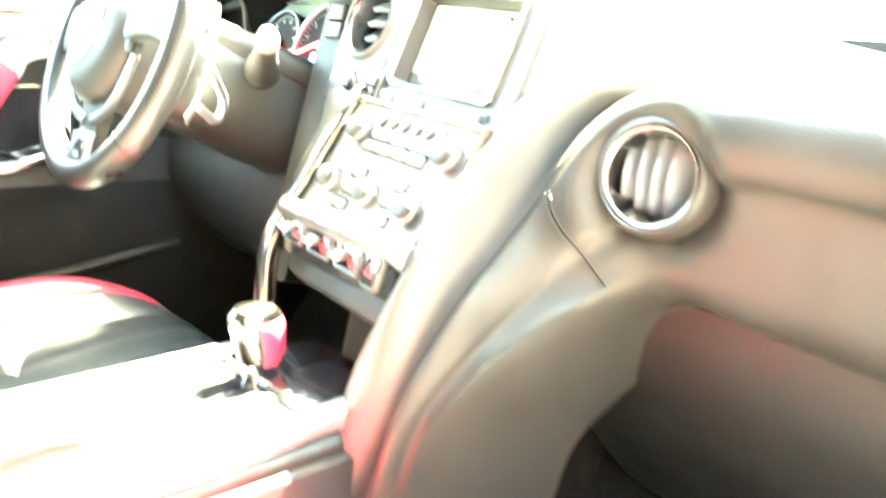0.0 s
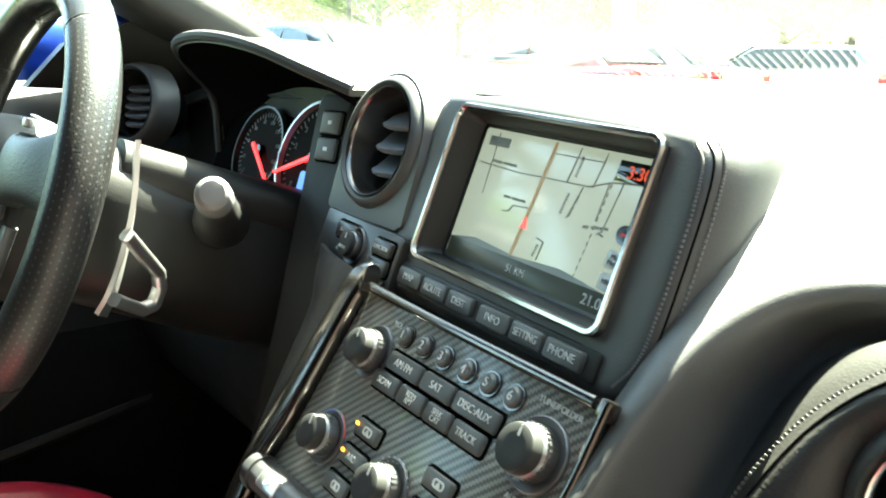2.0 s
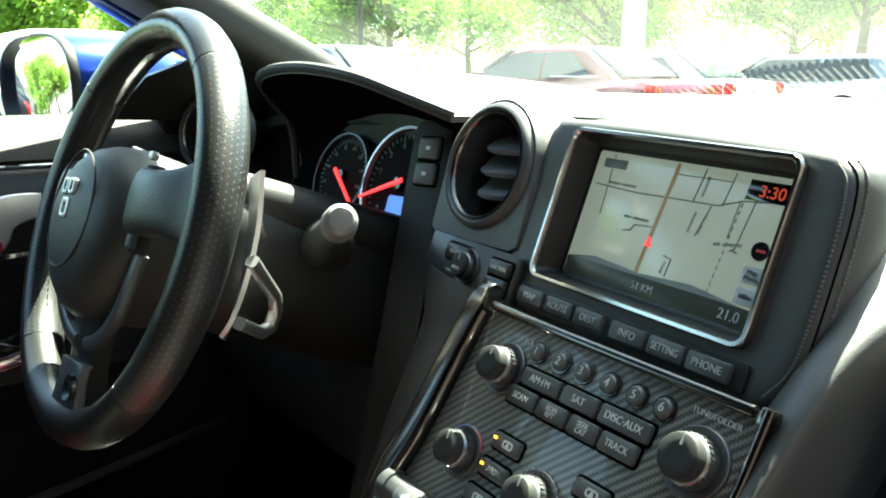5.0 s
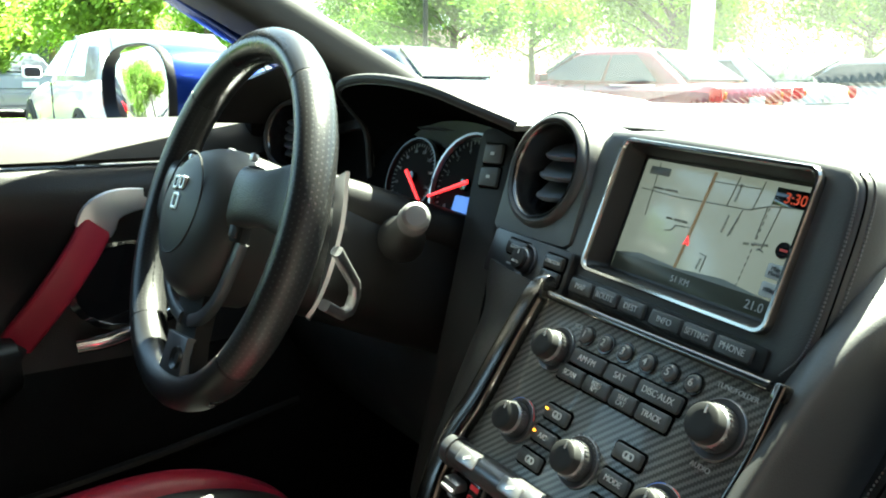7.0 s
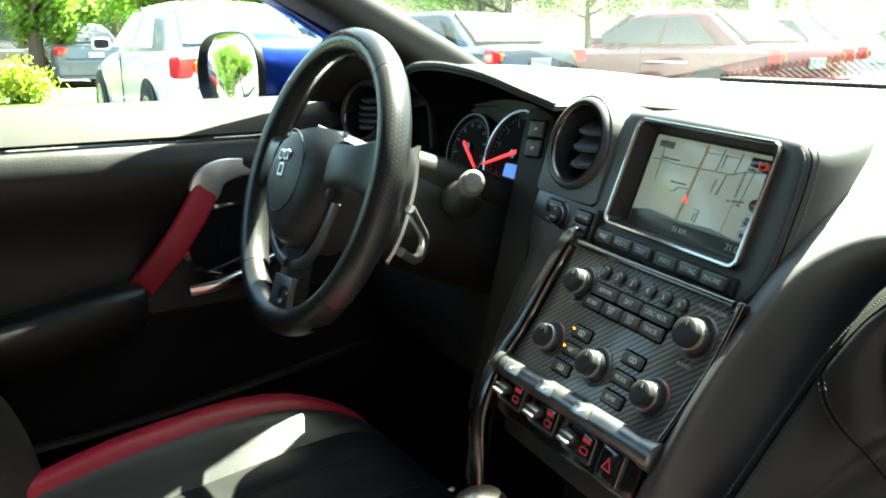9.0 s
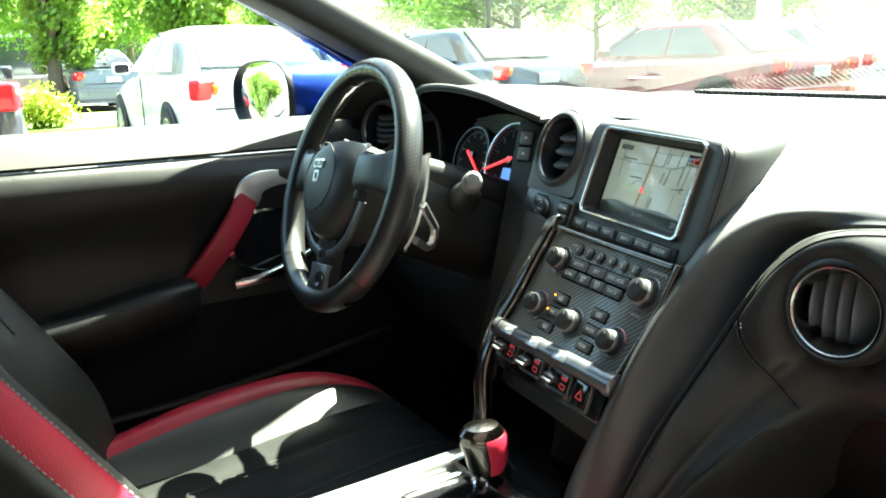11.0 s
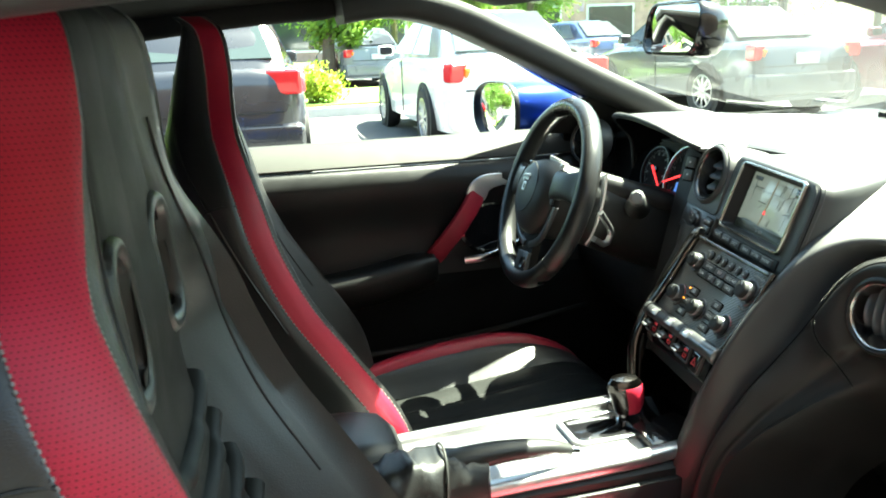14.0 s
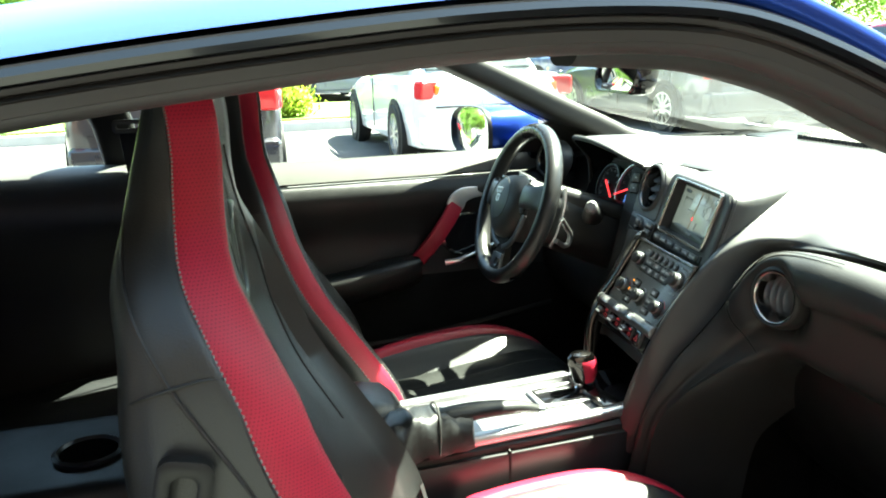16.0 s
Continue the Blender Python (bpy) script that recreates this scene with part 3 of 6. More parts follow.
def build_dash():
    dash = thing("dashboard", (0, 0.7, 0.5), "black grained dashboard with a leather-wrapped passenger side", "dashboard")
    # the wide skin over the passenger's side, which turns round the vent panel and runs down to the console
    # stations from the console up to the door: right edge, crown, left or rear edge
    edge = [(0.114, 0.388, 0.480), (0.135, 0.420, 0.590), (0.142, 0.478, 0.680), (0.144, 0.540, 0.748), (0.149, 0.586, 0.795), (0.166, 0.612, 0.826), (0.205, 0.622, 0.841), (0.265, 0.623, 0.850), (0.330, 0.626, 0.853), (0.410, 0.630, 0.852), (0.510, 0.640, 0.844), (0.620, 0.657, 0.828), (0.722, 0.675, 0.807)]
    ridge = [(0.085, 0.362, 0.495), (0.106, 0.390, 0.605), (0.120, 0.424, 0.694), (0.131, 0.476, 0.772), (0.143, 0.530, 0.828), (0.161, 0.580, 0.852), (0.198, 0.630, 0.859), (0.257, 0.640, 0.863), (0.325, 0.644, 0.866), (0.405, 0.648, 0.865), (0.510, 0.658, 0.857), (0.622, 0.675, 0.841), (0.722, 0.693, 0.819)]
    rear = [(0.050, 0.385, 0.490), (0.074, 0.405, 0.600), (0.100, 0.436, 0.692), (0.110, 0.478, 0.768), (0.118, 0.535, 0.834), (0.106, 0.590, 0.876), (0.068, 0.690, 0.917), (0.055, 0.860, 0.938), (0.070, 1.120, 0.926), (0.220, 1.235, 0.902), (0.480, 1.235, 0.896), (0.620, 1.235, 0.885), (0.722, 1.235, 0.868)]
    wide = list(zip(edge, ridge, rear))
    lines = []
    for i in range(3):
        lines.append(spline([w[i] for w in wide], 64))
    rows = []
    for i in range(64):
        right, crown, left = (lines[j][i] for j in range(3))
        t = i / 63
        tuck = Vector((0.010, 0.004, -0.012)).lerp(Vector((0.0, 0.012, -0.013)), min(1, max(0, (t - 0.3) / 0.25)))
        out = (crown - (right + left) / 2)
        rows.append(spline([right + tuck * 2, right + tuck, right, right.lerp(crown, 0.38) + out * (0.24 - 0.21 * min(1, t / 0.45)), crown, crown.lerp(left, 0.5) + out * 0.18, left, left + Vector((-0.010, 0.004, -0.012))], 34))
    part("passenger_pad", grid_skin(rows, 0.003), PAD_TOP, dash, "wide leather-grained skin", 60)
    # flat up to the cluster's hood, rolled down behind the screen
    flat = spline([(1.24, 0.900, 0), (1.12, 0.925, 0), (0.95, 0.938, 0), (0.82, 0.938, 0), (0.74, 0.936, 0), (0.700, 0.933, 0), (0.672, 0.926, 0), (0.655, 0.908, 0)], 24)
    roll = spline([(1.24, 0.900, 0), (1.12, 0.925, 0), (0.95, 0.938, 0), (0.82, 0.938, 0), (0.74, 0.934, 0), (0.685, 0.922, 0), (0.664, 0.902, 0), (0.660, 0.880, 0)], 24)
    rows = []
    for x in [-0.72 + 0.85 * k / 40 for k in range(41)]:
        k = min(1, max(0, (x + 0.13) / 0.06))
        drop = 0.03 * max(0, (-x - 0.5) / 0.22) ** 2 + 0.05 * max(0, (x - 0.02) / 0.06) ** 2
        rows.append([Vector((x, p.x, p.y - drop)) for p in (f.lerp(r, k) for f, r in zip(flat, roll))])
    part("centre_pad", grid_skin(rows, 0.004), PAD_TOP, dash)
    # the stitched leather panel that carries the passenger's vent
    valley = spline([(0.116, 0.380, 0.430), (0.136, 0.412, 0.570), (0.144, 0.458, 0.650), (0.143, 0.510, 0.702), (0.144, 0.555, 0.750), (0.148, 0.588, 0.787), (0.158, 0.610, 0.810), (0.174, 0.619, 0.822), (0.205, 0.620, 0.831), (0.275, 0.620, 0.841), (0.330, 0.622, 0.844), (0.400, 0.626, 0.844), (0.480, 0.633, 0.838), (0.600, 0.651, 0.822), (0.722, 0.672, 0.798)], 84)
    crest = spline([(0.124, 0.368, 0.430), (0.144, 0.390, 0.570), (0.156, 0.432, 0.655), (0.156, 0.476, 0.698), (0.160, 0.512, 0.738), (0.169, 0.533, 0.773), (0.186, 0.545, 0.806), (0.208, 0.551, 0.830), (0.235, 0.555, 0.845), (0.275, 0.559, 0.854), (0.330, 0.561, 0.858), (0.400, 0.564, 0.858), (0.480, 0.571, 0.852), (0.600, 0.589, 0.836), (0.722, 0.610, 0.812)], 84)
    inner = spline([(0.138, 0.385, 0.425), (0.156, 0.400, 0.556), (0.172, 0.438, 0.618), (0.180, 0.476, 0.652), (0.194, 0.512, 0.686), (0.216, 0.537, 0.720), (0.237, 0.547, 0.745), (0.255, 0.551, 0.762), (0.275, 0.553, 0.772), (0.300, 0.554, 0.778), (0.340, 0.556, 0.782), (0.405, 0.559, 0.782), (0.480, 0.565, 0.778), (0.600, 0.582, 0.765), (0.722, 0.604, 0.745)], 84)
    under = spline([(0.152, 0.400, 0.415), (0.170, 0.412, 0.548), (0.192, 0.446, 0.606), (0.206, 0.485, 0.636), (0.220, 0.525, 0.660), (0.236, 0.555, 0.674), (0.252, 0.574, 0.680), (0.270, 0.584, 0.682), (0.292, 0.588, 0.680), (0.320, 0.592, 0.676), (0.350, 0.596, 0.672), (0.415, 0.604, 0.664), (0.490, 0.612, 0.657), (0.605, 0.629, 0.648), (0.722, 0.650, 0.64)], 84)
    rows = []
    for i, (p, q, r) in enumerate(zip(crest, inner, under)):
        v = valley[i]
        lift = Vector((0.002, -0.004, 0.008)) * min(1, max(0.35, (i - 16) / 20))
        swell = Vector((0.004, -0.027, 0.003)) * min(1, max(0.30, (i - 16) / 28))
        rows.append(spline([v + Vector((-0.004, 0.014, -0.014)), v, v.lerp(p, 0.32) + lift * 0.8, v.lerp(p, 0.68) + lift, p + Vector((0, 0.002, 0.002)), p.lerp(q, 0.05) + swell * 0.42, p.lerp(q, 0.17) + swell * 0.76, p.lerp(q, 0.36) + swell * 0.98, p.lerp(q, 0.60) + swell * 0.98, p.lerp(q, 0.85) + swell * 0.62, q, q.lerp(r, 0.5) + Vector((0, -0.010, 0.0)) * min(1, i / 40), r, r + Vector((0.012, 0.17, -0.05))], 48))
    for row in rows:
        for p in row:
            d = math.hypot(p.x - 0.254, p.z - 0.784)
            dish = min(1, max(0, (0.070 - d) / 0.026))
            p.y += 0.018 * dish * dish * (3 - 2 * dish) + 0.035 * min(1, max(0, (0.0415 - d) / 0.006))
    part("vent_panel", grid_skin(rows, 0.003), SHADED_PANEL_SKIN, dash, "stitched black leather panel", 60)
    glove = [(0.62, 0.67), (0.625, 0.62), (0.645, 0.56), (0.70, 0.48), (0.78, 0.40), (0.86, 0.34)]
    part("glove_box", grid_skin([[Vector((x, p.x, p.y)) for p in spline([(a, b, 0) for a, b in glove], 14)] for x in [0.12 + 0.0295 * k for k in range(21)]], 0.006), PLASTIC, dash)
    # seams: a recessed line with a row of stitches on each side
    first = [r[16] for r in rows[8:64]]
    second, skin = [], [p for r in rows for p in r[14:44]]
    for x, z in ((0.169, 0.761), (0.180, 0.745), (0.194, 0.729), (0.207, 0.714), (0.219, 0.700), (0.232, 0.687)):
        near = sorted(skin, key=lambda p: math.hypot(p.x - x, p.z - z))[:8]
        pull = [1 / (1e-5 + (p.x - x) ** 2 + (p.z - z) ** 2) for p in near]
        second.append(Vector((x, sum(w * p.y for w, p in zip(pull, near)) / sum(pull) - 0.0025, z)))
    second = spline(second, 40)
    for seam, count, apart in ((first, 150, 0.0045), (second, 26, 0.0022)):
        seam = [p + Vector((0, -0.0006, 0.0003)) for p in spline(seam[::3] + [seam[-1]], count)]
        part("seam", sweep(seam, circle(0.0008, 6), up=(0, -1, 0.2), sizes=[min(1 if count > 100 else 0.6, 4 * (count - k) / count) for k in range(count)]), GAP_SHADE, dash)
        bits = []
        for s in (1, -1):
            line = []
            for k, p in enumerate(seam):
                way = (seam[min(k + 1, count - 1)] - seam[max(k - 1, 0)]).normalized()
                side = way.cross(Vector((0.15, -0.92, 0.35))).normalized()
                line.append(p + side * apart * s + Vector((0, -0.0006, 0.0003)))
            for p, q in zip(line, line[1:]):
                bits.append(sweep([p.lerp(q, 0.10), p.lerp(q, 0.66)], circle(0.0007 if count > 100 else 0.00045, 5)))
        part("stitching", join(*bits), THREAD, dash, "grey double stitching")
    # driver's side lower dash
    low = [(0.66, 0.925), (0.655, 0.85), (0.635, 0.77), (0.585, 0.70), (0.575, 0.61), (0.64, 0.52), (0.75, 0.45)]
    part("driver_panel", grid_skin([[Vector((x, p.x + 0.05 * abs(x + 0.36), p.y)) for p in spline([(a, b, 0) for a, b in low], 18)] for x in [-0.72 + 0.033 * k for k in range(20)]], 0.006), PLASTIC, dash)
    left = spline([(-0.214, 0.548, 0.812), (-0.214, 0.548, 0.790), (-0.212, 0.548, 0.765), (-0.206, 0.522, 0.715), (-0.196, 0.480, 0.63), (-0.19, 0.455, 0.55)], 16)
    right = spline([(-0.098, 0.520, 0.806), (-0.108, 0.505, 0.790), (-0.114, 0.493, 0.768), (-0.120, 0.464, 0.72), (-0.122, 0.430, 0.65), (-0.110, 0.415, 0.55)], 16)
    part("stack_fascia", grid_skin([[p.lerp(q, k / 8) + Vector((0, -0.016, 0.006)) * math.sin(math.pi * k / 8) + Vector((0, 0.012, -0.002)) for k in range(9)] for p, q in zip(left, right)], 0.004), SHADED_PANEL_SKIN, dash, "", 60)
    # the skin that holds the middle vent, arched over it and square below
    around, hole = [], []
    for k in range(64):
        a = 2 * math.pi * k / 64
        c, q = math.cos(a), math.sin(a)
        reach = 0.0535 if q >= 0 else min(0.056 / max(1e-6, abs(c)), 0.060 / max(1e-6, -q), 0.0535 + 0.035 * min(1, -q * 1.6))
        around.append((reach * c, reach * q))
        hole.append((0.0475 * c, 0.0475 * q))
    grow = lambda pts, k: [(x * k, y * k) for x, y in pts]
    part("vent_surround", rings([[(x, y, z) for x, y in loop] for loop, z in ((hole, -0.012), (hole, -0.002), (grow(around, 0.96), -0.002), (around, -0.006), (grow(around, 1.02), -0.016), (grow(around, 1.04), -0.09))], CENTRE_VENT, (False, False)), DASH_SKIN, dash, "", 50)
    part("stack_core", block((0.200, 0.200, 0.07), PANEL @ shift(-0.010, -0.030, -0.055), 0.015), PLASTIC, dash)
    part("stack_shelf", block((0.20, 0.16, 0.30), shift(0.0, 0.60, 0.60) @ pose(0, 0, 0, -10), 0.02), PLASTIC, dash)


def vent(name, at, radius, blades, along, label, slant=0.004, soft=False, bias=-0.10):
    """A round air vent in the frame at: z points out of it. A rolled bezel, a polished funnel and scooped blades."""
    v = tagged(new(name), label, "air vent", "round air vents")
    v.matrix_basis = Matrix.Translation(at.translation)
    r = radius
    part("bezel", lathe([(r * 1.30, -0.030), (r * 1.27, -0.012), (r * 1.22, -0.002), (r * 1.16, 0.0030), (r * 1.09, 0.0040), (r * 1.03, 0.0015), (r * 1.00, -0.003), (r * 0.99, -0.02)], at, 56, (False, False)), SHADED_PANEL_SKIN if soft else DASH_SKIN, v, "", 60)
    part("chrome_ring", lathe([(r * 1.015, 0.0002), (r * 1.00, 0.0028), (r * 0.97, 0.0022), (r * 0.95, -0.001)], at, 56, (False, False)), RING if soft else DARK_CHROME, v, "polished ring", 60)
    part("funnel", lathe([(r * 0.955, -0.0005), (r * 0.90, -0.010), (r * 0.83, -0.024), (r * 0.80, -0.034)], at, 56, (False, False)), RING if soft else FUNNEL, v, "polished dark funnel", 60)
    part("throat", lathe([(r * 0.82, -0.030), (r * 0.80, -0.060), (0.001, -0.064)], at, 32, (False, False)), GAP_SHADE, v)
    m = at if along == "x" else at @ pose(0, 0, 0, 0, 0, 90)
    pitch = 1.30 * r / blades
    for k in range(blades):
        o = (k - (blades - 1) / 2) * pitch + bias * r
        loops = []
        for j in range(17):
            t = j / 8 - 1
            half = 0.80 * math.sqrt(max(0.02, 1 - (o / r) ** 2)) * r
            x = half * t
            edge = -0.004 - 0.017 * t * t
            dip = 0.14 * r * t * t
            loops.append([Vector((x, o + dip + slant, -0.036)), Vector((x, o + dip + slant * 0.45 + 0.0012, (edge - 0.036) / 2)), Vector((x, o + dip + 0.0012, edge - 0.002)), Vector((x, o + dip - 0.0002, edge)), Vector((x, o + dip - 0.0022, edge - 0.0012)), Vector((x, o + dip - 0.0030, edge - 0.005)), Vector((x, o + dip + slant * 0.45 - 0.0018, (edge - 0.036) / 2)), Vector((x, o + dip + slant - 0.0015, -0.036))])
        part("blade", rings(loops, m), BLADE, v, "", 50)
    return v


# ---- centre stack ----


def key(parent, base, x, y, w, h, text="", size=0.0062, name="button", r=0.002, high=0.004, mat=None, squeeze=0.95):
    part("gap_shade", plate(rounded(w + 0.0026, h + 0.0026, r + 0.0008, 3), -0.002, 0.0009, base @ shift(x, y), 0.0002), GAP_SHADE, parent)
    b = part(name, plate(rounded(w - 0.0006, h - 0.0006, r, 3), -0.002, high, base @ shift(x, y), 0.0016), mat or BUTTON, parent)
    if text:
        words(text, size, base @ shift(x, y, high + 0.0002), b, squeeze=squeeze)
    return b


def knob(parent, base, x, y, r, high, name="knob"):
    at = base @ shift(x, y)
    part("knob_well", lathe([(r * 1.52, 0.0), (r * 1.50, 0.0014), (r * 1.44, 0.0020), (r * 1.30, 0.0012), (r * 1.12, 0.0004)], at, 40), GUNMETAL, parent)
    k = part(name, lathe([(r * 1.05, 0.0), (r * 1.06, high * 0.50), (r * 1.00, high * 0.56)], at, 40, (False, False)), SATIN, parent)
    part("skirt", lathe([(r * 1.12, high * 0.10), (r * 1.13, high * 0.22), (r * 1.08, high * 0.50), (r * 0.99, high * 0.60), (r * 0.95, high * 0.62)], at, 48, (False, False)), BARREL, k, "satin silver skirt")
    part("cap", lathe([(r * 0.97, high * 0.58), (r * 0.95, high * 0.88), (r * 0.90, high * 0.97), (r * 0.82, high * 1.0), (r * 0.4, high * 0.985), (0.001, high * 0.98)], at, 40), KNOB_CAP, k, "soft charcoal cap")
    ribs = [block((0.0012, 0.0010, high * 0.34), at @ pose(0, 0, 0, 0, 0, 360 * j / 30) @ shift(r * 1.085, 0, high * 0.36), 0) for j in range(30)]
    part("knurl", join(*ribs), BARREL, k)
    part("pointer", block((0.0012, r * 0.42, 0.0006), at @ shift(0, r * 0.62, high * 1.0), 0), INK, k)
    return k


def build_screen():
    nav = thing("navigation_display", SCREEN.translation, "navigation screen showing a street map in a chrome frame", "display")
    # leather housing round the screen
    shape = spline([(-0.105, -0.080, 0), (-0.115, -0.074, 0), (-0.118, -0.060, 0), (-0.118, 0.0, 0), (-0.117, 0.044, 0), (-0.112, 0.054, 0), (-0.10, 0.0585, 0), (0.0, 0.0595, 0), (0.088, 0.0575, 0), (0.104, 0.0540, 0), (0.1120, 0.0450, 0), (0.1155, 0.025, 0), (0.1168, -0.005, 0), (0.1172, -0.035, 0), (0.1155, -0.058, 0), (0.106, -0.0745, 0), (0.085, -0.081, 0), (0.0, -0.081, 0)], 64)
    def mouth(p):
        """The point of the screen's rounded opening in the direction of p."""
        k = min(0.0860 / max(1e-6, abs(p.x)), 0.0515 / max(1e-6, abs(p.y)))
        return Vector((p.x * k, p.y * k, 0))

    loops = [[mouth(p) + Vector((0, 0, z)) for p in shape] for z in (-0.010, 0.0085)]
    for dz, grow, dx in ((0.0095, -0.012, 0), (0.0095, -0.007, 0), (0.0088, -0.003, 0), (0.0060, 0.0, 0), (0.0, 0.0025, 0), (-0.010, 0.0045, 0), (-0.025, 0.0055, -0.003), (-0.05, 0.005, -0.012), (-0.09, 0.004, -0.034), (-0.13, 0.002, -0.058), (-0.17, 0.0, -0.08)):
        loops.append([Vector((p.x * (1 + grow / 0.12) + dx * max(0, p.x) / 0.117, p.y * (1 + grow / 0.075) - 0.36 * min(0, dz + 0.01), dz)) for p in shape])
    part("housing", rings(loops, SCREEN, (False, True)), DASH_SKIN, nav, "soft black grained housing", 50)
    out, inn = rounded(0.175, 0.106, 0.009, 6), rounded(0.167, 0.098, 0.006, 6)
    part("chrome_frame", hollow(out, inn, 0.006, 0.015, SCREEN, 0.0015), SCREEN_RING, nav)
    # deep sloping bezel inside the frame
    part("inner_bezel", rings([[(x, y, z) for x, y in rounded(w, h, r, 6)] for w, h, r, z in ((0.1685, 0.0995, 0.006, 0.0130), (0.1640, 0.0955, 0.005, 0.0105), (0.1540, 0.0900, 0.003, -0.0035), (0.1490, 0.0855, 0.002, -0.0045))], SCREEN, (False, False)), PLASTIC, nav)
    glass = SCREEN @ shift(0.0, -0.001, -0.0048)
    paper = material("map_display", (0.17, 0.18, 0.168), 0.16, vary=0.10, vary_size=0.05, emit=0.062)
    scr = part("map", plate(rounded(0.1535, 0.0895, 0.002, 3), -0.004, 0.0, glass, 0.0003), paper, nav, "lit map display")
    road = material("map_road", (0.05, 0.05, 0.05), 0.4, vary=0.0, emit=0.0)
    faint = material("map_lettering", (0.06, 0.06, 0.06), 0.4, vary=0.0, emit=0.0)
    gold = material("map_route", (0.20, 0.125, 0.06), 0.4, vary=0.0, emit=0.02)
    green = material("map_footer", (0.030, 0.034, 0.028), 0.3, vary=0.0, emit=0.012)
    fade = material("map_hills", (0.085, 0.098, 0.100), 0.4, vary=0.0, emit=0.015)
    orange = material("clock_digits", (0.60, 0.06, 0.025), 0.4, vary=0.0, emit=0.028)

    def line(pts, w, m, name="road_line", z=0.0004):
        pieces = []
        for (x0, y0), (x1, y1) in zip(pts, pts[1:]):
            d = math.hypot(x1 - x0, y1 - y0)
            pieces.append(block((d + w * 0.6, w, 0.0003), glass @ shift((x0 + x1) / 2, (y0 + y1) / 2, z) @ pose(0, 0, 0, 0, 0, math.degrees(math.atan2(y1 - y0, x1 - x0))), 0))
        part(name, join(*pieces), m, scr)

    line([(-0.006, 0.042), (-0.009, 0.010), (-0.012, -0.018), (-0.013, -0.028)], 0.0024, gold, "route_line", 0.0006)
    for pts, w in (([(-0.07, 0.021), (-0.03, 0.020), (-0.005, 0.021), (0.03, 0.022), (0.045, 0.027), (0.073, 0.030)], 0.0009), ([(0.015, 0.042), (0.012, 0.021)], 0.0009), ([(0.036, 0.042), (0.033, 0.022)], 0.0007), ([(-0.008, 0.036), (0.036, 0.037)], 0.0007), ([(0.026, 0.021), (0.021, 0.002)], 0.0007), ([(0.044, 0.026), (0.043, 0.005)], 0.0007), ([(-0.012, 0.001), (-0.026, 0.0), (-0.028, -0.004), (-0.034, -0.005)], 0.0010), ([(0.004, -0.014), (0.010, -0.015), (0.009, -0.026)], 0.0010), ([(0.048, -0.001), (0.052, -0.002)], 0.0012), ([(0.054, 0.03), (0.050, 0.0), (0.047, -0.002)], 0.0008), ([(-0.060, 0.042), (-0.058, 0.002)], 0.0006)):
        line(pts, w * 0.7, road)
    for k in range(15):
        line([(0.047 - 0.0004 * k, 0.040 - 0.0047 * k), (0.0468 - 0.0004 * k, 0.0378 - 0.0047 * k)], 0.0006, road, "dashed_line")
    # unreadable street names as short bars
    for x, y, w, a in ((-0.045, 0.0235, 0.030, 0), (-0.025, 0.004, 0.026, 0), (0.046, 0.0015, 0.024, 8), (0.016, 0.010, 0.018, 82), (0.024, 0.011, 0.017, 78), (0.018, 0.032, 0.018, 85), (0.058, 0.034, 0.018, 20), (0.006, -0.020, 0.010, 80)):
        marks = [block((0.0009, 0.0017, 0.0003), glass @ shift(x, y, 0.0005) @ pose(0, 0, 0, 0, 0, a) @ shift(-w * 0.42 + 0.0016 * j, 0.0, 0) @ pose(0, 0, 0, 0, 0, (17 * j) % 40 - 20), 0) for j in range(int(w * 0.84 / 0.0016)) if (j * 7 + int(w * 1000)) % 9]
        part("street_name", join(*marks), faint, scr)
    part("footer", plate(rounded(0.148, 0.0125, 0.001, 2), 0.0, 0.0006, glass @ shift(0, -0.0365), 0.0002), green, scr)
    part("horizon_band", rings([[(x, y, 0.0003) for x, y in ((-0.074, -0.030), (-0.05, -0.026), (-0.01, -0.0285), (0.03, -0.026), (0.074, -0.031), (0.074, -0.034), (-0.074, -0.034))], [(x, y, 0.0005) for x, y in ((-0.074, -0.030), (-0.05, -0.026), (-0.01, -0.0285), (0.03, -0.026), (0.074, -0.031), (0.074, -0.034), (-0.074, -0.034))]], glass), fade, scr)
    part("clock_box", plate(rounded(0.028, 0.0115, 0.0005, 2), 0.0, 0.0008, glass @ shift(0.0605, 0.0345), 0.0002), PIANO, scr)
    words("3:30", 0.0098, glass @ shift(0.0625, 0.0340, 0.0010), scr, "clock_digits", orange)
    words("51 KM", 0.0065, glass @ shift(-0.004, -0.0365, 0.0009), scr, "distance_digits", INK)
    words("21.0", 0.0085, glass @ shift(0.060, -0.0365, 0.0009), scr, "temperature_digits", INK)
    part("name_box", plate(rounded(0.020, 0.006, 0.0005, 2), 0.0, 0.0006, glass @ shift(-0.058, 0.036), 0.0002), fade, scr)
    part("compass", lathe([(0.0055, 0), (0.0052, 0.001), (0.001, 0.001)], glass @ shift(0.066, 0.002), 20), PIANO, scr)
    part("compass_needle", block((0.006, 0.0016, 0.0003), glass @ shift(0.067, 0.002, 0.0012), 0), RED_PRINT, scr)
    for y in (-0.012, -0.024):
        part("map_key", plate(rounded(0.013, 0.0095, 0.001, 2), 0, 0.0007, glass @ shift(0.066, y), 0.0003), INK, scr)
        words("Map\nMenu" if y > -0.02 else "100m", 0.0040, glass @ shift(0.066, y, 0.0009), scr, "key_print", road)
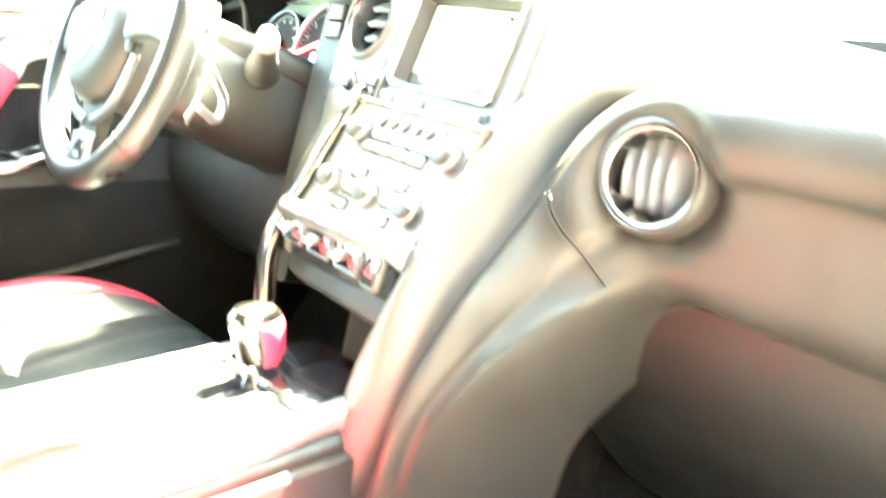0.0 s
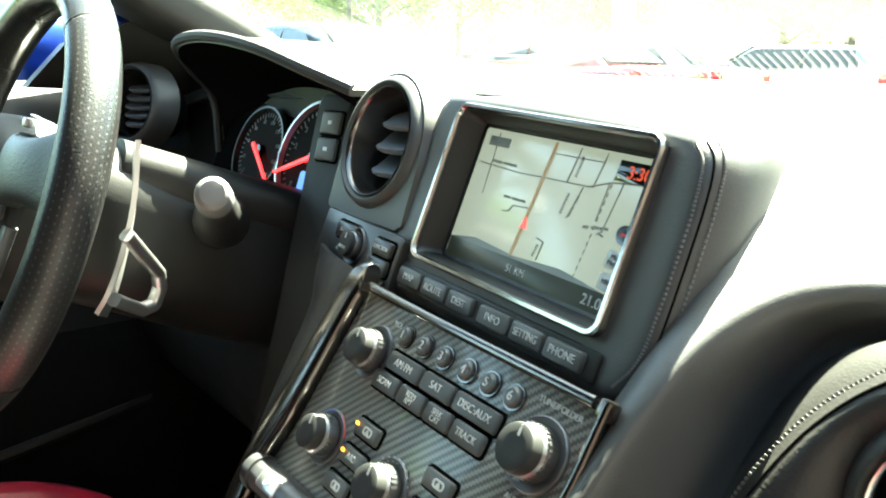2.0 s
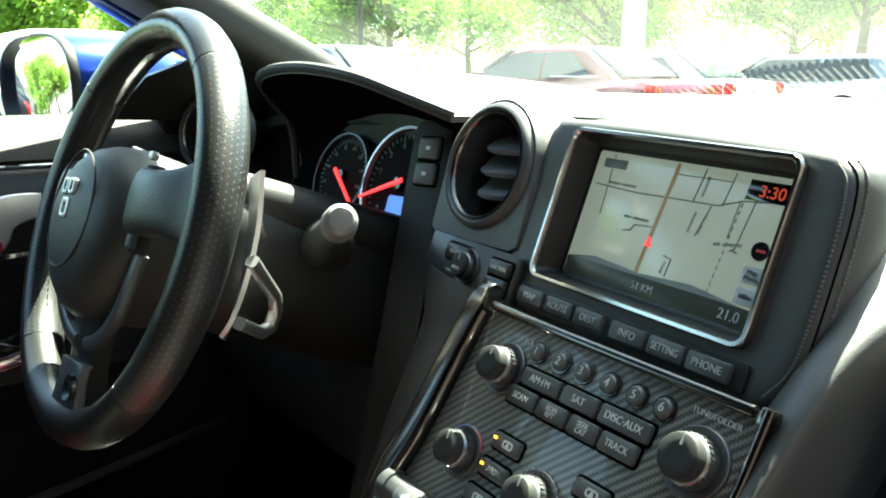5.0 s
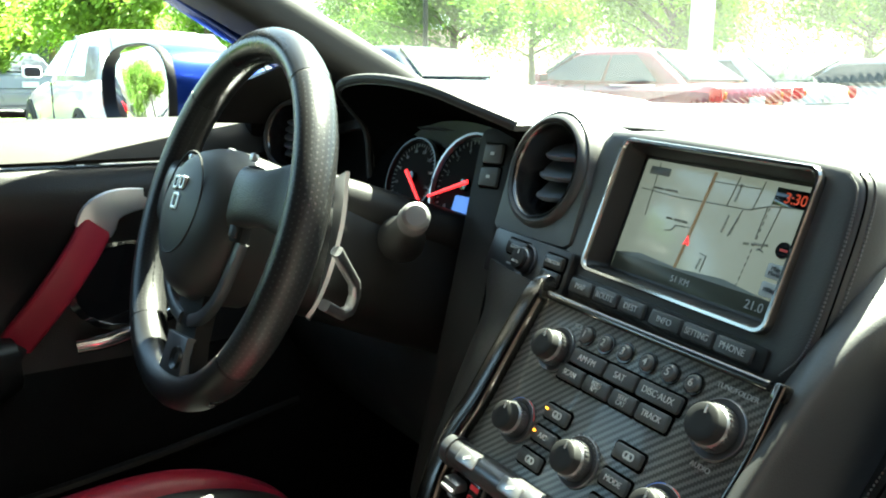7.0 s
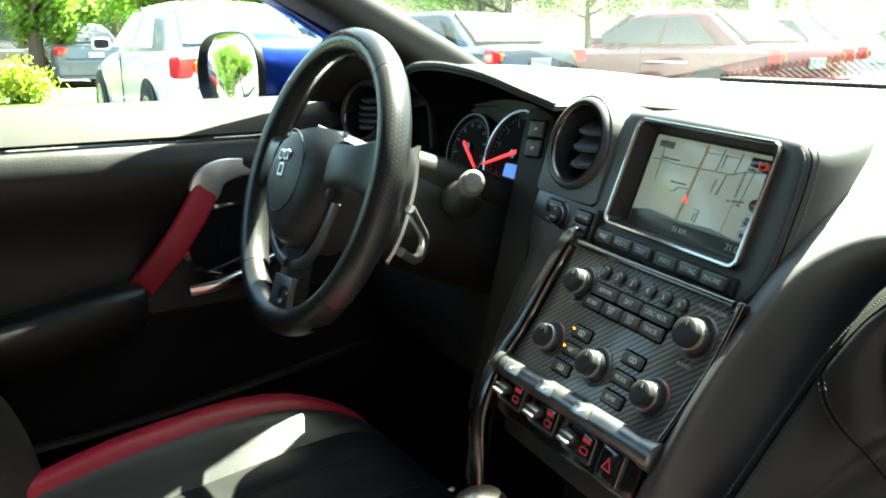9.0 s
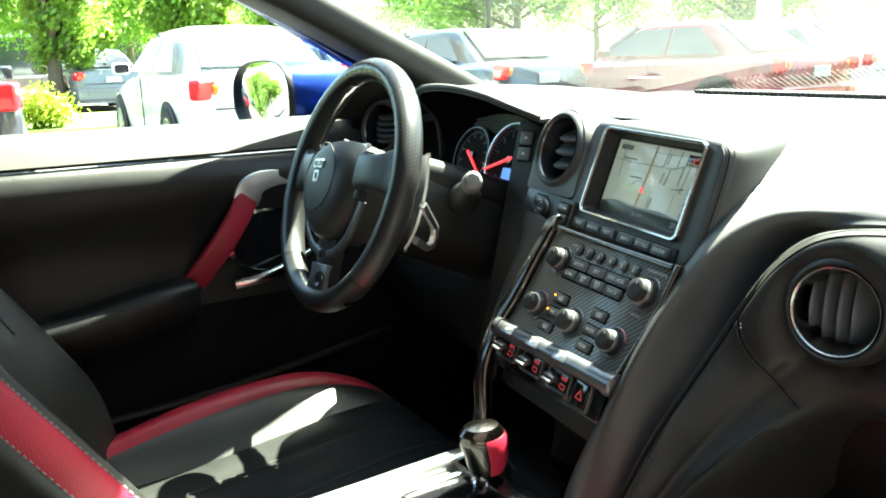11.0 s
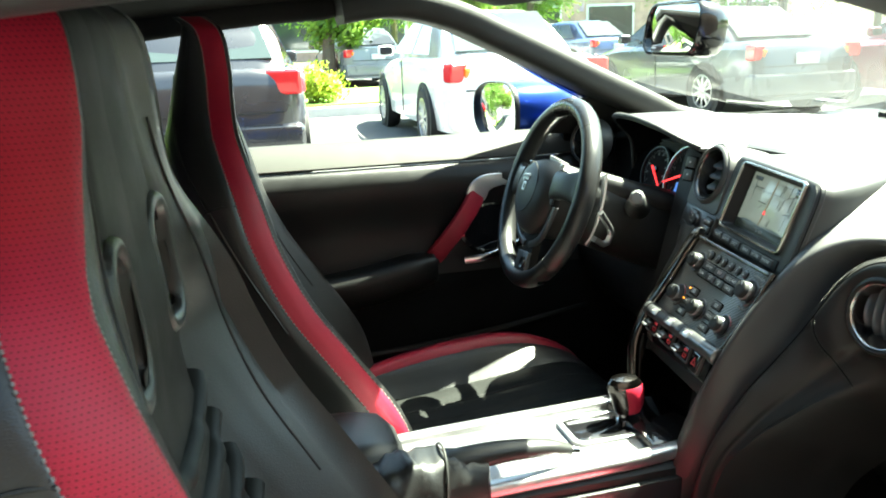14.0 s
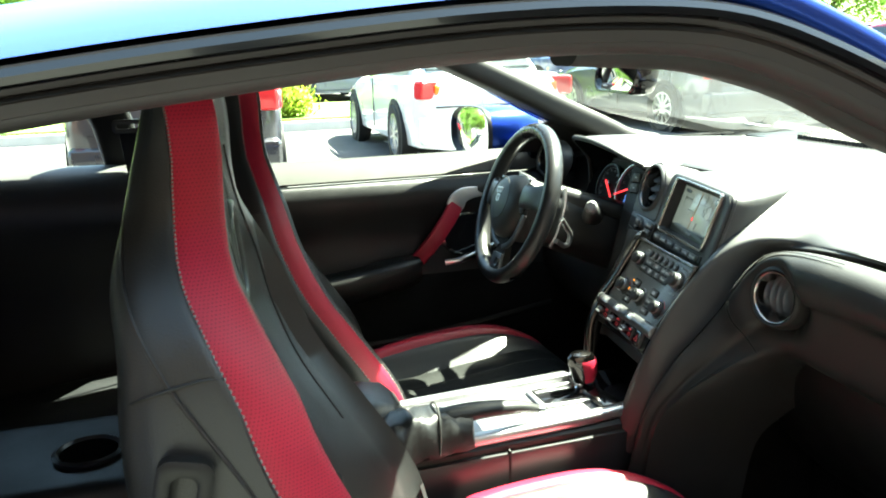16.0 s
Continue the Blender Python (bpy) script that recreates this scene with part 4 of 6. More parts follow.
    part("car_marker", plate([(0, 0.0040), (-0.0022, -0.003), (0, -0.0016), (0.0022, -0.003)], 0.0, 0.0012, glass @ shift(-0.0105, -0.0085), 0.0002), NEEDLE, scr)
    # keys under the screen
    ledge = SCREEN @ shift(0, 0, 0.009)
    part("key_ledge", plate(rounded(0.186, 0.016, 0.003, 3), -0.004, 0.003, ledge @ shift(0.0, -0.066), 0.001), PLASTIC, nav)
    for x, w, txt in ((-0.077, 0.027, "MAP"), (-0.0485, 0.027, "ROUTE"), (-0.0205, 0.026, "DEST"), (0.0125, 0.029, "INFO"), (0.0415, 0.027, "SETTING"), (0.0705, 0.029, "PHONE")):
        key(nav, ledge, x, -0.066, w, 0.0115, txt, 0.0062, high=0.006, squeeze=0.8 if len(txt) > 5 else 0.95)
    # double stitching down the right flank
    edge = spline([(0.104, 0.0540, 0.0060), (0.1120, 0.0450, 0.0060), (0.1155, 0.025, 0.0060), (0.1168, -0.005, 0.0060), (0.1172, -0.035, 0.0060), (0.1155, -0.058, 0.0060), (0.106, -0.0745, 0.0060)], 70)
    part("seam", sweep([SCREEN @ (p + Vector((0.0002, 0, 0.0002))) for p in edge], circle(0.0006, 6), up=tuple(SCREEN.col[2].to_3d())), GAP_SHADE, nav)
    bits = []
    for wide, dz in ((-0.0036, 0.0032), (0.0024, -0.0048)):
        line3 = [SCREEN @ Vector((p.x * (1 + wide / 0.12), p.y * (1 + wide / 0.075), p.z + dz)) for p in edge]
        for p, q in zip(line3, line3[1:]):
            bits.append(sweep([p.lerp(q, 0.15), p.lerp(q, 0.7)], circle(0.0008, 5)))
    part("stitching", join(*bits), HOUSING_THREAD, nav, "grey double stitching")
    # small control block under the left vent
    ctl = thing("menu_control", SCREEN @ Vector((-0.15, -0.058, 0)), "black menu knob and two small keys", "control panel")
    base = SCREEN @ shift(-0.150, -0.0635, 0.016)
    part("plate", plate(rounded(0.112, 0.040, 0.004, 4), -0.05, 0.0, base, 0.002), SATIN, ctl)
    key(ctl, base, -0.0140, 0.0085, 0.029, 0.0125, "STATUS", 0.0042, mat=SATIN)
    part("marks", block((0.012, 0.0016, 0.0004), base @ shift(-0.018, -0.006, 0.0005), 0), INK, ctl)
    knob(ctl, base, 0.0, 0.001, 0.0092, 0.010)
    words("ENTER", 0.0032, base @ shift(0.0, -0.002, 0.0106), ctl)
    key(ctl, base, 0.0385, 0.0080, 0.0245, 0.0115, "FUNCTION", 0.0042, squeeze=0.85, mat=SATIN)
    key(ctl, base, 0.0385, -0.0045, 0.0245, 0.0115, "BACK", 0.0048, mat=SATIN)


def build_radio():
    rad = thing("radio_panel", PANEL.translation, "carbon-fibre panel with radio keys and climate knobs", "control panel")
    out = [(-0.1065, 0.0655), (0.110, 0.0675), (0.096, -0.0575), (-0.1126, -0.0617)]
    fine = lambda q, n=6: [((1 - t) * a[0] + t * b[0], (1 - t) * a[1] + t * b[1]) for a, b in zip(q, q[1:] + q[:1]) for t in [j / n for j in range(n)]]
    u, v = PANEL.col[0].to_3d(), PANEL.col[1].to_3d()
    part("carbon_face", plate(fine(out), -0.012, 0.0, PANEL, 0.001), CARBON, rad, uv=(u, v))
    left = [PANEL @ Vector(p) for p in ((0.100, 0.0690, 0.002), (-0.02, 0.0685, 0.002), (-0.098, 0.0690, 0.002), (-0.1065, 0.064, 0.003), (-0.1095, 0.02, 0.004), (-0.1130, -0.03, 0.004), (-0.1180, -0.066, 0.004))]
    low = [Vector((-0.108, 0.418, 0.650)), Vector((-0.100, 0.410, 0.610)), Vector((-0.094, 0.408, 0.560))]
    nrm = tuple(PANEL.col[2].to_3d())
    part("top_rail", sweep(spline([p + PANEL.col[1].to_3d() * -0.003 for p in left[:3]], 12), rounded(0.006, 0.006, 0.002, 3), up=nrm), DARK_CHROME, rad)
    part("trim_rail", sweep([p + PANEL.col[0].to_3d() * -0.003 for p in spline(left[2:] + low, 40)], rounded(0.022, 0.013, 0.005, 3), up=nrm), DARK_CHROME, rad, "polished dark chrome edge rail")
    rt = [PANEL @ Vector(p) for p in ((0.108, 0.0685, 0.002), (0.108, 0.02, 0.002), (0.101, -0.03, 0.002), (0.094, -0.066, 0.002))]
    part("trim_rail", sweep(spline(rt, 16), rounded(0.005, 0.008, 0.002, 3), up=tuple(PANEL.col[2].to_3d())), DARK_CHROME, rad)
    part("corner_cap", block((0.010, 0.010, 0.005), PANEL @ shift(0.108, 0.065, 0.002), 0.002), DARK_CHROME, rad)
    for k, x in enumerate((-0.0445, -0.025, -0.0060, 0.0145, 0.034, 0.0530)):
        at = PANEL @ shift(x, 0.0500)
        part("preset_well", lathe([(0.0072, 0.0), (0.0070, 0.0015), (0.0058, 0.0015), (0.0056, 0.0)], at, 24, (False, False)), DARK_CHROME, rad)
        b = part("preset_button", lathe([(0.0056, 0.0), (0.0054, 0.003), (0.0040, 0.0042), (0.001, 0.0043)], at, 24), BUTTON, rad)
        words(str(k + 1), 0.0072, at @ shift(0, 0, 0.0046), b)
    for x0, x1, txt in ((-0.049, -0.0145, "AM·FM"), (-0.0145, 0.0157, "SAT"), (0.0157, 0.0534, "DISC·AUX")):
        key(rad, PANEL, (x0 + x1) / 2, 0.0342, x1 - x0 - 0.001, 0.0115, txt, 0.0062, high=0.0035)
    for x0, x1, txt in ((-0.0545, -0.0275, "SCAN"), (-0.0275, -0.0012, "RDM\nRPT"), (-0.0012, 0.0231, "SEEK\nCAT"), (0.0231, 0.0508, "TRACK")):
        key(rad, PANEL, (x0 + x1) / 2, 0.0210, x1 - x0 - 0.001, 0.0115, txt, 0.0046 if "\n" in txt else 0.0056, high=0.0035, squeeze=0.9)
    knob(rad, PANEL, -0.0665, 0.0320, 0.0112, 0.017, "volume_knob")
    knob(rad, PANEL, 0.0810, 0.0320, 0.0124, 0.018, "tuning_knob")
    knob(rad, PANEL, -0.0700, -0.0260, 0.0112, 0.017, "temperature_knob")
    knob(rad, PANEL, -0.0020, -0.0270, 0.0116, 0.017, "fan_knob")
    knob(rad, PANEL, 0.0690, -0.0260, 0.0112, 0.017, "temperature_knob")
    for cx in (-0.0700, 0.0690):
        for a0, a1, m in ((100, 160, BLUE_PRINT), (20, 80, RED_PRINT)):
            arc = [PANEL @ Vector((cx + 0.0160 * math.cos(radians(a0 + (a1 - a0) * j / 8)), -0.026 + 0.0160 * math.sin(radians(a0 + (a1 - a0) * j / 8)), 0.0012)) for j in range(9)]
            part("scale_mark", sweep(arc, rounded(0.0022, 0.0006, 0.0002, 1), up=tuple(PANEL.col[2].to_3d())), m, rad)
    ticks = [block((0.0008, 0.003, 0.0004), PANEL @ shift(-0.002, -0.027) @ pose(0, 0, 0, 0, 0, a) @ shift(0, 0.0165, 0.0012), 0) for a in range(-60, 61, 15)]
    part("fan_scale", join(*ticks), INK, rad)
    words("VOL", 0.0045, PANEL @ shift(-0.056, 0.0535, 0.0006), rad)
    words("AUDIO", 0.0045, PANEL @ shift(0.081, 0.0085, 0.0006), rad)
    words("TUNE/FOLDER", 0.0045, PANEL @ shift(0.082, 0.0560, 0.0006), rad)
    for x, y, txt in ((-0.036, -0.0080, ""), (-0.0375, -0.0255, "A/C"), (-0.0405, -0.0435, ""), (0.0330, -0.0068, ""), (0.0325, -0.0250, "MODE"), (0.0320, -0.0430, "REAR")):
        b = key(rad, PANEL, x, y, 0.0245, 0.0105, txt, 0.0054, high=0.0035)
        if not txt:
            part("symbol", hollow(rounded(0.009, 0.005, 0.002, 3), rounded(0.0065, 0.0028, 0.001, 3), 0.0035, 0.0039, PANEL @ shift(x + 0.002, y), 0.0001), INK, b)
            part("symbol_arrow", plate([(0.0, 0.002), (-0.002, -0.002), (0.002, -0.002)], 0.0035, 0.0040, PANEL @ shift(x + 0.002, y), 0.0001), INK, b)
        if x < 0 and y > -0.03:
            part("indicator_lamp", block((0.0024, 0.0016, 0.0006), PANEL @ shift(x - 0.0095, y + 0.001, 0.0039), 0), AMBER, b)
    strip = thing("switch_strip", PANEL @ Vector((-0.01, -0.085, 0)), "row of silver toggle switches with red marks", "switch panel")
    base = PANEL @ shift(-0.006, -0.0695, 0.004) @ pose(0, 0, 0, 0, 0, 2.0)
    bar = [base @ Vector(p) for p in ((-0.1035, 0.003, 0.0), (0.1020, 0.003, 0.0))]
    part("cylinder", sweep([bar[0].lerp(bar[1], k / 12) for k in range(13)], circle(0.0108, 24)), BARREL, strip, "satin silver barrel")
    part("backing", block((0.206, 0.040, 0.03), base @ shift(-0.001, -0.017, -0.016) @ pose(0, 0, 0, 10), 0.004), PIANO, strip)
    face = PANEL @ shift(0.0, -0.0872, 0.004) @ pose(0, 0, 0, 10)
    lit_red = material("lit_red_mark", (0.35, 0.02, 0.03), 0.5, vary=0.0, emit=0.02)
    for x in (-0.078, -0.026, 0.026):
        k = part("push_key", plate(rounded(0.023, 0.0115, 0.0025, 3), -0.003, 0.0018, base @ pose(0, 0, 0, -12) @ shift(x, 0.0035, 0.0100), 0.0008), SILVER, strip)
        part("symbol", block((0.006, 0.002, 0.0004), base @ pose(0, 0, 0, -12) @ shift(x, 0.0035, 0.0120) @ pose(0, 0, 0, 0, 0, 30), 0), INK, k)
    for x in (-0.082, -0.0295, 0.023):
        w = part("toggle", block((0.0185, 0.0075, 0.011), face @ shift(x - 0.006, 0.001, 0.006) @ pose(0, 0, 0, 18), 0.0028), BARREL, strip)
        part("toggle_tip", block((0.0155, 0.0035, 0.004), face @ shift(x - 0.006, -0.003, 0.0115) @ pose(0, 0, 0, 24), 0.0015), SILVER, w)
        part("toggle_frame", hollow(rounded(0.040, 0.0245, 0.004, 4), rounded(0.0365, 0.0210, 0.003, 4), -0.002, 0.0024, face @ shift(x + 0.002, 0, 0), 0.0006), BARREL, strip)
        part("mode_lamp", plate(rounded(0.0125, 0.0180, 0.0015, 3), -0.002, 0.0030, face @ shift(x + 0.0125, 0.0005, 0), 0.0008), PIANO, strip)
        part("mode_print", block((0.0095, 0.0035, 0.0006), face @ shift(x + 0.0125, 0.0058, 0.0034), 0), lit_red, strip)
        part("mode_print", hollow(rounded(0.0095, 0.0055, 0.001, 2), rounded(0.0078, 0.0038, 0.0006, 2), 0.0, 0.0005, face @ shift(x + 0.0125, -0.0030, 0.0031), 0.0001), lit_red, strip)
    hz = part("hazard_switch", plate(rounded(0.022, 0.0265, 0.0025, 3), -0.004, 0.0050, face @ shift(0.067, 0.0, 0), 0.0015), PIANO, strip)
    part("hazard_mark", hollow([(0, 0.0065), (-0.0060, -0.0045), (0.0060, -0.0045)], [(0, 0.0042), (-0.0040, -0.0034), (0.0040, -0.0034)], 0.0, 0.0004, face @ shift(0.067, 0.0, 0.0051), 0.0001), lit_red, hz)
    part("hazard_frame", hollow(rounded(0.0265, 0.0300, 0.004, 4), rounded(0.0228, 0.0270, 0.003, 4), -0.003, 0.0030, face @ shift(0.067, 0, 0), 0.0006), BARREL, strip)
    for end, way in ((bar[1], bar[1].lerp(bar[0], -0.045)), (bar[0], bar[0].lerp(bar[1], -0.03))):
        part("end_clamp", sweep([end.lerp(way, -0.4), end, end.lerp(way, 0.9), way], circle(0.0124, 24), sizes=[1.0, 1.0, 1.0, 0.86]), BARREL, strip)


# ---- instrument cluster and steering ----
def build_cluster():
    ic = thing("instrument_cluster", (-0.37, 0.62, 0.86), "two round dials with red needles under a black hood", "instrument cluster")
    lip = spline([(-0.562, 0.640, 0.840), (-0.562, 0.634, 0.900), (-0.556, 0.606, 0.932), (-0.532, 0.580, 0.953), (-0.465, 0.558, 0.963), (-0.380, 0.546, 0.965), (-0.300, 0.546, 0.957), (-0.246, 0.560, 0.941), (-0.212, 0.582, 0.926)], 34)
    back = spline([(-0.60, 0.68, 0.84), (-0.61, 0.70, 0.885), (-0.61, 0.74, 0.918), (-0.58, 0.80, 0.935), (-0.50, 0.86, 0.944), (-0.40, 0.88, 0.945), (-0.30, 0.86, 0.942), (-0.23, 0.78, 0.924), (-0.20, 0.68, 0.908)], 34)
    rows = []
    for k in range(9):
        t = k / 8
        rows.append([p.lerp(q, t) + Vector((0, 0, 0.006 * math.sin(math.pi * t))) for p, q in zip(lip, back)])
    part("hood", grid_skin(rows, 0.006), DASH_SKIN, ic, "overhanging grained hood")
    # lip darker than the hood, with the edge's shade put into its material
    part("hood_lip", sweep(lip, circle(0.0050, 8)), DARK, ic)
    base = facing((-0.385, 0.640, 0.845), 0, 20)
    # backing blackened to stand for the shade under the hood
    part("recess", rings([[base @ Vector((x, y, -0.004)) for x, y in rounded(0.37, 0.17, 0.05, 5)], [base @ Vector((x, y, 0.0)) for x, y in rounded(0.36, 0.16, 0.05, 5)]]), GAP_SHADE, ic)
    inner = [p + Vector((0.0, 0.002, -0.006)) for p in lip]
    # near-black sheet hides the hood's underside and paints its shade
    part("shroud", grid_skin([[p.lerp(base @ Vector((-0.175 + 0.35 * j / 33, 0.075 - 0.10 * abs(j / 33 - 0.5) ** 2 * 4 * 0.5, 0.0)), t) for j, p in enumerate(inner)] for t in (0, 0.35, 0.7, 1)]), GAP_SHADE, ic)
    for x, y, r, rot, big in ((0.031, 0.006, 0.056, 201, True), (-0.072, 0.004, 0.046, -37, False)):
        at = base @ shift(x, y, 0.006)
        dial = part("dial", lathe([(r, -0.004), (r * 0.98, 0.0), (0.001, 0.0)], at, 40), DIAL, ic)
        part("dial_ring", lathe([(r * 1.05, 0.0), (r * 1.04, 0.006), (r * 0.99, 0.006), (r * 0.97, 0.001)], at, 40, (False, False)), SILVER if big else SATIN, dial)
        ticks = []
        for k in range(37):
            a = radians(225 - 7.5 * k)
            long = 0.008 if k % 4 == 0 else 0.004
            ticks.append(block((long, 0.0012, 0.0005), at @ pose(0, 0, 0, 0, 0, math.degrees(a)) @ shift(r * 0.90 - long / 2, 0, 0.001), 0))
        part("tick_marks", join(*ticks), DIM_INK, dial)
        for k in range(10):
            a = radians(225 - 30 * k)
            words(str(k) if big else str(20 * k), 0.0085 if big else 0.0055, at @ shift(r * 0.70 * math.cos(a), r * 0.70 * math.sin(a), 0.001), dial, "dial_figure", DIM_INK)
        a = rot
        part("needle", rings([[at @ pose(0, 0, 0, 0, 0, a) @ Vector(q) for q in ((-0.010, -0.0024, 0.007), (-0.010, 0.0024, 0.007), (r * 1.02, 0.0014, 0.007), (r * 1.02, -0.0014, 0.007))], [at @ pose(0, 0, 0, 0, 0, a) @ Vector(q) for q in ((-0.010, -0.0018, 0.009), (-0.010, 0.0018, 0.009), (r * 1.02, 0.0010, 0.009), (r * 1.02, -0.0010, 0.009))]]), NEEDLE, dial, "glowing red needle")
        part("needle_cap", lathe([(0.007, 0.0), (0.0065, 0.006), (0.001, 0.007)], at, 20), PIANO, dial)
    part("gear_display", plate(rounded(0.030, 0.030, 0.002, 3), 0.010, 0.016, base @ shift(0.044, -0.022), 0.001), LCD_BLUE, ic, "small lit blue display")
    side = thing("cluster_switches", (-0.225, 0.57, 0.86), "two square black trip buttons", "switch panel")
    col = facing((-0.250, 0.583, 0.868), -14, 17)
    part("column", plate(rounded(0.040, 0.36, 0.008, 3), -0.07, 0.0, col @ shift(0, -0.125), 0.002), PLASTIC, side)
    for y in (0.030, 0.008):
        b = key(side, col, 0, y, 0.022, 0.019)
        part("symbol", block((0.004, 0.003, 0.0004), col @ shift(0, y, 0.0043), 0), INK, b)


WHEEL = facing((-0.3665, 0.366, 0.8425), 0.7, 20.0, 5)


def build_wheel():
    sw = thing("steering_wheel", WHEEL.translation, "three-spoke black leather steering wheel with silver accents", "steering wheel")
    R, up = 0.161, tuple(WHEEL.col[2].to_3d())

    def arc(a0, a1, n, r=R, z=0.0):
        return [WHEEL @ Vector((r * math.cos(radians(a0 + (a1 - a0) * k / n)), r * math.sin(radians(a0 + (a1 - a0) * k / n)), z)) for k in range(n + 1)]

    oval = [(0.0158 * math.cos(2 * math.pi * k / 16), 0.0180 * math.sin(2 * math.pi * k / 16)) for k in range(16)]
    cuts = (46, 134, 226, 314, 406)
    for k in range(4):
        a0, a1 = cuts[k] + 0.4, cuts[k + 1] - 0.4
        grip = k in (1, 3)
        bm = sweep(arc(a0, a1, 26), oval, up)
        if grip:
            lay = bm.loops.layers.uv.new("pattern")
            for f in bm.faces:
                for lo in f.loops:
                    q = WHEEL.inverted() @ lo.vert.co
                    lo[lay].uv = (math.atan2(q.y, q.x) * R, math.atan2(q.z, math.hypot(q.x, q.y) - R) * 0.017)
        part("rim_grip" if grip else "rim", bm, RIM_SKIN if grip else RIM_PLAIN, sw)
    for a in cuts[:4]:
        part("rim_seam", sweep(arc(a - 0.5, a + 0.5, 2), [(x * 0.975, y * 0.975) for x, y in oval], up), DARK, sw)
    stitch = [WHEEL @ Vector(((R - 0.0158) * math.cos(radians(t)), (R - 0.0158) * math.sin(radians(t)), 0.002)) for t in range(0, 360, 3)]
    bits = [sweep([p.lerp(q, 0.2), p.lerp(q, 0.7)], circle(0.0006, 4)) for p, q in zip(stitch, stitch[1:])]
    part("rim_stitching", join(*bits), SATIN, sw)
    pad = []
    for s, z in ((0.97, -0.034), (1.0, -0.006), (0.995, 0.004), (0.96, 0.016), (0.88, 0.026), (0.74, 0.034), (0.52, 0.040), (0.26, 0.0435), (0.05, 0.0445)):
        loop = []
        for k in range(56):
            t = 2 * math.pi * k / 56
            c, q = math.cos(t), math.sin(t)
            w = 0.079 * (1.0 - 0.06 * max(0, q) if q > 0 else 1.0 - 0.26 * abs(q) ** 1.6)
            loop.append(Vector((w * s * math.copysign(abs(c) ** 0.86, c), (0.060 if q > 0 else 0.082) * s * math.copysign(abs(q) ** 0.92, q), z)))
        pad.append(loop)
    part("airbag_cover", rings(pad, WHEEL), PAD_SKIN, sw, "", 60)
    ringo = [WHEEL @ Vector((0.043 * math.cos(t), 0.046 * math.sin(t) + 0.002, 0.0405 - 2.6 * (0.036 * math.cos(t)) ** 2 - 1.2 * (0.046 * math.sin(t)) ** 2 + 0.0018)) for t in [2 * math.pi * k / 40 for k in range(40)]]
    part("cover_groove", sweep(ringo, circle(0.0010, 5), up, closed=True), DARK, sw)
    # plain badge shapes
    for bx, by, bw, bh in ((-0.0070, 0.018, 0.011, 0.013), (0.0070, 0.018, 0.011, 0.013), (0.001, 0.001, 0.015, 0.016)):
        part("badge", hollow(rounded(bw, bh, 0.003, 3), rounded(bw * 0.55, bh * 0.55, 0.002, 3), 0.0, 0.003, WHEEL @ shift(bx, by, 0.0425), 0.0004), SILVER, sw, "small silver badge")
    for s in (1, -1):
        # padded side spoke that flares where it meets the rim
        loops = []
        for k in range(11):
            u = k / 10
            x, mid = 0.072 + 0.082 * u, 0.014 + 0.006 * u
            tall = 0.028 - 0.007 * math.sin(math.pi * u) + 0.012 * u * u
            high, z = 0.012 - 0.002 * u, 0.010 + 0.006 * math.sin(math.pi * min(1, u + 0.2)) - 0.010 * u
            loops.append([Vector((s * x, mid + tall * math.copysign(abs(math.cos(a)) ** 0.7, math.cos(a)), z + high * math.copysign(abs(math.sin(a)) ** 0.7, math.sin(a)))) for a in [2 * math.pi * j / 24 for j in range(24)]])
        part("side_spoke", rings(loops, WHEEL), SPOKE_SKIN, sw, "grained leather side spoke", 60)
        part("switch_bed", block((0.014, 0.066, 0.012), WHEEL @ shift(s * 0.0800, 0.010, 0.012) @ pose(0, 0, 0, 0, s * 25, 0), 0.004), DARK, sw)
        for j, y in enumerate((0.036, 0.020, 0.004, -0.012)):
            part("thumb_button", block((0.009, 0.011, 0.006), WHEEL @ shift(s * 0.0810, y - 0.002, 0.0175) @ pose(0, 0, 0, 0, s * 25, 0), 0.002), BUTTON, sw)
        part("roller_switch", block((0.007, 0.007, 0.007), WHEEL @ shift(s * 0.072, 0.050, 0.014), 0.003), SILVER, sw)
        low = spline([(s * 0.084, -0.022, 0.010), (s * 0.078, -0.042, 0.010), (s * 0.062, -0.070, 0.008), (s * 0.036, -0.090, 0.006), (s * 0.010, -0.098, 0.005)], 16)
        part("lower_accent", sweep([WHEEL @ p for p in low], rounded(0.012, 0.009, 0.003, 2), up), GUNMETAL, sw, "satin grey accent")
    leg = []
    for t in (0, 0.25, 0.5, 0.75, 1.0):
        y = -0.066 - 0.092 * t
        w = 0.040 - 0.012 * math.sin(math.pi * t) + 0.004 * t
        leg.append([Vector((w * q, y, 0.006 - 0.008 * t + d)) for q, d in ((-1, -0.010), (-0.8, 0.002), (0, 0.004), (0.8, 0.002), (1, -0.010), (0, -0.014))])
    part("lower_spoke", rings(leg, WHEEL), PLASTIC, sw)
    part("spoke_plate", plate([(-0.025, -0.112), (0.025, -0.112), (0.024, -0.128), (0.027, -0.148), (-0.027, -0.148), (-0.024, -0.128)], 0.000, 0.010, WHEEL, 0.002), GUNMETAL, sw, "dark satin metal spoke plate")
    part("spoke_bolt", lathe([(0.011, 0.008), (0.010, 0.013), (0.006, 0.010), (0.001, 0.010)], WHEEL @ shift(0.012, -0.132), 20), SATIN, sw)

    col = thing("steering_column", WHEEL @ Vector((0, 0, -0.15)), "black steering column with stalks and paddles", "steering column")
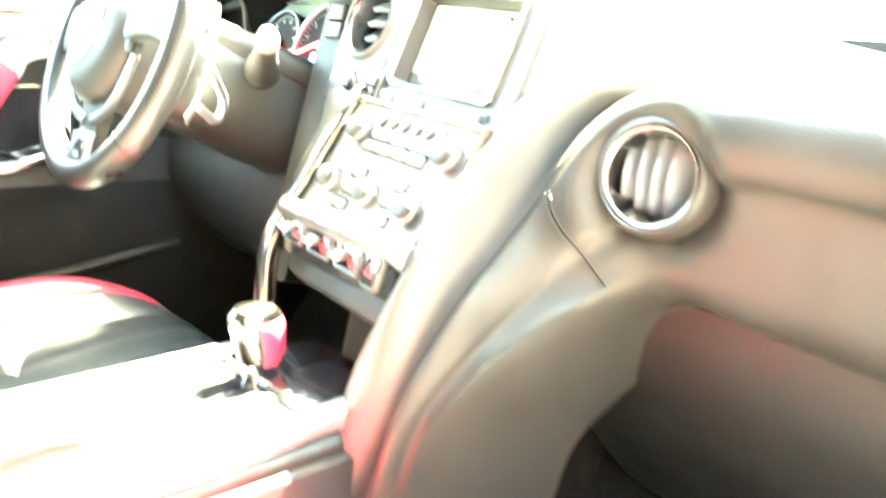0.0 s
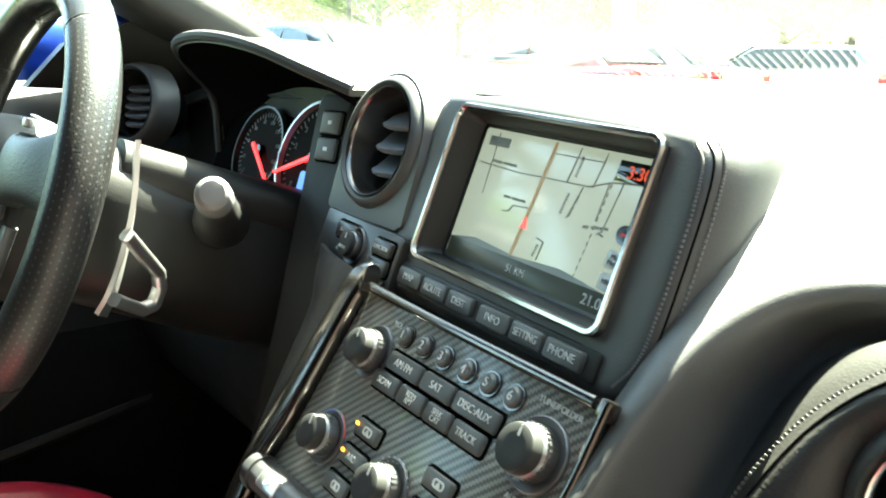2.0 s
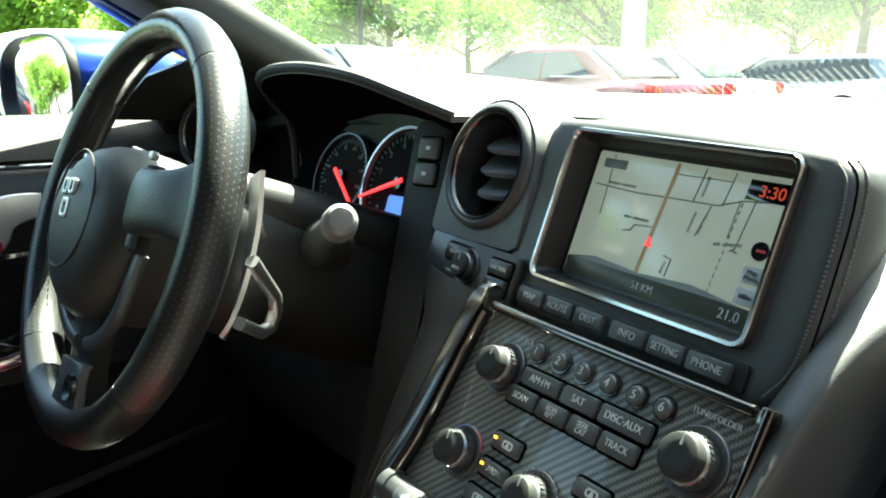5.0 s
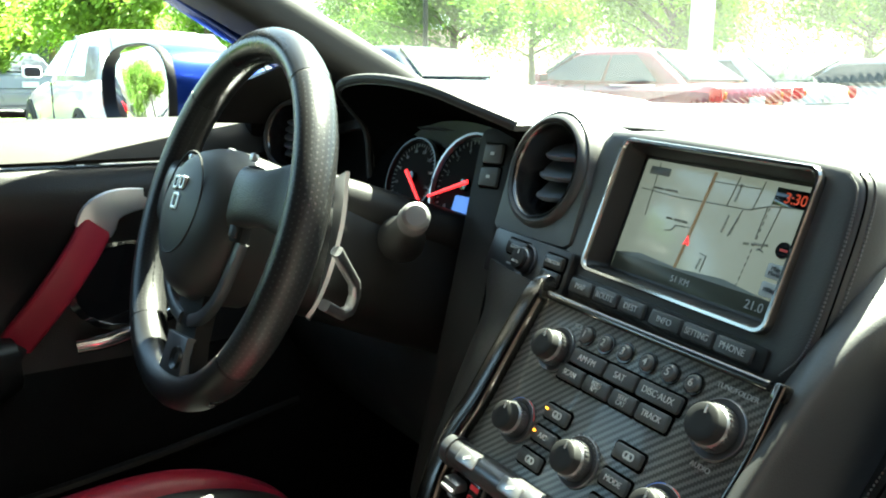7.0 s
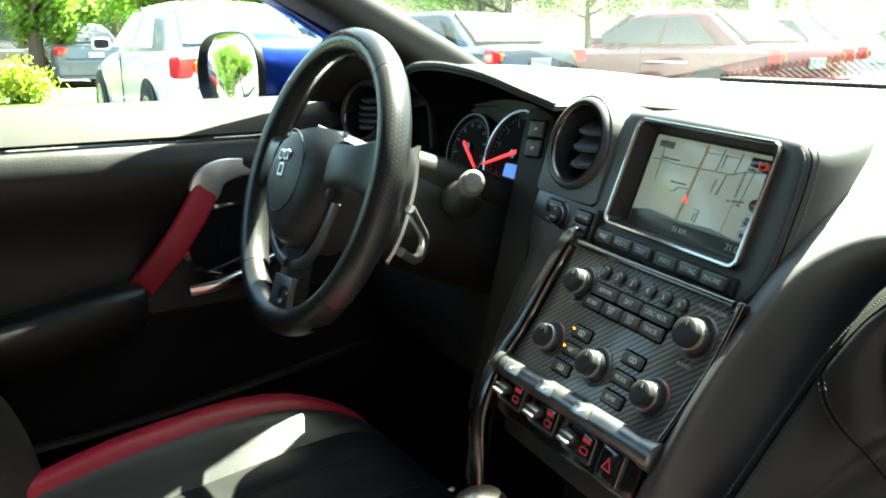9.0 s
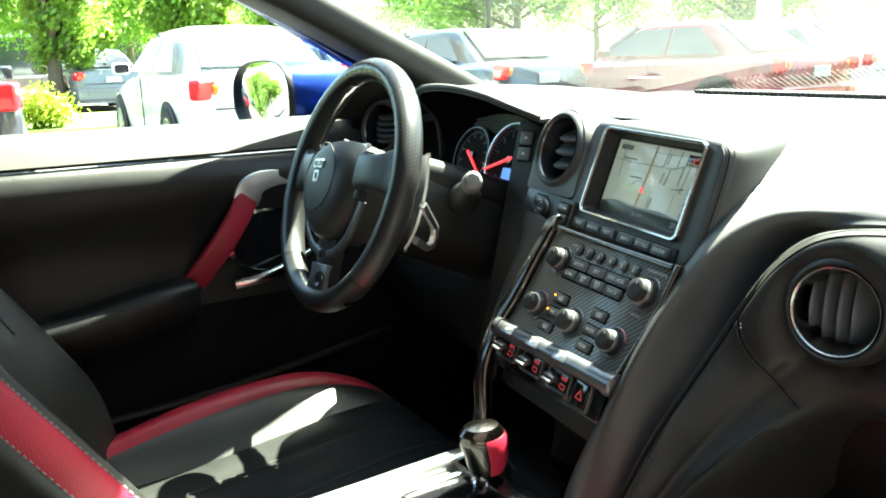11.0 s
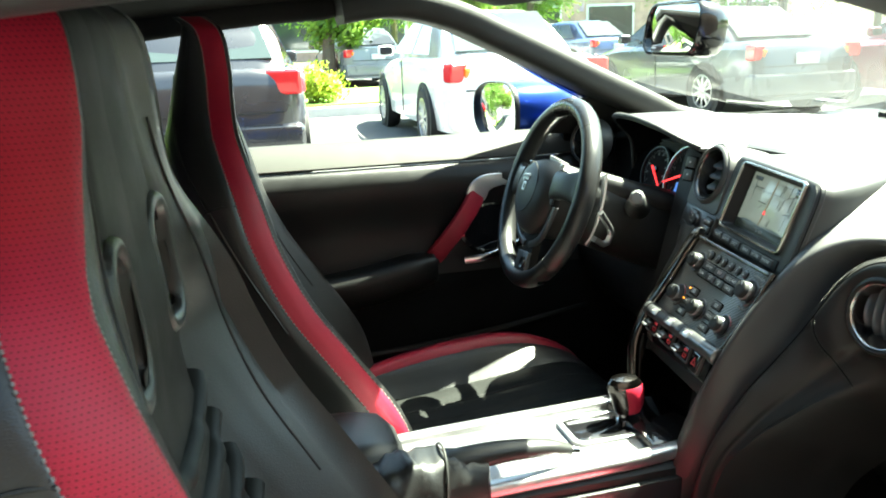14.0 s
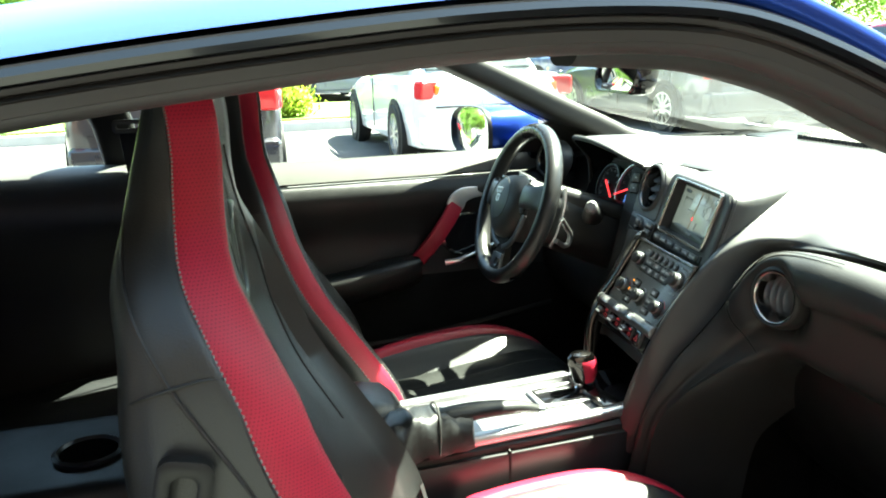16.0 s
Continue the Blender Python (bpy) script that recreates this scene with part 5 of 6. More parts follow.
    part("shroud", rings([[WHEEL @ Vector((x * k, y * k - 0.006, z)) for x, y in rounded(0.15, 0.135, 0.05, 6)] for k, z in ((0.80, -0.030), (0.95, -0.045), (1.0, -0.10), (1.1, -0.20), (1.15, -0.32))]), PLASTIC, col)
    part("upper_cover", rings([[WHEEL @ Vector((x, y + 0.042, z)) for x, y in rounded(0.13 + w, 0.04, 0.018, 4)] for w, z in ((0.0, -0.06), (0.03, -0.12), (0.06, -0.28))]), PLASTIC, col)
    tip, root = Vector((-0.172, 0.447, 0.860)), Vector((-0.272, 0.500, 0.822))
    for a, b in ((root, tip), (WHEEL @ Vector((-0.055, 0.01, -0.085)), WHEEL @ Vector((-0.19, 0.02, -0.09)))):
        line = [a.lerp(b, k / 10) for k in range(11)]
        st = part("stalk", sweep(line, circle(0.0150, 16), sizes=[1.5, 1.4, 1.25, 1.12, 1.02, 0.95, 0.90, 0.86, 0.82, 0.79, 0.76]), PLASTIC, col)
        way = (b - a).normalized()
        part("stalk_knob", sweep([b - way * 0.012, b - way * 0.010, b + way * 0.008, b + way * 0.013, b + way * 0.0155, b + way * 0.016], circle(0.0118, 20), sizes=[1.02, 1.1, 1.0, 0.92, 0.68, 0.2]), SUNLIT_STALK_END, st, "grey ribbed stalk end, paler for sunlight on it")
    for s in (1, -1):
        swing = lambda p: Vector((p[0] if s > 0 else -0.714 - p[0], p[1], p[2]))
        outer = spline([(-0.231, 0.424, 0.892), (-0.232, 0.419, 0.850), (-0.236, 0.409, 0.810), (-0.243, 0.401, 0.784), (-0.252, 0.395, 0.768)], 16)
        blade = [[swing(p + Vector((-0.05 * w * (1 - 0.4 * k / 15), 0.016 * w, -0.012 * w))) for w in (0, 0.06, 0.4, 0.8, 1.0)] for k, p in enumerate(outer)]
        pad = part("shift_paddle", grid_skin(blade, 0.0035), SILVER, col, "satin silver shift paddle")
        corner = [Vector(p) for p in ((-0.232, 0.411, 0.828), (-0.256, 0.441, 0.792), (-0.259, 0.443, 0.780), (-0.260, 0.438, 0.767), (-0.255, 0.427, 0.766), (-0.238, 0.402, 0.782))]
        loop = []
        for p, q in zip(corner, corner[1:]):
            loop += [p.lerp(q, k / 5) for k in range(5)]
        loop = spline(loop + [corner[-1]], 40)
        part("paddle_loop", sweep([swing(p) for p in loop], rounded(0.0095, 0.0095, 0.0030, 3), up=(0.88, 0.42, -0.23)), SILVER, pad)


# ---- console ----
def build_console():
    con = thing("centre_console", (0, 0.0, 0.3), "black centre console with brushed metal trims", "console")
    part("body", block((0.200, 0.92, 0.26), shift(0.0, 0.0, 0.405) @ pose(0, 0, 0, 1.2), 0.018, 3), PLASTIC, con)
    part("top_plate", block((0.150, 0.44, 0.010), shift(-0.005, 0.215, 0.541) @ pose(0, 0, 0, 1.2), 0.004), ALU, con, "brushed metal top plate")
    for x in (-0.088, 0.088):
        part("side_strip", sweep(spline([(x, -0.05, 0.536), (x, 0.12, 0.544), (x, 0.30, 0.550), (x * 0.95, 0.40, 0.556)], 16), rounded(0.022, 0.020, 0.006, 3)), SILVER, con, "satin silver edge strip")
        part("side_panel", block((0.012, 0.50, 0.13), shift(x * 1.16, 0.14, 0.455) @ pose(0, 0, 0, 1.2), 0.005), SATIN, con)
    part("panel_gap", block((0.014, 0.0025, 0.13), shift(0.1035, 0.165, 0.460), 0), DARK, con)
    part("front_well", block((0.15, 0.10, 0.02), shift(0.0, 0.40, 0.553), 0.008), PIANO, con)
    part("armrest_lid", rings([[Vector((x * k, y, z * k + 0.575)) for x, z in rounded(0.165, 0.085, 0.035, 6)] for y, k in ((-0.42, 1.0), (-0.12, 1.0), (-0.05, 0.97), (-0.015, 0.85), (0.005, 0.5))]), LEATHER, con, "padded leather armrest lid")

    sh = thing("gear_shifter", (-0.02, 0.355, 0.55), "chrome and red leather gear shifter", "gear lever")
    part("gate_plate", plate(rounded(0.075, 0.16, 0.012, 4), 0.0, 0.006, shift(-0.018, 0.345, 0.548) @ pose(0, 0, 0, 1.5), 0.002), PIANO, sh)
    part("gate_frame", hollow(rounded(0.088, 0.176, 0.016, 4), rounded(0.074, 0.160, 0.012, 4), 0.0, 0.008, shift(-0.018, 0.345, 0.546), 0.001), SILVER, sh)
    part("lever", lathe([(0.008, 0.0), (0.007, 0.05)], shift(-0.02, 0.352, 0.55), 16), CHROME, sh)
    body = []
    for z, rx, ry, dy in ((0.565, 0.016, 0.018, 0.0), (0.580, 0.0185, 0.022, 0.0), (0.600, 0.019, 0.024, -0.002), (0.618, 0.020, 0.027, -0.004), (0.632, 0.0195, 0.026, -0.005), (0.642, 0.015, 0.020, -0.005), (0.646, 0.005, 0.006, -0.005)):
        body.append([Vector((-0.02 + rx * math.cos(t), 0.358 + dy + ry * math.sin(t), 0.570 + 0.70 * (z - 0.565))) for t in [2 * math.pi * k / 24 for k in range(24)]])
    part("knob", rings(body), DARK_CHROME, sh, "polished metal knob")
    patch = []
    for z, rx, ry, dy in ((0.568, 0.0172, 0.0192, 0.0), (0.585, 0.0202, 0.0238, 0.0), (0.604, 0.0207, 0.0258, -0.002), (0.618, 0.0213, 0.0280, -0.004), (0.626, 0.0190, 0.0262, -0.0045)):
        patch.append([Vector((-0.02 + rx * math.cos(t), 0.358 + dy + ry * math.sin(t), 0.570 + 0.70 * (z - 0.565))) for t in [radians(-15 + 11 * k) for k in range(12)]])
    part("red_grip", grid_skin(patch, -0.002), RED_PLAIN, sh, "red leather grip panel")
    part("collar", lathe([(0.013, 0.0), (0.014, 0.006), (0.010, 0.010)], shift(-0.02, 0.356, 0.553), 20), CHROME, sh)

    hb = thing("handbrake", (0.035, 0.15, 0.55), "leather-wrapped handbrake lever with a creased boot", "handbrake")
    lev = spline([(0.088, 0.030, 0.585), (0.086, 0.075, 0.592), (0.081, 0.13, 0.592), (0.074, 0.19, 0.584), (0.069, 0.228, 0.572)], 22)
    part("lever", sweep(lev, circle(0.0185, 16, 0.82), sizes=[1.15 - 0.010 * k - 0.0009 * k * k for k in range(22)]), LEATHER, hb)
    part("lever_seam", sweep([p + Vector((0, 0, 0.0150 * (1.15 - 0.010 * k - 0.0009 * k * k))) for k, p in enumerate(lev)][5:], circle(0.0007, 5)), THREAD, hb)
    part("button", sweep([Vector((0.069, 0.226, 0.572)), Vector((0.068, 0.241, 0.568))], circle(0.0070, 12)), CHROME, hb)
    boot = []
    for k in range(22):
        t = k / 21
        y = -0.075 + 0.175 * t
        rise = math.sin(math.pi * min(1, 0.10 + 0.72 * t)) ** 0.5
        wide, high = 0.050 - 0.016 * t, 0.066 * rise * (1 + 0.045 * math.sin(2.4 * k)) * (1 - 0.20 * t)
        loop = []
        for j in range(24):
            a = 2 * math.pi * j / 24
            c, q = math.cos(a), math.sin(a)
            fold = 1 + 0.035 * math.sin(3 * a + 1.1 * k) + 0.02 * math.sin(7 * a)
            loop.append(Vector((0.087 + wide * fold * math.copysign(abs(c) ** 0.6, c), y + 0.003 * math.cos(3 * a + k), 0.548 + high * fold * max(-0.15, math.copysign(abs(q) ** 0.6, q)) + 0.004 * t)))
        boot.append(loop)
    part("boot", rings(boot), LEATHER, hb, "soft creased leather boot", 60)
    part("boot_seam", sweep([Vector((0.087 + 0.041 * math.cos(a), 0.040 + 0.006 * math.sin(a), 0.549 + 0.068 * math.sin(a) ** 0.7)) for a in [math.pi * k / 20 for k in range(21)]], circle(0.0016, 6), up=(0, 1, 0)), DARK, hb)


# ---- seats ----
def build_seat(name, label, at, outer=False, lean=0.0, inner_lean=0.0):
    seat = thing(name, (0, 0, 0), label, "car seat", "front seats")
    # height, half width, bolster front, bolster depth, thickness, half width of the middle
    levels = [(0.38, 0.225, -0.050, 0.050, 0.14, 0.130), (0.48, 0.240, -0.062, 0.085, 0.15, 0.138), (0.563, 0.255, -0.088, 0.095, 0.15, 0.142), (0.672, 0.270, -0.156, 0.085, 0.14, 0.145), (0.756, 0.278, -0.210, 0.066, 0.12, 0.145), (0.842, 0.280, -0.248, 0.046, 0.107, 0.142), (0.920, 0.268, -0.270, 0.027, 0.100, 0.135), (0.975, 0.236, -0.286, 0.018, 0.096, 0.120), (1.025, 0.194, -0.298, 0.011, 0.080, 0.104), (1.075, 0.170, -0.305, 0.009, 0.064, 0.094), (1.120, 0.158, -0.308, 0.008, 0.050, 0.086), (1.148, 0.144, -0.316, 0.006, 0.038, 0.076), (1.164, 0.118, -0.336, 0.002, 0.022, 0.062)]
    first, last, skip = (16, 24, 5) if outer else (18, 23, 3)  # the stripe's edges, and how much of it the outboard side loses
    bands = {"insert": [], "inner_bolster": [], "stripe": [], "shell_side": []}
    dense = spline([(z, hw, ys) for z, hw, ys, *_ in levels], 60)
    dense2 = spline([(b, th, hi) for *_, b, th, hi in levels], 60)
    for (z, hw, ys), (bol, th, hi) in zip(dense, dense2):
        yc = ys - bol
        deep = 0.044 + 0.14 * bol
        near = min(1, max(0, (1.05 - z) / 0.10)) * min(1, max(0, (z - 0.50) / 0.08))
        ys = ys + 0.012 * min(1, max(0, (z - 1.0) / 0.08))
        ys = ys + lean * min(1, max(0, (0.98 - z) / 0.10))
        top, fall = 0.900 - 0.035 * near, 0.968 - 0.025 * near
        ctl = [(0.0, yc), (0.5 * hi, yc + 0.002), (hi, yc + 0.06 * bol), (hi + 0.40 * ((top - 0.02) * hw - hi), yc + 0.50 * bol), (top * hw, ys - 0.003), (fall * hw, ys - 0.30 * deep), (1.0 * hw, ys - 0.95 * deep), (0.995 * hw, ys - 0.95 * deep - 0.25 * th), (0.95 * hw, yc - 0.80 * th), (0.80 * hw, yc - th), (0.4 * hw, yc - th * 1.05), (0.0, yc - th * 1.05)]
        smooth = spline([(x, y, 0) for x, y in ctl], 45)
        for i in (8, first, last):
            smooth[i] = smooth[i] + Vector((-0.0015, -0.004, 0))
        row = [Vector((p.x, p.y, z)) for p in smooth]
        bands["insert"].append(row[0:9])
        bands["inner_bolster"].append(row[8:first + 1])
        bands["stripe"].append(row[first:last + 1])
        bands["shell_side"].append(row[last:45])
    for s in (1, -1):
        for nm, rows in bands.items():
            pts = [[Vector((s * p.x, p.y + (inner_lean if s < 0 else 0.0) * min(1, max(0, (0.95 - p.z) / 0.10)) * min(1, max(0, (p.x - 0.10) / 0.06)), p.z)) for p in r] for r in rows]
            if s < 0 and nm == "stripe":
                pts = [r[skip:] for r in pts]
            if s < 0 and nm == "inner_bolster":
                pts = [r + [Vector((-p.x, p.y, p.z)) for p in q[1:skip + 1]] for r, q in zip(pts, bands["stripe"])]
            if nm == "stripe":
                pts = pts[7:]
            bm = mapped(grid_skin(pts), pts)
            if nm in ("insert", "inner_bolster"):
                gone = [f for f in bm.faces if (abs(abs(f.calc_center_median().x) - 0.092) / 0.028) ** 2.5 + (abs(f.calc_center_median().z - 0.936) / 0.047) ** 2.5 < 1]
                bmesh.ops.delete(bm, geom=gone, context="FACES")
            mat = {"insert": INSERT, "inner_bolster": SEAT_LEATHER, "stripe": RED, "shell_side": SEAT_LEATHER}[nm]
            part("backrest_" + nm, bm, mat, seat, {"stripe": "perforated red leather stripe"}.get(nm, ""), 50)
            if nm == "stripe":
                for edge in (0, -1):
                    side = [r[edge] + Vector((s * 0.0025, 0.0012, 0)) for r in pts]
                    line = spline(side[1:], 150)
                    bits = [sweep([p.lerp(q, 0.15), p.lerp(q, 0.65)], circle(0.0008, 4)) for p, q in zip(line, line[1:])]
                    part("stripe_stitching", join(*bits), POD_THREAD, seat)
        low = [[Vector((s * p.x, p.y, p.z)) for p in r] for r in bands["stripe"][:8]]
        part("backrest_foot", grid_skin(low), SEAT_LEATHER, seat)
        # harness opening with its raised rim
        rows = sorted(bands["insert"], key=lambda r: abs(r[0].z - 0.936))[:2]
        face = sum(min(r, key=lambda p: abs(p.x - 0.092)).y for r in rows) / 2
        over, under = (min(bands["insert"], key=lambda r: abs(r[0].z - z))[5] for z in (0.985, 0.890))
        tip = math.degrees(math.atan2(under.y - over.y, over.z - under.z))
        hat = Matrix.Translation((s * 0.092, face, 0.936)) @ pose(0, 0, 0, tip - 90, 0, s * 3)
        lip = [(0.086, 0.130, 0.036, -0.003), (0.080, 0.124, 0.034, 0.0022), (0.070, 0.113, 0.029, 0.0034), (0.060, 0.101, 0.024, 0.0004), (0.053, 0.092, 0.020, -0.010), (0.050, 0.088, 0.019, -0.050)]
        part("harness_rim", rings([[(x, y, z) for x, y in rounded(w, h, r, 6)] for w, h, r, z in lip], hat, (False, False)), SEAT_LEATHER, seat, "", 60)
        part("harness_opening", plate(rounded(0.056, 0.094, 0.020, 6), -0.052, -0.040, hat, 0.001), GAP_SHADE, seat)
    # ribs of the lower insert
    for k in range(6):
        z0 = 0.575 + 0.042 * k
        line = []
        for j in range(15):
            q = j / 7 - 1
            z = z0 + 0.022 * q * q
            row = min(bands["insert"], key=lambda r: abs(r[0].z - z))
            p = row[min(8, round(abs(q) * 7.4))]
            line.append(Vector((math.copysign(p.x, q), p.y - 0.0075, z)))
        part("insert_rib", sweep(spline(line, 30), circle(0.0165, 12, 0.72), up=(0, 0, 1)), INSERT, seat, "", 60)
    if outer:
        part("fabric_label", block((0.022, 0.003, 0.045), Matrix.Translation((0.085, -0.262, 0.70)) @ pose(0, 0, 0, -32, 0, 6), 0.001), RED_PRINT, seat, "small red fabric tag")
    # cushion, along its length: y, half width, middle height, bolster height, front drop
    runs = [(-0.22, 0.215, 0.415, 0.430), (-0.12, 0.235, 0.420, 0.455), (0.00, 0.250, 0.425, 0.480), (0.10, 0.255, 0.435, 0.494), (0.20, 0.255, 0.447, 0.500), (0.27, 0.252, 0.455, 0.492), (0.33, 0.245, 0.455, 0.470), (0.375, 0.235, 0.438, 0.440), (0.400, 0.222, 0.400, 0.398), (0.408, 0.212, 0.35, 0.35), (0.400, 0.205, 0.29, 0.29)]
    red = 17 if outer else 15
    cols = {"cushion_panel": [], "cushion_bolster": [], "cushion_stripe": [], "cushion_side": []}
    a = spline([(y, hw, zm) for y, hw, zm, zb in runs], 48)
    b = spline([(y, zb, 0) for y, hw, zm, zb in runs], 48)
    for (y, hw, zm), (_, zb, _) in zip(a, b):
        ctl = [(0.0, zm), (0.055, zm + 0.003), (0.128, zm + 0.002), (0.160, zm + 0.45 * (zb - zm)), (0.76 * hw, zm + 0.92 * (zb - zm)), (0.86 * hw, zb), (0.95 * hw, zb - 0.012), (hw, zb - 0.05), (hw * 0.99, zb - 0.12), (hw * 0.95, 0.27)]
        row = [Vector((p.x, y, p.y)) for p in spline([(x, z, 0) for x, z in ctl], 37)]
        for i in (4, 8, red, 24):
            row[i] = row[i] + Vector((0, 0, -0.005 if i < 20 else -0.002))
        cols["cushion_panel"].append(row[0:9])
        cols["cushion_bolster"].append(row[8:red + 1])
        cols["cushion_stripe"].append(row[red:25])
        cols["cushion_side"].append(row[24:37])
    for s in (1, -1):
        for nm, rows in cols.items():
            bm = grid_skin([[Vector((s * p.x, p.y, p.z)) for p in r] for r in rows])
            lay = bm.loops.layers.uv.new("pattern")
            for f in bm.faces:
                for lo in f.loops:
                    lo[lay].uv = (lo.vert.co.x, lo.vert.co.y)
            part(nm, bm, {"cushion_panel": INSERT, "cushion_stripe": RED_PLAIN}.get(nm, SEAT_LEATHER), seat, {"cushion_stripe": "red leather edge"}.get(nm, ""), 50)
    part("base", block((0.40, 0.50, 0.09), shift(0, 0.05, 0.26), 0.02), PLASTIC, seat)
    if outer:
        part("belt_guide", hollow(rounded(0.046, 0.11, 0.012, 4), rounded(0.022, 0.082, 0.008, 4), -0.007, 0.007, Matrix.Translation((0.285, -0.352, 0.800)) @ pose(0, 0, 0, 90, 12, 90), 0.002), PLASTIC, seat, "black plastic loop")
    for s in (1, -1):
        side = [bands["shell_side"][i][j] for i, j in ((45, 15), (39, 11), (34, 8), (29, 6), (24, 4), (18, 3))]
        part("piping", sweep([Vector((s * p.x * 1.003, p.y, p.z)) for p in spline(side, 40)], circle(0.0017, 6)), SATIN, seat)
        cut = [bands["shell_side"][i][j] for i, j in ((29, 0), (29, 4), (28, 8), (26, 13), (24, 18))]
        part("side_seam", sweep([Vector((s * p.x * 1.003, p.y + 0.0003, p.z)) for p in spline(cut, 24)], circle(0.0016, 6)), DARK, seat)
        low = [bands["inner_bolster"][i][5] for i in range(14, 44)]
        part("bolster_seam", sweep([Vector((s * p.x, p.y + 0.0006, p.z)) for p in low], circle(0.0016, 6)), DARK, seat)
        mid = [r[4] for r in cols["cushion_panel"][4:40]]
        part("cushion_seam", sweep([Vector((s * p.x, p.y, p.z + 0.0005)) for p in mid], circle(0.0022, 6)), DARK, seat)
    seat.matrix_basis = at
    return seat


def build_rear():
    rear = thing("rear_bench", (0, -0.8, 0.3), "black rear bench with a cup holder", "rear seat")
    for x in (-0.42, 0.42):
        part("cushion", block((0.58, 0.58, 0.16), shift(x, -0.72, 0.362) @ pose(0, 0, 0, 6), 0.05, 4), LEATHER, rear)
        part("backrest", block((0.48, 0.14, 0.55), shift(x, -1.08, 0.74) @ pose(0, 0, 0, 18), 0.05, 4), LEATHER, rear)
    part("centre_rest", block((0.27, 0.62, 0.22), shift(0.01, -0.70, 0.485), 0.03, 4), PLASTIC, rear)
    part("cup_holder", lathe([(0.050, 0.0), (0.052, 0.006), (0.046, 0.009), (0.042, 0.004), (0.040, 0.001)], shift(0.030, -0.478, 0.595), 36), SATIN, rear, "round cup holder")
    # black disc at rim height paints the shaded depth of the well
    part("cup_holder_shade", lathe([(0.0415, 0.0), (0.001, 0.001)], shift(0.030, -0.478, 0.5995), 36), GAP_SHADE, rear)
    quarter = thing("rear_quarter_trim", (-0.68, -0.8, 0.5), "dark moulded trim under the rear side window", "trim", kind="structure")
    prof = [(-0.75, 0.925), (-0.70, 0.940), (-0.66, 0.935), (-0.630, 0.915), (-0.612, 0.875), (-0.610, 0.83), (-0.640, 0.76), (-0.685, 0.66), (-0.71, 0.45), (-0.715, 0.30)]
    part("panel", grid_skin([[Vector((p.x, y, p.y + 0.02 * (-0.45 - y))) for p in spline([(a, b, 0) for a, b in prof], 20)] for y in [-0.425 - 0.073 * k for k in range(12)]], 0.006), DASH_SKIN, quarter)
    part("rear_post", sweep([Vector(p) for p in ((-0.66, -0.92, 0.93), (-0.62, -0.90, 1.00), (-0.60, -0.84, 1.08))], rounded(0.14, 0.05, 0.02, 3), up=(1, 0, 0)), HEADLINER, quarter)
    belt = thing("seat_belt", (-0.66, -0.44, 0.9), "black webbing seat belt on its metal loop", "seat belt")
    part("webbing", sweep(spline([(-0.655, -0.415, 1.02), (-0.64, -0.40, 0.90), (-0.625, -0.36, 0.72), (-0.63, -0.30, 0.45)], 14), rounded(0.046, 0.003, 0.001, 1), up=(1, 0, 0)), DARK, belt)
    part("guide_loop", hollow(rounded(0.07, 0.03, 0.01, 4), rounded(0.052, 0.010, 0.004, 4), -0.004, 0.004, Matrix.Translation((-0.655, -0.415, 1.025)) @ pose(0, 0, 0, 90, 0, 90), 0.001), SATIN, belt)


def build_mirror():
    mir = thing("rear_view_mirror", (0.0, 0.40, 1.16), "black framed rear-view mirror hanging from the windshield", "mirror")
    at = Matrix.Translation((-0.014, 0.418, 1.122)) @ pose(0, 0, 0, 80, 0, -5)
    part("shell", rings([[(x * k, y * k, z) for x, y in rounded(0.170, 0.070, 0.026, 6)] for k, z in ((0.99, 0.006), (1.0, 0.0), (0.97, -0.02), (0.82, -0.036), (0.5, -0.042))], at), PIANO, mir)
    part("rim", hollow(rounded(0.172, 0.072, 0.027, 6), rounded(0.162, 0.062, 0.023, 6), 0.0, 0.010, at, 0.002), PIANO, mir)
    part("glass", plate(rounded(0.164, 0.064, 0.023, 6), 0.0, 0.007, at, 0.0005), MIRROR, mir)
    part("stem", sweep(spline([(-0.010, 0.440, 1.130), (-0.006, 0.452, 1.155), (0.0, 0.43, 1.190)], 8), circle(0.012, 10)), PLASTIC, mir)
    part("sensor_box", block((0.06, 0.05, 0.035), shift(0.0, 0.42, 1.195), 0.01), PLASTIC, mir)


# ---- outdoors ----
ASPHALT = material("asphalt", (0.060, 0.060, 0.059), 0.9, grain=0.6, grain_size=0.01, vary=0.25, vary_size=0.8)
GRASS = material("lawn", (0.12, 0.21, 0.035), 0.9, grain=0.8, grain_size=0.03, vary=0.35, vary_size=0.3)
CONCRETE = material("concrete", (0.42, 0.41, 0.39), 0.85, grain=0.4, grain_size=0.006, vary=0.12, vary_size=0.3)


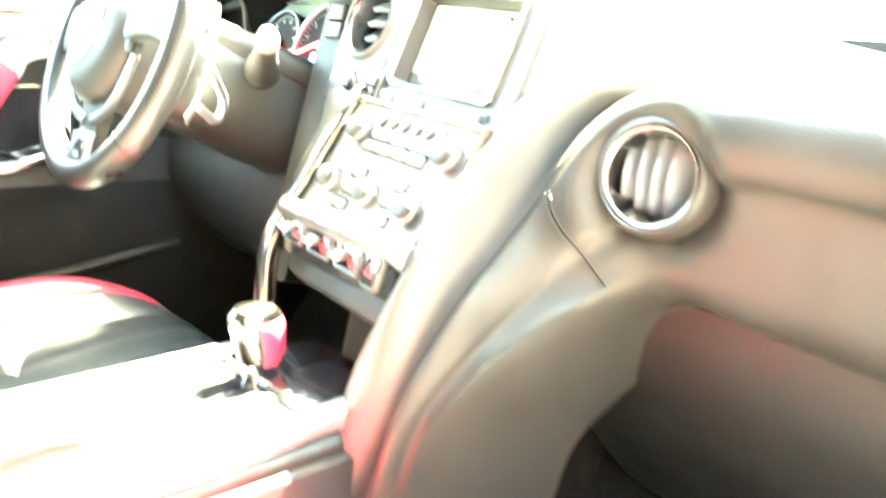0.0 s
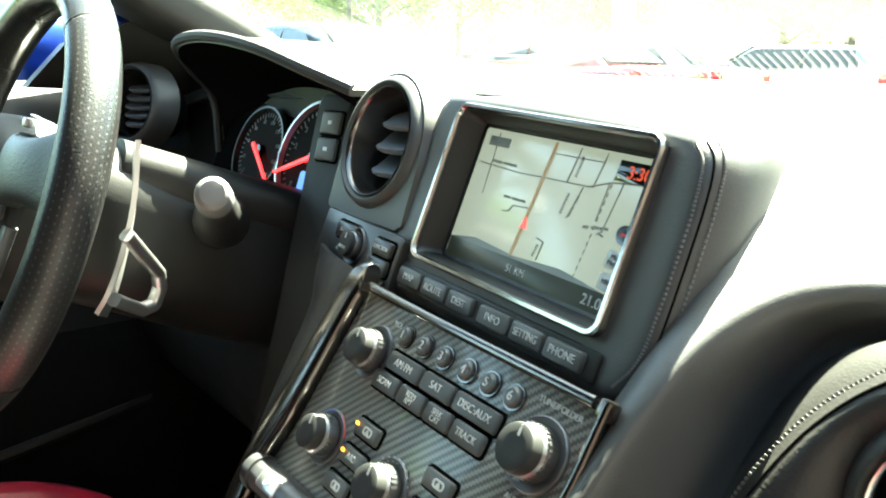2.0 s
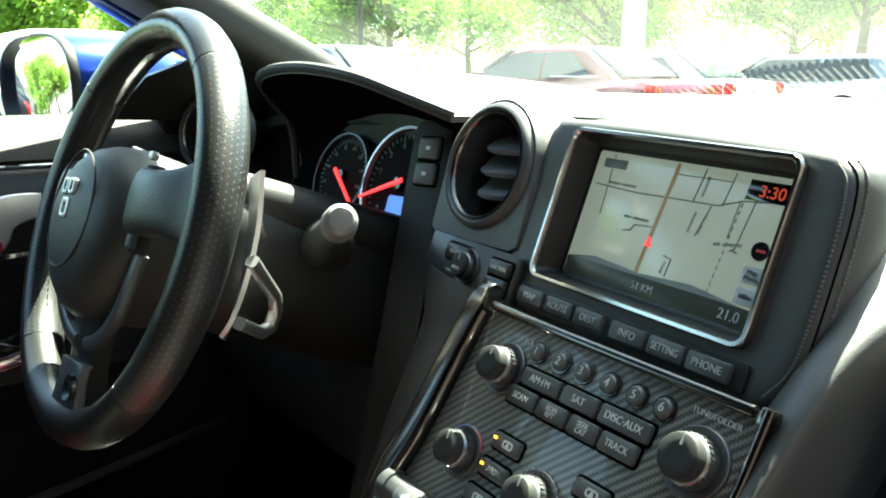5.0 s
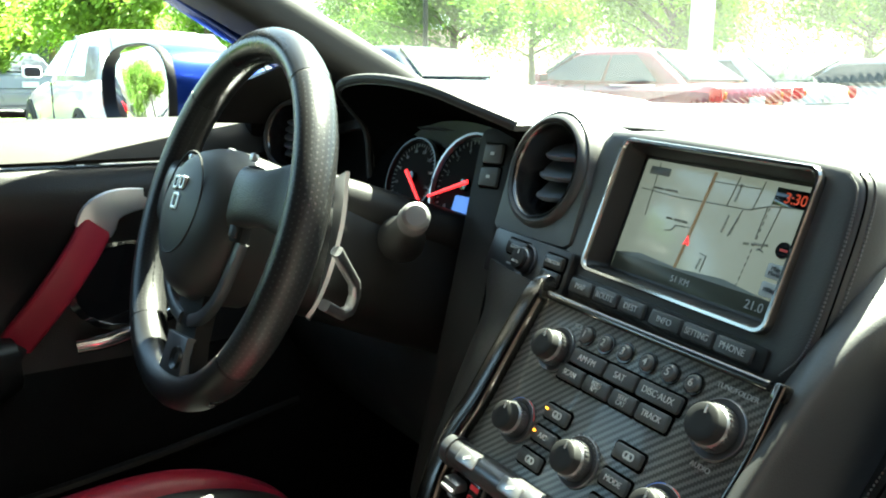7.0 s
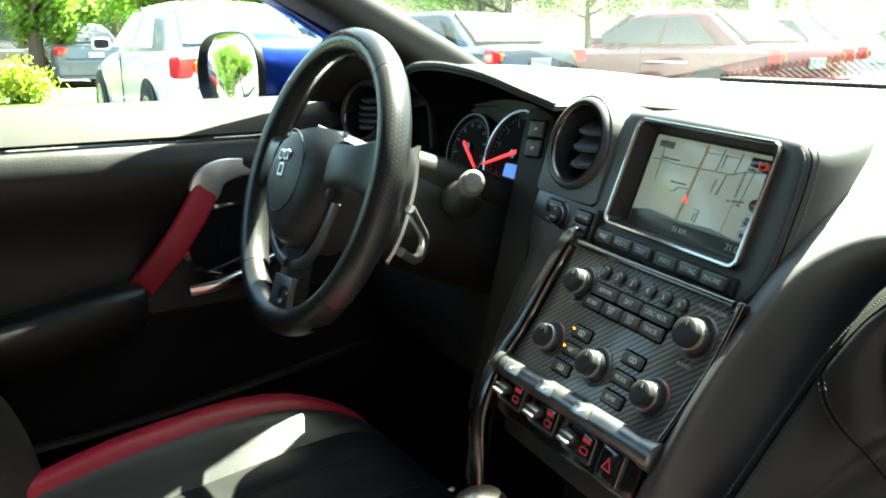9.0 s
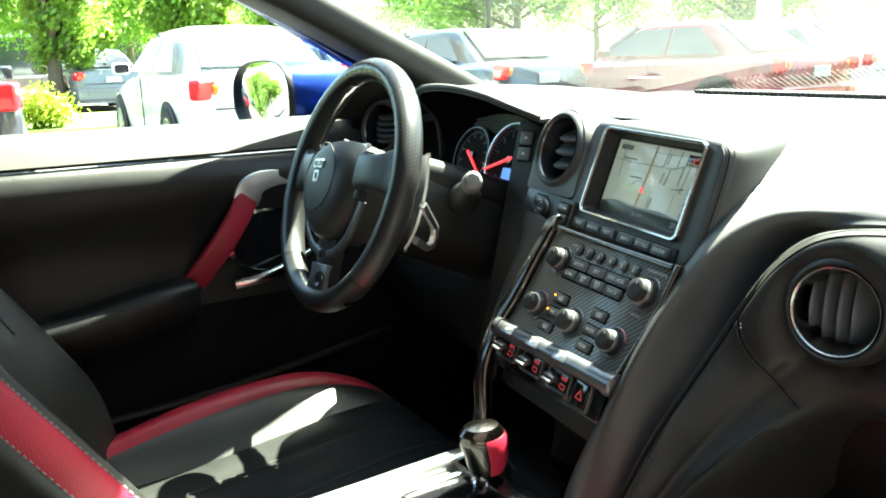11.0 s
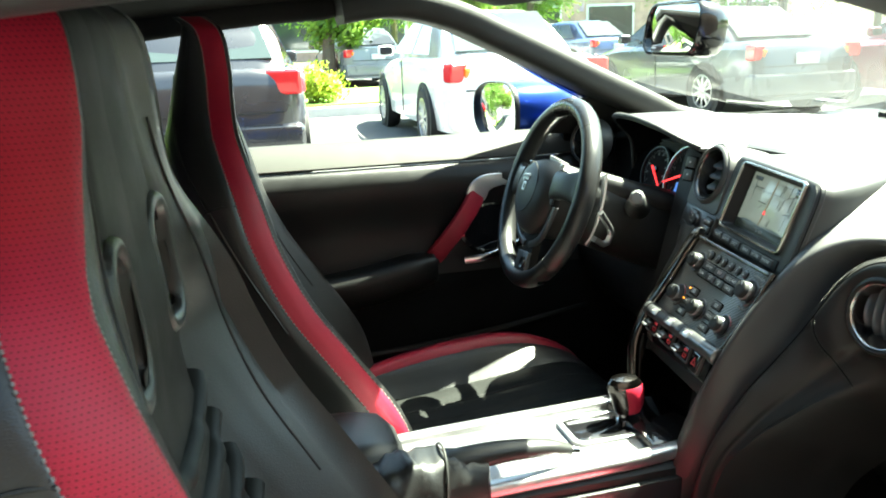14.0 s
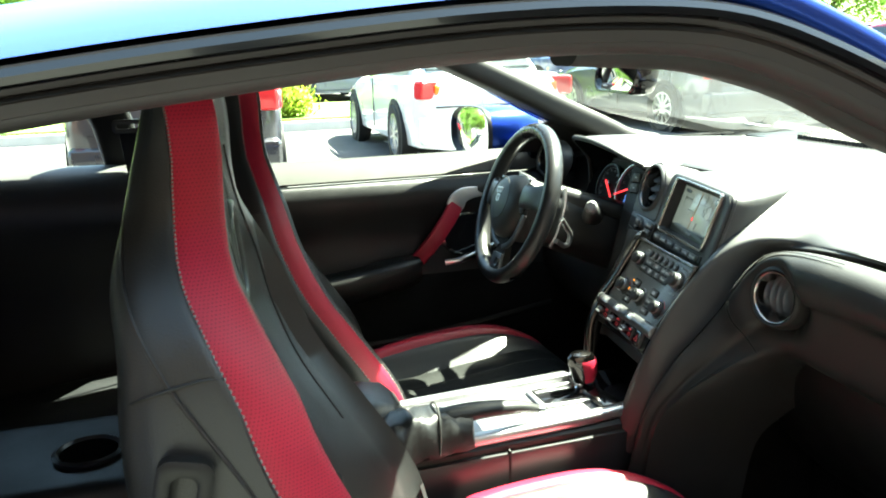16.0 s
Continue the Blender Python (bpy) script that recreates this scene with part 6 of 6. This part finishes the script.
def build_ground():
    g = thing("ground", (0, 0, GROUND), "grey asphalt parking lot", "ground", kind="structure")
    bm = bmesh.new()
    bmesh.ops.create_grid(bm, x_segments=2, y_segments=2, size=900, matrix=shift(0, 0, GROUND))
    part("asphalt", bm, ASPHALT, g)
    for k in range(8):
        part("bay_line", block((5.0, 0.10, 0.006), shift(-7.6, -3.2 + 2.75 * k, GROUND + 0.003), 0), CONCRETE, g)
    isle = thing("planting_island", (-13.5, 1.5, GROUND), "kerbed lawn island in the parking lot", "lawn", kind="structure")
    part("kerb", plate(rounded(4.4, 26, 1.2, 6), 0, 0.15, shift(-14.5, 3.0, GROUND), 0.02), CONCRETE, isle)
    part("lawn", plate(rounded(4.1, 25.7, 1.1, 6), 0.12, 0.19, shift(-14.5, 3.0, GROUND), 0.03), GRASS, isle)
    part("verge", plate(rounded(14, 60, 2, 6), 0, 0.14, shift(-34, 12, GROUND), 0.05), GRASS, isle)
    part("verge", plate(rounded(60, 12, 2, 6), 0, 0.14, shift(4, 26, GROUND), 0.05), GRASS, isle)


def paint(name, color, metal=0.0):
    return material(name, color, 0.28, metal, vary=0.05, coat=0.8, vary_size=0.5)


TYRE = material("tyre_rubber", (0.02, 0.02, 0.02), 0.85, grain=0.3, grain_size=0.01, vary=0.1)
CAR_GLASS = material("tinted_glass", (0.03, 0.04, 0.04), 0.06, vary=0.0, spec=0.8)
TAIL = material("red_tail_lamp", (0.55, 0.012, 0.02), 0.15, vary=0.0, coat=0.6)
TAIL_AMBER = material("amber_tail_lamp", (0.75, 0.20, 0.02), 0.15, vary=0.0, coat=0.6)
ALLOY = material("alloy_wheel", (0.55, 0.55, 0.56), 0.3, 0.9, vary=0.1)
PLATE = material("plate_face", (0.6, 0.62, 0.62), 0.5, vary=0.0)


def sedan(name, label, coat, at, hatch=False):
    """A parked car, nose towards y: lower body, cabin, glass, lamps, bumpers and wheels."""
    car = thing(name, (0, 0, 0), label, "car", "parked cars")
    rear_top = 0.98 if not hatch else 1.02
    st = [(-2.25, 0.66, 0.86, 0.34), (-2.18, 0.78, rear_top - 0.03, 0.26), (-1.95, 0.85, rear_top, 0.22), (-1.5, 0.875, rear_top, 0.20), (-0.8, 0.885, 0.97, 0.19), (0.2, 0.885, 0.95, 0.19), (1.0, 0.88, 0.93, 0.19), (1.6, 0.865, 0.86, 0.20), (2.05, 0.80, 0.74, 0.22), (2.22, 0.68, 0.62, 0.26)]
    loops = []
    for y, w, top in spline([(y, w, top) for y, w, top, low in st], 40):
        low = 0.22
        half = [(0, top), (0.55 * w, top - 0.005), (0.86 * w, top - 0.03), (0.97 * w, top - 0.11), (1.0 * w, top * 0.72), (0.985 * w, top * 0.5), (0.95 * w, low + 0.02), (0.80 * w, low)]
        loops.append([Vector((x, y, z)) for x, z in half] + [Vector((-x, y, z)) for x, z in reversed(half[1:])])
    part("body", rings(loops), coat, car)
    roof_r, roof_f = (-0.95, 0.30) if not hatch else (-1.75, 0.35)
    tail = -1.72 if not hatch else -2.16
    gl = [(tail, 0.70, rear_top - 0.03), ((tail + roof_r) / 2, 0.66, 1.20 if not hatch else 1.27), (roof_r, 0.575, 1.405), ((roof_r + roof_f) / 2, 0.58, 1.435), (roof_f, 0.575, 1.40), (0.75, 0.65, 1.17), (1.18, 0.71, 0.93)]
    loops = []
    for y, w, top in spline(gl, 34):
        half = [(0, top + 0.01), (0.7 * w, top), (0.93 * w, top - 0.03), (w, top - 0.07), (min(0.80, w + 0.22 * max(0, top - 0.95)), 0.90)]
        loops.append([Vector((x, y, z)) for x, z in half] + [Vector((-x, y, z)) for x, z in reversed(half[1:])])
    part("cabin", rings(loops), coat, car)
    # windows, a little proud of the cabin
    for s in (1, -1):
        y0, y1 = tail + 0.42, 0.95
        bot = [(y0, 0.99), (y1, 0.955)]
        up = [(roof_r + 0.12, 1.345), (roof_f - 0.02, 1.345)]
        for a, b in ((0.0, 0.40), (0.43, 0.98)):
            lo = [Vector((s * 0.792, bot[0][0] + (bot[1][0] - bot[0][0]) * t, 0.985)) for t in (a, b)]
            hi = [Vector((s * 0.640, up[0][0] + (up[1][0] - up[0][0]) * t, 1.335)) for t in (a, b)]
            part("side_window", rings([[lo[0], lo[1], hi[1], hi[0]], [p + Vector((s * 0.006, 0, 0.004)) for p in (lo[0], lo[1], hi[1], hi[0])]]), CAR_GLASS, car)
        mirror = part("door_mirror", block((0.20, 0.11, 0.13), shift(s * 0.93, 0.72, 1.02), 0.045, 4), coat, car)
        part("mirror_glass", plate(rounded(0.16, 0.10, 0.03, 4), 0.0, 0.004, shift(s * 0.93, 0.664, 1.02) @ pose(0, 0, 0, 90), 0.001), SATIN, mirror)
        part("door_handle", block((0.02, 0.18, 0.03), shift(s * 0.885, -0.35, 0.84), 0.01), coat, car)
        part("door_gap", block((0.012, 0.010, 0.60), shift(s * 0.884, -0.12, 0.62), 0), DARK, car)
        lamp = part("tail_lamp", block((0.50 if not hatch else 0.56, 0.15, 0.19), shift(s * (0.60 if not hatch else 0.56), -2.13, 0.83 if not hatch else 0.88) @ pose(0, 0, 0, 0, 0, s * -22), 0.04, 3), TAIL, car, "red tail lamp")
        if not hatch:
            part("turn_lamp", block((0.12, 0.05, 0.10), shift(s * 0.60, -2.215, 0.82) @ pose(0, 0, 0, 0, 0, s * -15), 0.02), TAIL_AMBER, lamp)
        part("reflector", block((0.20, 0.04, 0.045), shift(s * 0.60, -2.225, 0.42), 0.01), TAIL, car)
        part("head_lamp", block((0.36, 0.25, 0.14), shift(s * 0.62, 2.05, 0.66), 0.05, 3), LENS, car)
    rw = [Vector((-0.60, tail + 0.07, rear_top + 0.02)), Vector((0.60, tail + 0.07, rear_top + 0.02)), Vector((0.50, roof_r - 0.06, 1.385)), Vector((-0.50, roof_r - 0.06, 1.385))]
    part("rear_window", rings([rw, [p + Vector((0, -0.03, 0.025)) for p in rw]]), CAR_GLASS, car)
    fw = [Vector((-0.66, 1.10, 0.975)), Vector((0.66, 1.10, 0.975)), Vector((0.52, 0.40, 1.385)), Vector((-0.52, 0.40, 1.385))]
    part("front_window", rings([fw, [p + Vector((0, 0.03, 0.025)) for p in fw]]), CAR_GLASS, car)
    part("rear_bumper", block((1.62, 0.20, 0.30), shift(0, -2.18, 0.42), 0.07, 3), coat, car)
    part("front_bumper", block((1.60, 0.22, 0.32), shift(0, 2.14, 0.40), 0.08, 3), coat, car)
    part("number_plate", block((0.34, 0.02, 0.13), shift(0, -2.275, 0.74), 0.004), PLATE, car)
    part("boot_gap", block((1.30, 0.015, 0.012), shift(0, -2.265, 0.655), 0), DARK, car)
    for sx in (1, -1):
        for y in (-1.33, 1.37):
            hub = shift(sx * 0.80, y, 0.325) @ pose(0, 0, 0, 0, 90 * sx, 0)
            part("arch", lathe([(0.385, -0.02), (0.385, 0.088), (0.33, 0.090), (0.33, 0.02)], hub, 32, (False, False)), DARK, car)
            w = part("wheel", lathe([(0.21, -0.10), (0.30, -0.105), (0.325, -0.085), (0.325, 0.085), (0.30, 0.105), (0.225, 0.10), (0.215, 0.06)], hub, 32, (True, False)), TYRE, car)
            spokes = [block((0.18, 0.035, 0.02), hub @ pose(0, 0, 0, 0, 0, 36 * k) @ shift(0.115, 0, 0.088), 0.006) for k in range(10)]
            part("rim", join(lathe([(0.225, 0.06), (0.225, 0.098), (0.205, 0.10), (0.20, 0.06)], hub, 32, (False, False)), lathe([(0.05, 0.07), (0.05, 0.10), (0.001, 0.105)], hub, 16), *spokes), ALLOY, w, "silver alloy rim")
    car.matrix_basis = at
    return car


LEAF_A = material("maple_leaves", (0.12, 0.21, 0.035), 0.6, vary=0.35, vary_size=0.4)
LEAF_B = material("pale_leaves", (0.16, 0.26, 0.035), 0.6, vary=0.35, vary_size=0.3)
LEAF_C = material("golden_leaves", (0.24, 0.31, 0.03), 0.6, vary=0.35, vary_size=0.2)
for m in (LEAF_A, LEAF_B, LEAF_C):
    n, l = m.node_tree.nodes, m.node_tree.links
    thin, both = n.new("ShaderNodeBsdfTranslucent"), n.new("ShaderNodeMixShader")
    l.new(n["Principled BSDF"].inputs["Base Color"].links[0].from_socket, thin.inputs["Color"])
    both.inputs[0].default_value = 0.45
    l.new(n["Principled BSDF"].outputs[0], both.inputs[1])
    l.new(thin.outputs[0], both.inputs[2])
    l.new(both.outputs[0], n["Material Output"].inputs[0])
BARK = material("bark", (0.10, 0.075, 0.055), 0.9, grain=0.8, grain_size=0.03, vary=0.3, vary_size=0.2)


def leaves(centres, count, size, rng):
    """Many small leaf blades scattered in soft clumps."""
    verts, faces = [], []
    for c, r in centres:
        for _ in range(count):
            d = Vector((rng.gauss(0, 1), rng.gauss(0, 1), rng.gauss(0, 0.8)))
            p = Vector(c) + d * r * 0.45
            n = Vector((rng.gauss(0, 1), rng.gauss(0, 1), rng.gauss(0.6, 1))).normalized()
            u = n.orthogonal().normalized()
            v = n.cross(u)
            s = size * rng.uniform(0.6, 1.4)
            k = len(verts)
            verts += [p - u * s, p - v * s * 0.45, p + u * s, p + v * s * 0.45]
            faces.append((k, k + 1, k + 2, k + 3))
    return bmesh_of(verts, faces)


def tree(label, seed, high, spread, at, leaf):
    rng = random.Random(seed)
    t = thing("tree", (0, 0, 0), label, "tree", "trees round the lot")
    trunk = spline([(0, 0, -0.1), (0.05, 0.02, high * 0.2), (-0.04, 0.06, high * 0.45), (0.06, 0.0, high * 0.75)], 12)
    part("trunk", sweep(trunk, circle(0.17, 10), up=(0, 1, 0), sizes=[1.3 - 0.09 * k for k in range(12)]), BARK, t)
    clumps = []
    for k in range(9):
        a, z = rng.uniform(0, 6.28), high * rng.uniform(0.30, 0.60)
        reach = spread * rng.uniform(0.5, 0.9)
        tip = Vector((reach * math.cos(a), reach * math.sin(a), z + high * rng.uniform(0.12, 0.30)))
        limb = spline([(0, 0, z), tuple(tip * 0.5 + Vector((0, 0, z * 0.55))), tuple(tip)], 7)
        part("limb", sweep(limb, circle(0.06, 6), up=(0.3, 0.2, 1), sizes=[1.2 - 0.16 * j for j in range(7)]), BARK, t)
        clumps += [(p + Vector((rng.gauss(0, 0.3), rng.gauss(0, 0.3), rng.gauss(0, 0.3))), spread * rng.uniform(0.25, 0.45)) for p in limb[3:]]
    clumps += [((rng.gauss(0, spread * 0.3), rng.gauss(0, spread * 0.3), high * rng.uniform(0.65, 0.98)), spread * 0.4) for _ in range(8)]
    part("crown", leaves(clumps, 420, 0.078, rng), leaf, t)
    t.matrix_basis = at
    return t


def build_outdoors():
    sedan("parked_car", "white sedan with red and amber tail lamps", paint("white_car_paint", (0.78, 0.80, 0.82)), shift(-9.07, 2.78, GROUND) @ pose(0, 0, 0, 0, 0, 88.5))
    sedan("parked_car", "dark blue hatchback with wide red tail lamps", paint("navy_car_paint", (0.020, 0.021, 0.027), 0.2), shift(-7.85, -0.40, GROUND) @ pose(0, 0, 0, 0, 0, 90), True)
    sedan("parked_car", "charcoal sedan parked in the far row", paint("charcoal_car_paint", (0.05, 0.06, 0.075), 0.3), shift(-10.6, 6.9, GROUND) @ pose(0, 0, 0, 0, 0, 93))
    sedan("parked_car", "maroon sedan parked in the far row", paint("maroon_car_paint", (0.20, 0.012, 0.03), 0.2), shift(-8.4, 9.6, GROUND) @ pose(0, 0, 0, 0, 0, 92))
    sedan("parked_car", "pearl white sedan at the end of the row", paint("pearl_car_paint", (0.70, 0.70, 0.72)), shift(-9.4, 13.1, GROUND) @ pose(0, 0, 0, 0, 0, 90))
    sedan("parked_car", "silver hatchback near the white railing", paint("silver_car_paint", (0.40, 0.42, 0.44), 0.6), shift(-8.2, 16.4, GROUND) @ pose(0, 0, 0, 0, 0, 90), True)
    for k, (x, y, c) in enumerate(((-22, -3.5, "white"), (-22.5, 0.2, "red"), (-22, 3.4, "grey"), (-22, 6.5, "white"), (-22.4, 9.8, "blue"))):
        col = {"white": (0.75, 0.76, 0.78), "red": (0.28, 0.02, 0.03), "grey": (0.18, 0.19, 0.2), "blue": (0.05, 0.08, 0.2)}[c]
        sedan("parked_car", c + " car parked beyond the lawn island", paint("distant_" + c + "_paint", col), shift(x, y, GROUND) @ pose(0, 0, 0, 0, 0, 88 + 3 * k))
    for k, (x, y, h, s, m) in enumerate(((-20.4, 2.4, 4.0, 1.0, LEAF_B), (-20.0, 5.6, 3.8, 1.0, LEAF_B), (-30, -4, 7.0, 2.2, LEAF_B), (-31, 3.5, 7.0, 2.2, LEAF_B), (-29, 11, 7.5, 2.6, LEAF_B), (-24, 18, 8, 3.0, LEAF_A), (-17, 21, 7.5, 2.8, LEAF_B), (-10, 23, 8.5, 3.2, LEAF_A), (-3, 24.5, 8, 3.0, LEAF_B), (5, 25, 8, 3.0, LEAF_A), (-34, -14, 9, 3.4, LEAF_A), (-36, 22, 9, 3.6, LEAF_A), (-30, 27, 8, 3.6, LEAF_B), (-21, 26, 7, 3.4, LEAF_A), (-14, 27, 7, 3.4, LEAF_B), (-7, 27, 7, 3.4, LEAF_A), (1, 27, 7, 3.4, LEAF_B), (9, 27, 7, 3.4, LEAF_A), (-40, 8, 8, 3.4, LEAF_B), (-40, -6, 8, 3.4, LEAF_A), (-12.5, -6.6, 4.8, 2.0, LEAF_A), (-12.0, -9.6, 5.0, 2.2, LEAF_B), (-16.5, -10.0, 6.5, 2.6, LEAF_A))):
        tree("leafy green tree in full summer foliage", 11 + k, h if k < 2 else h * 0.72, s, shift(x, y, GROUND) @ pose(0, 0, 0, 0, 0, 40 * k), m)
    rng = random.Random(5)
    for k, (x, y, r) in enumerate(((-12.9, 0.30, 0.50), (-13.0, 1.2, 0.52), (-12.9, -0.7, 0.50), (-13.1, 5.2, 0.5))):
        b = thing("shrub", (x, y, GROUND + 0.15), "low bright green rounded shrub", "shrub", "shrubs on the island")
        cl = [((x + rng.gauss(0, r * 0.4), y + rng.gauss(0, r * 0.45), GROUND + 0.25 + r * rng.uniform(0.15, 0.85)), r * 0.5) for _ in range(14)]
        part("foliage", leaves(cl, 190, 0.040, rng), LEAF_C, b)
        for j in range(5):
            part("stem", sweep([Vector((x, y, GROUND + 0.1)), Vector((x + rng.gauss(0, 0.2), y + rng.gauss(0, 0.2), GROUND + 0.7))], circle(0.012, 6), up=(1, 0, 0)), BARK, b)
    fence = thing("railing", (-6, 19, GROUND), "white painted metal railing", "railing")
    white = material("white_railing_paint", (0.75, 0.76, 0.76), 0.5, vary=0.08)
    for z in (0.25, 1.05):
        part("rail", block((9.0, 0.05, 0.05), shift(-7.5, 19, GROUND + z), 0.01), white, fence)
    for k in range(46):
        part("baluster", block((0.03, 0.03, 0.85), shift(-12 + 0.2 * k, 19, GROUND + 0.65), 0.006, 1), white, fence)
    shop = thing("shop_building", (-50, 8, GROUND), "low pale brick shop building with a white fascia", "building")
    brick = material("pale_brick", (0.48, 0.34, 0.29), 0.85, grain=0.4, grain_size=0.05, vary=0.25, vary_size=0.5)
    part("wall", block((8, 60, 4.2), shift(-52, 6, GROUND + 2.1), 0.02), brick, shop)
    part("fascia", block((8.4, 60.4, 1.1), shift(-52, 6, GROUND + 4.7), 0.03), white, shop)
    part("roof", block((8.2, 60.2, 0.2), shift(-52, 6, GROUND + 5.3), 0.02), CONCRETE, shop)
    for k in range(12):
        w = part("window", block((0.12, 3.2, 2.2), shift(-47.98, -20 + 4.8 * k, GROUND + 1.6), 0.02), white, shop)
        part("pane", block((0.06, 2.9, 1.9), shift(-47.92, -20 + 4.8 * k, GROUND + 1.6), 0), CAR_GLASS, w)
    # unseen wall, added to keep low sky light off the passenger side
    near = thing("sky_block_east", (8.5, -2, GROUND), "unseen dark brick wall added to block low sky light", "wall", kind="structure")
    sky_block_brick = material("sky_block_brick", (0.13, 0.085, 0.07), 0.9, grain=0.4, grain_size=0.05, vary=0.25, vary_size=0.4)
    part("wall", block((0.4, 30, 7.0), shift(7.5, -3, GROUND + 3.5), 0.02), sky_block_brick, near)
    part("coping", block((0.6, 30.2, 0.15), shift(7.5, -3, GROUND + 7.075), 0.02), CONCRETE, near)
    # second unseen wall, added to cut sky light from the rear
    back = thing("sky_block_south", (2, -15, GROUND), "unseen dark brick wall added to cut sky light from behind", "wall", kind="structure")
    part("wall", block((12, 0.4, 6.0), shift(1.3, -15, GROUND + 3.0), 0.02), sky_block_brick, back)
    post = thing("lot_sign", (-11.2, 14.8, GROUND), "tall white sign pillar with a blank dark board", "sign")
    part("pillar", block((0.55, 0.25, 5.2), shift(-13.2, 17.6, GROUND + 2.6), 0.03), white, post)
    part("board", block((1.3, 0.12, 0.6), shift(-13.0, 17.4, GROUND + 3.7), 0.03), SATIN, post)
    lamp = thing("lamp_post", (-16.3, 11.5, GROUND), "slim dark parking-lot lamp post", "lamp post")
    part("pole", sweep([Vector((-16.3, 11.5, GROUND)), Vector((-16.3, 11.5, 7.0))], circle(0.06, 10), up=(1, 0, 0)), SATIN, lamp)
    part("head", block((0.7, 0.3, 0.12), shift(-16.1, 11.5, 7.0), 0.03), SATIN, lamp)


def build_open_door():
    """The passenger door, swung open beyond the front of its frame."""
    door = thing("door_2", (0.78, 0.72, 0.2), "blue passenger door standing wide open", "door", kind="structure")
    hinge = Matrix.Translation((0.80, 0.74, 0)) @ pose(0, 0, 0, 0, 0, -20)
    part("skin", block((1.15, 0.035, 0.62), hinge @ shift(0.58, 0.05, 0.56), 0.015), BLUE, door)
    part("lining", block((1.10, 0.06, 0.60), hinge @ shift(0.57, -0.01, 0.55), 0.025), LEATHER, door)
    part("armrest", block((0.60, 0.07, 0.06), hinge @ shift(0.62, -0.06, 0.60), 0.02), LEATHER, door)


build_shell()
build_open_door()
build_nose()
build_running_gear()
build_door()
build_dash()
build_screen()
build_radio()
vent("centre_vent", CENTRE_VENT, 0.0405, 3, "x", "round dash vent with three scooped horizontal blades", 0.020)
vent("passenger_vent", facing((0.2525, 0.5445, 0.784), -8, 6), 0.0395, 4, "y", "round passenger vent with curved upright blades", -0.016, True, 0.16)
vent("driver_vent", facing((-0.668, 0.578, 0.889), -18, 12), 0.0400, 5, "x", "round driver vent with horizontal blades", 0.010)
build_cluster()
build_wheel()
build_console()
build_seat("car_seat", "black and red leather sports seat with side bolsters", Matrix.Translation((-0.37, 0.13, 0)))
build_seat("car_seat", "black and red leather sports seat with harness openings", Matrix.Translation((0.373, 0.045, 0)) @ pose(0, 0, 0, 0, 0, -4), True, 0.016, -0.026)
build_rear()
build_mirror()
build_ground()
build_outdoors()
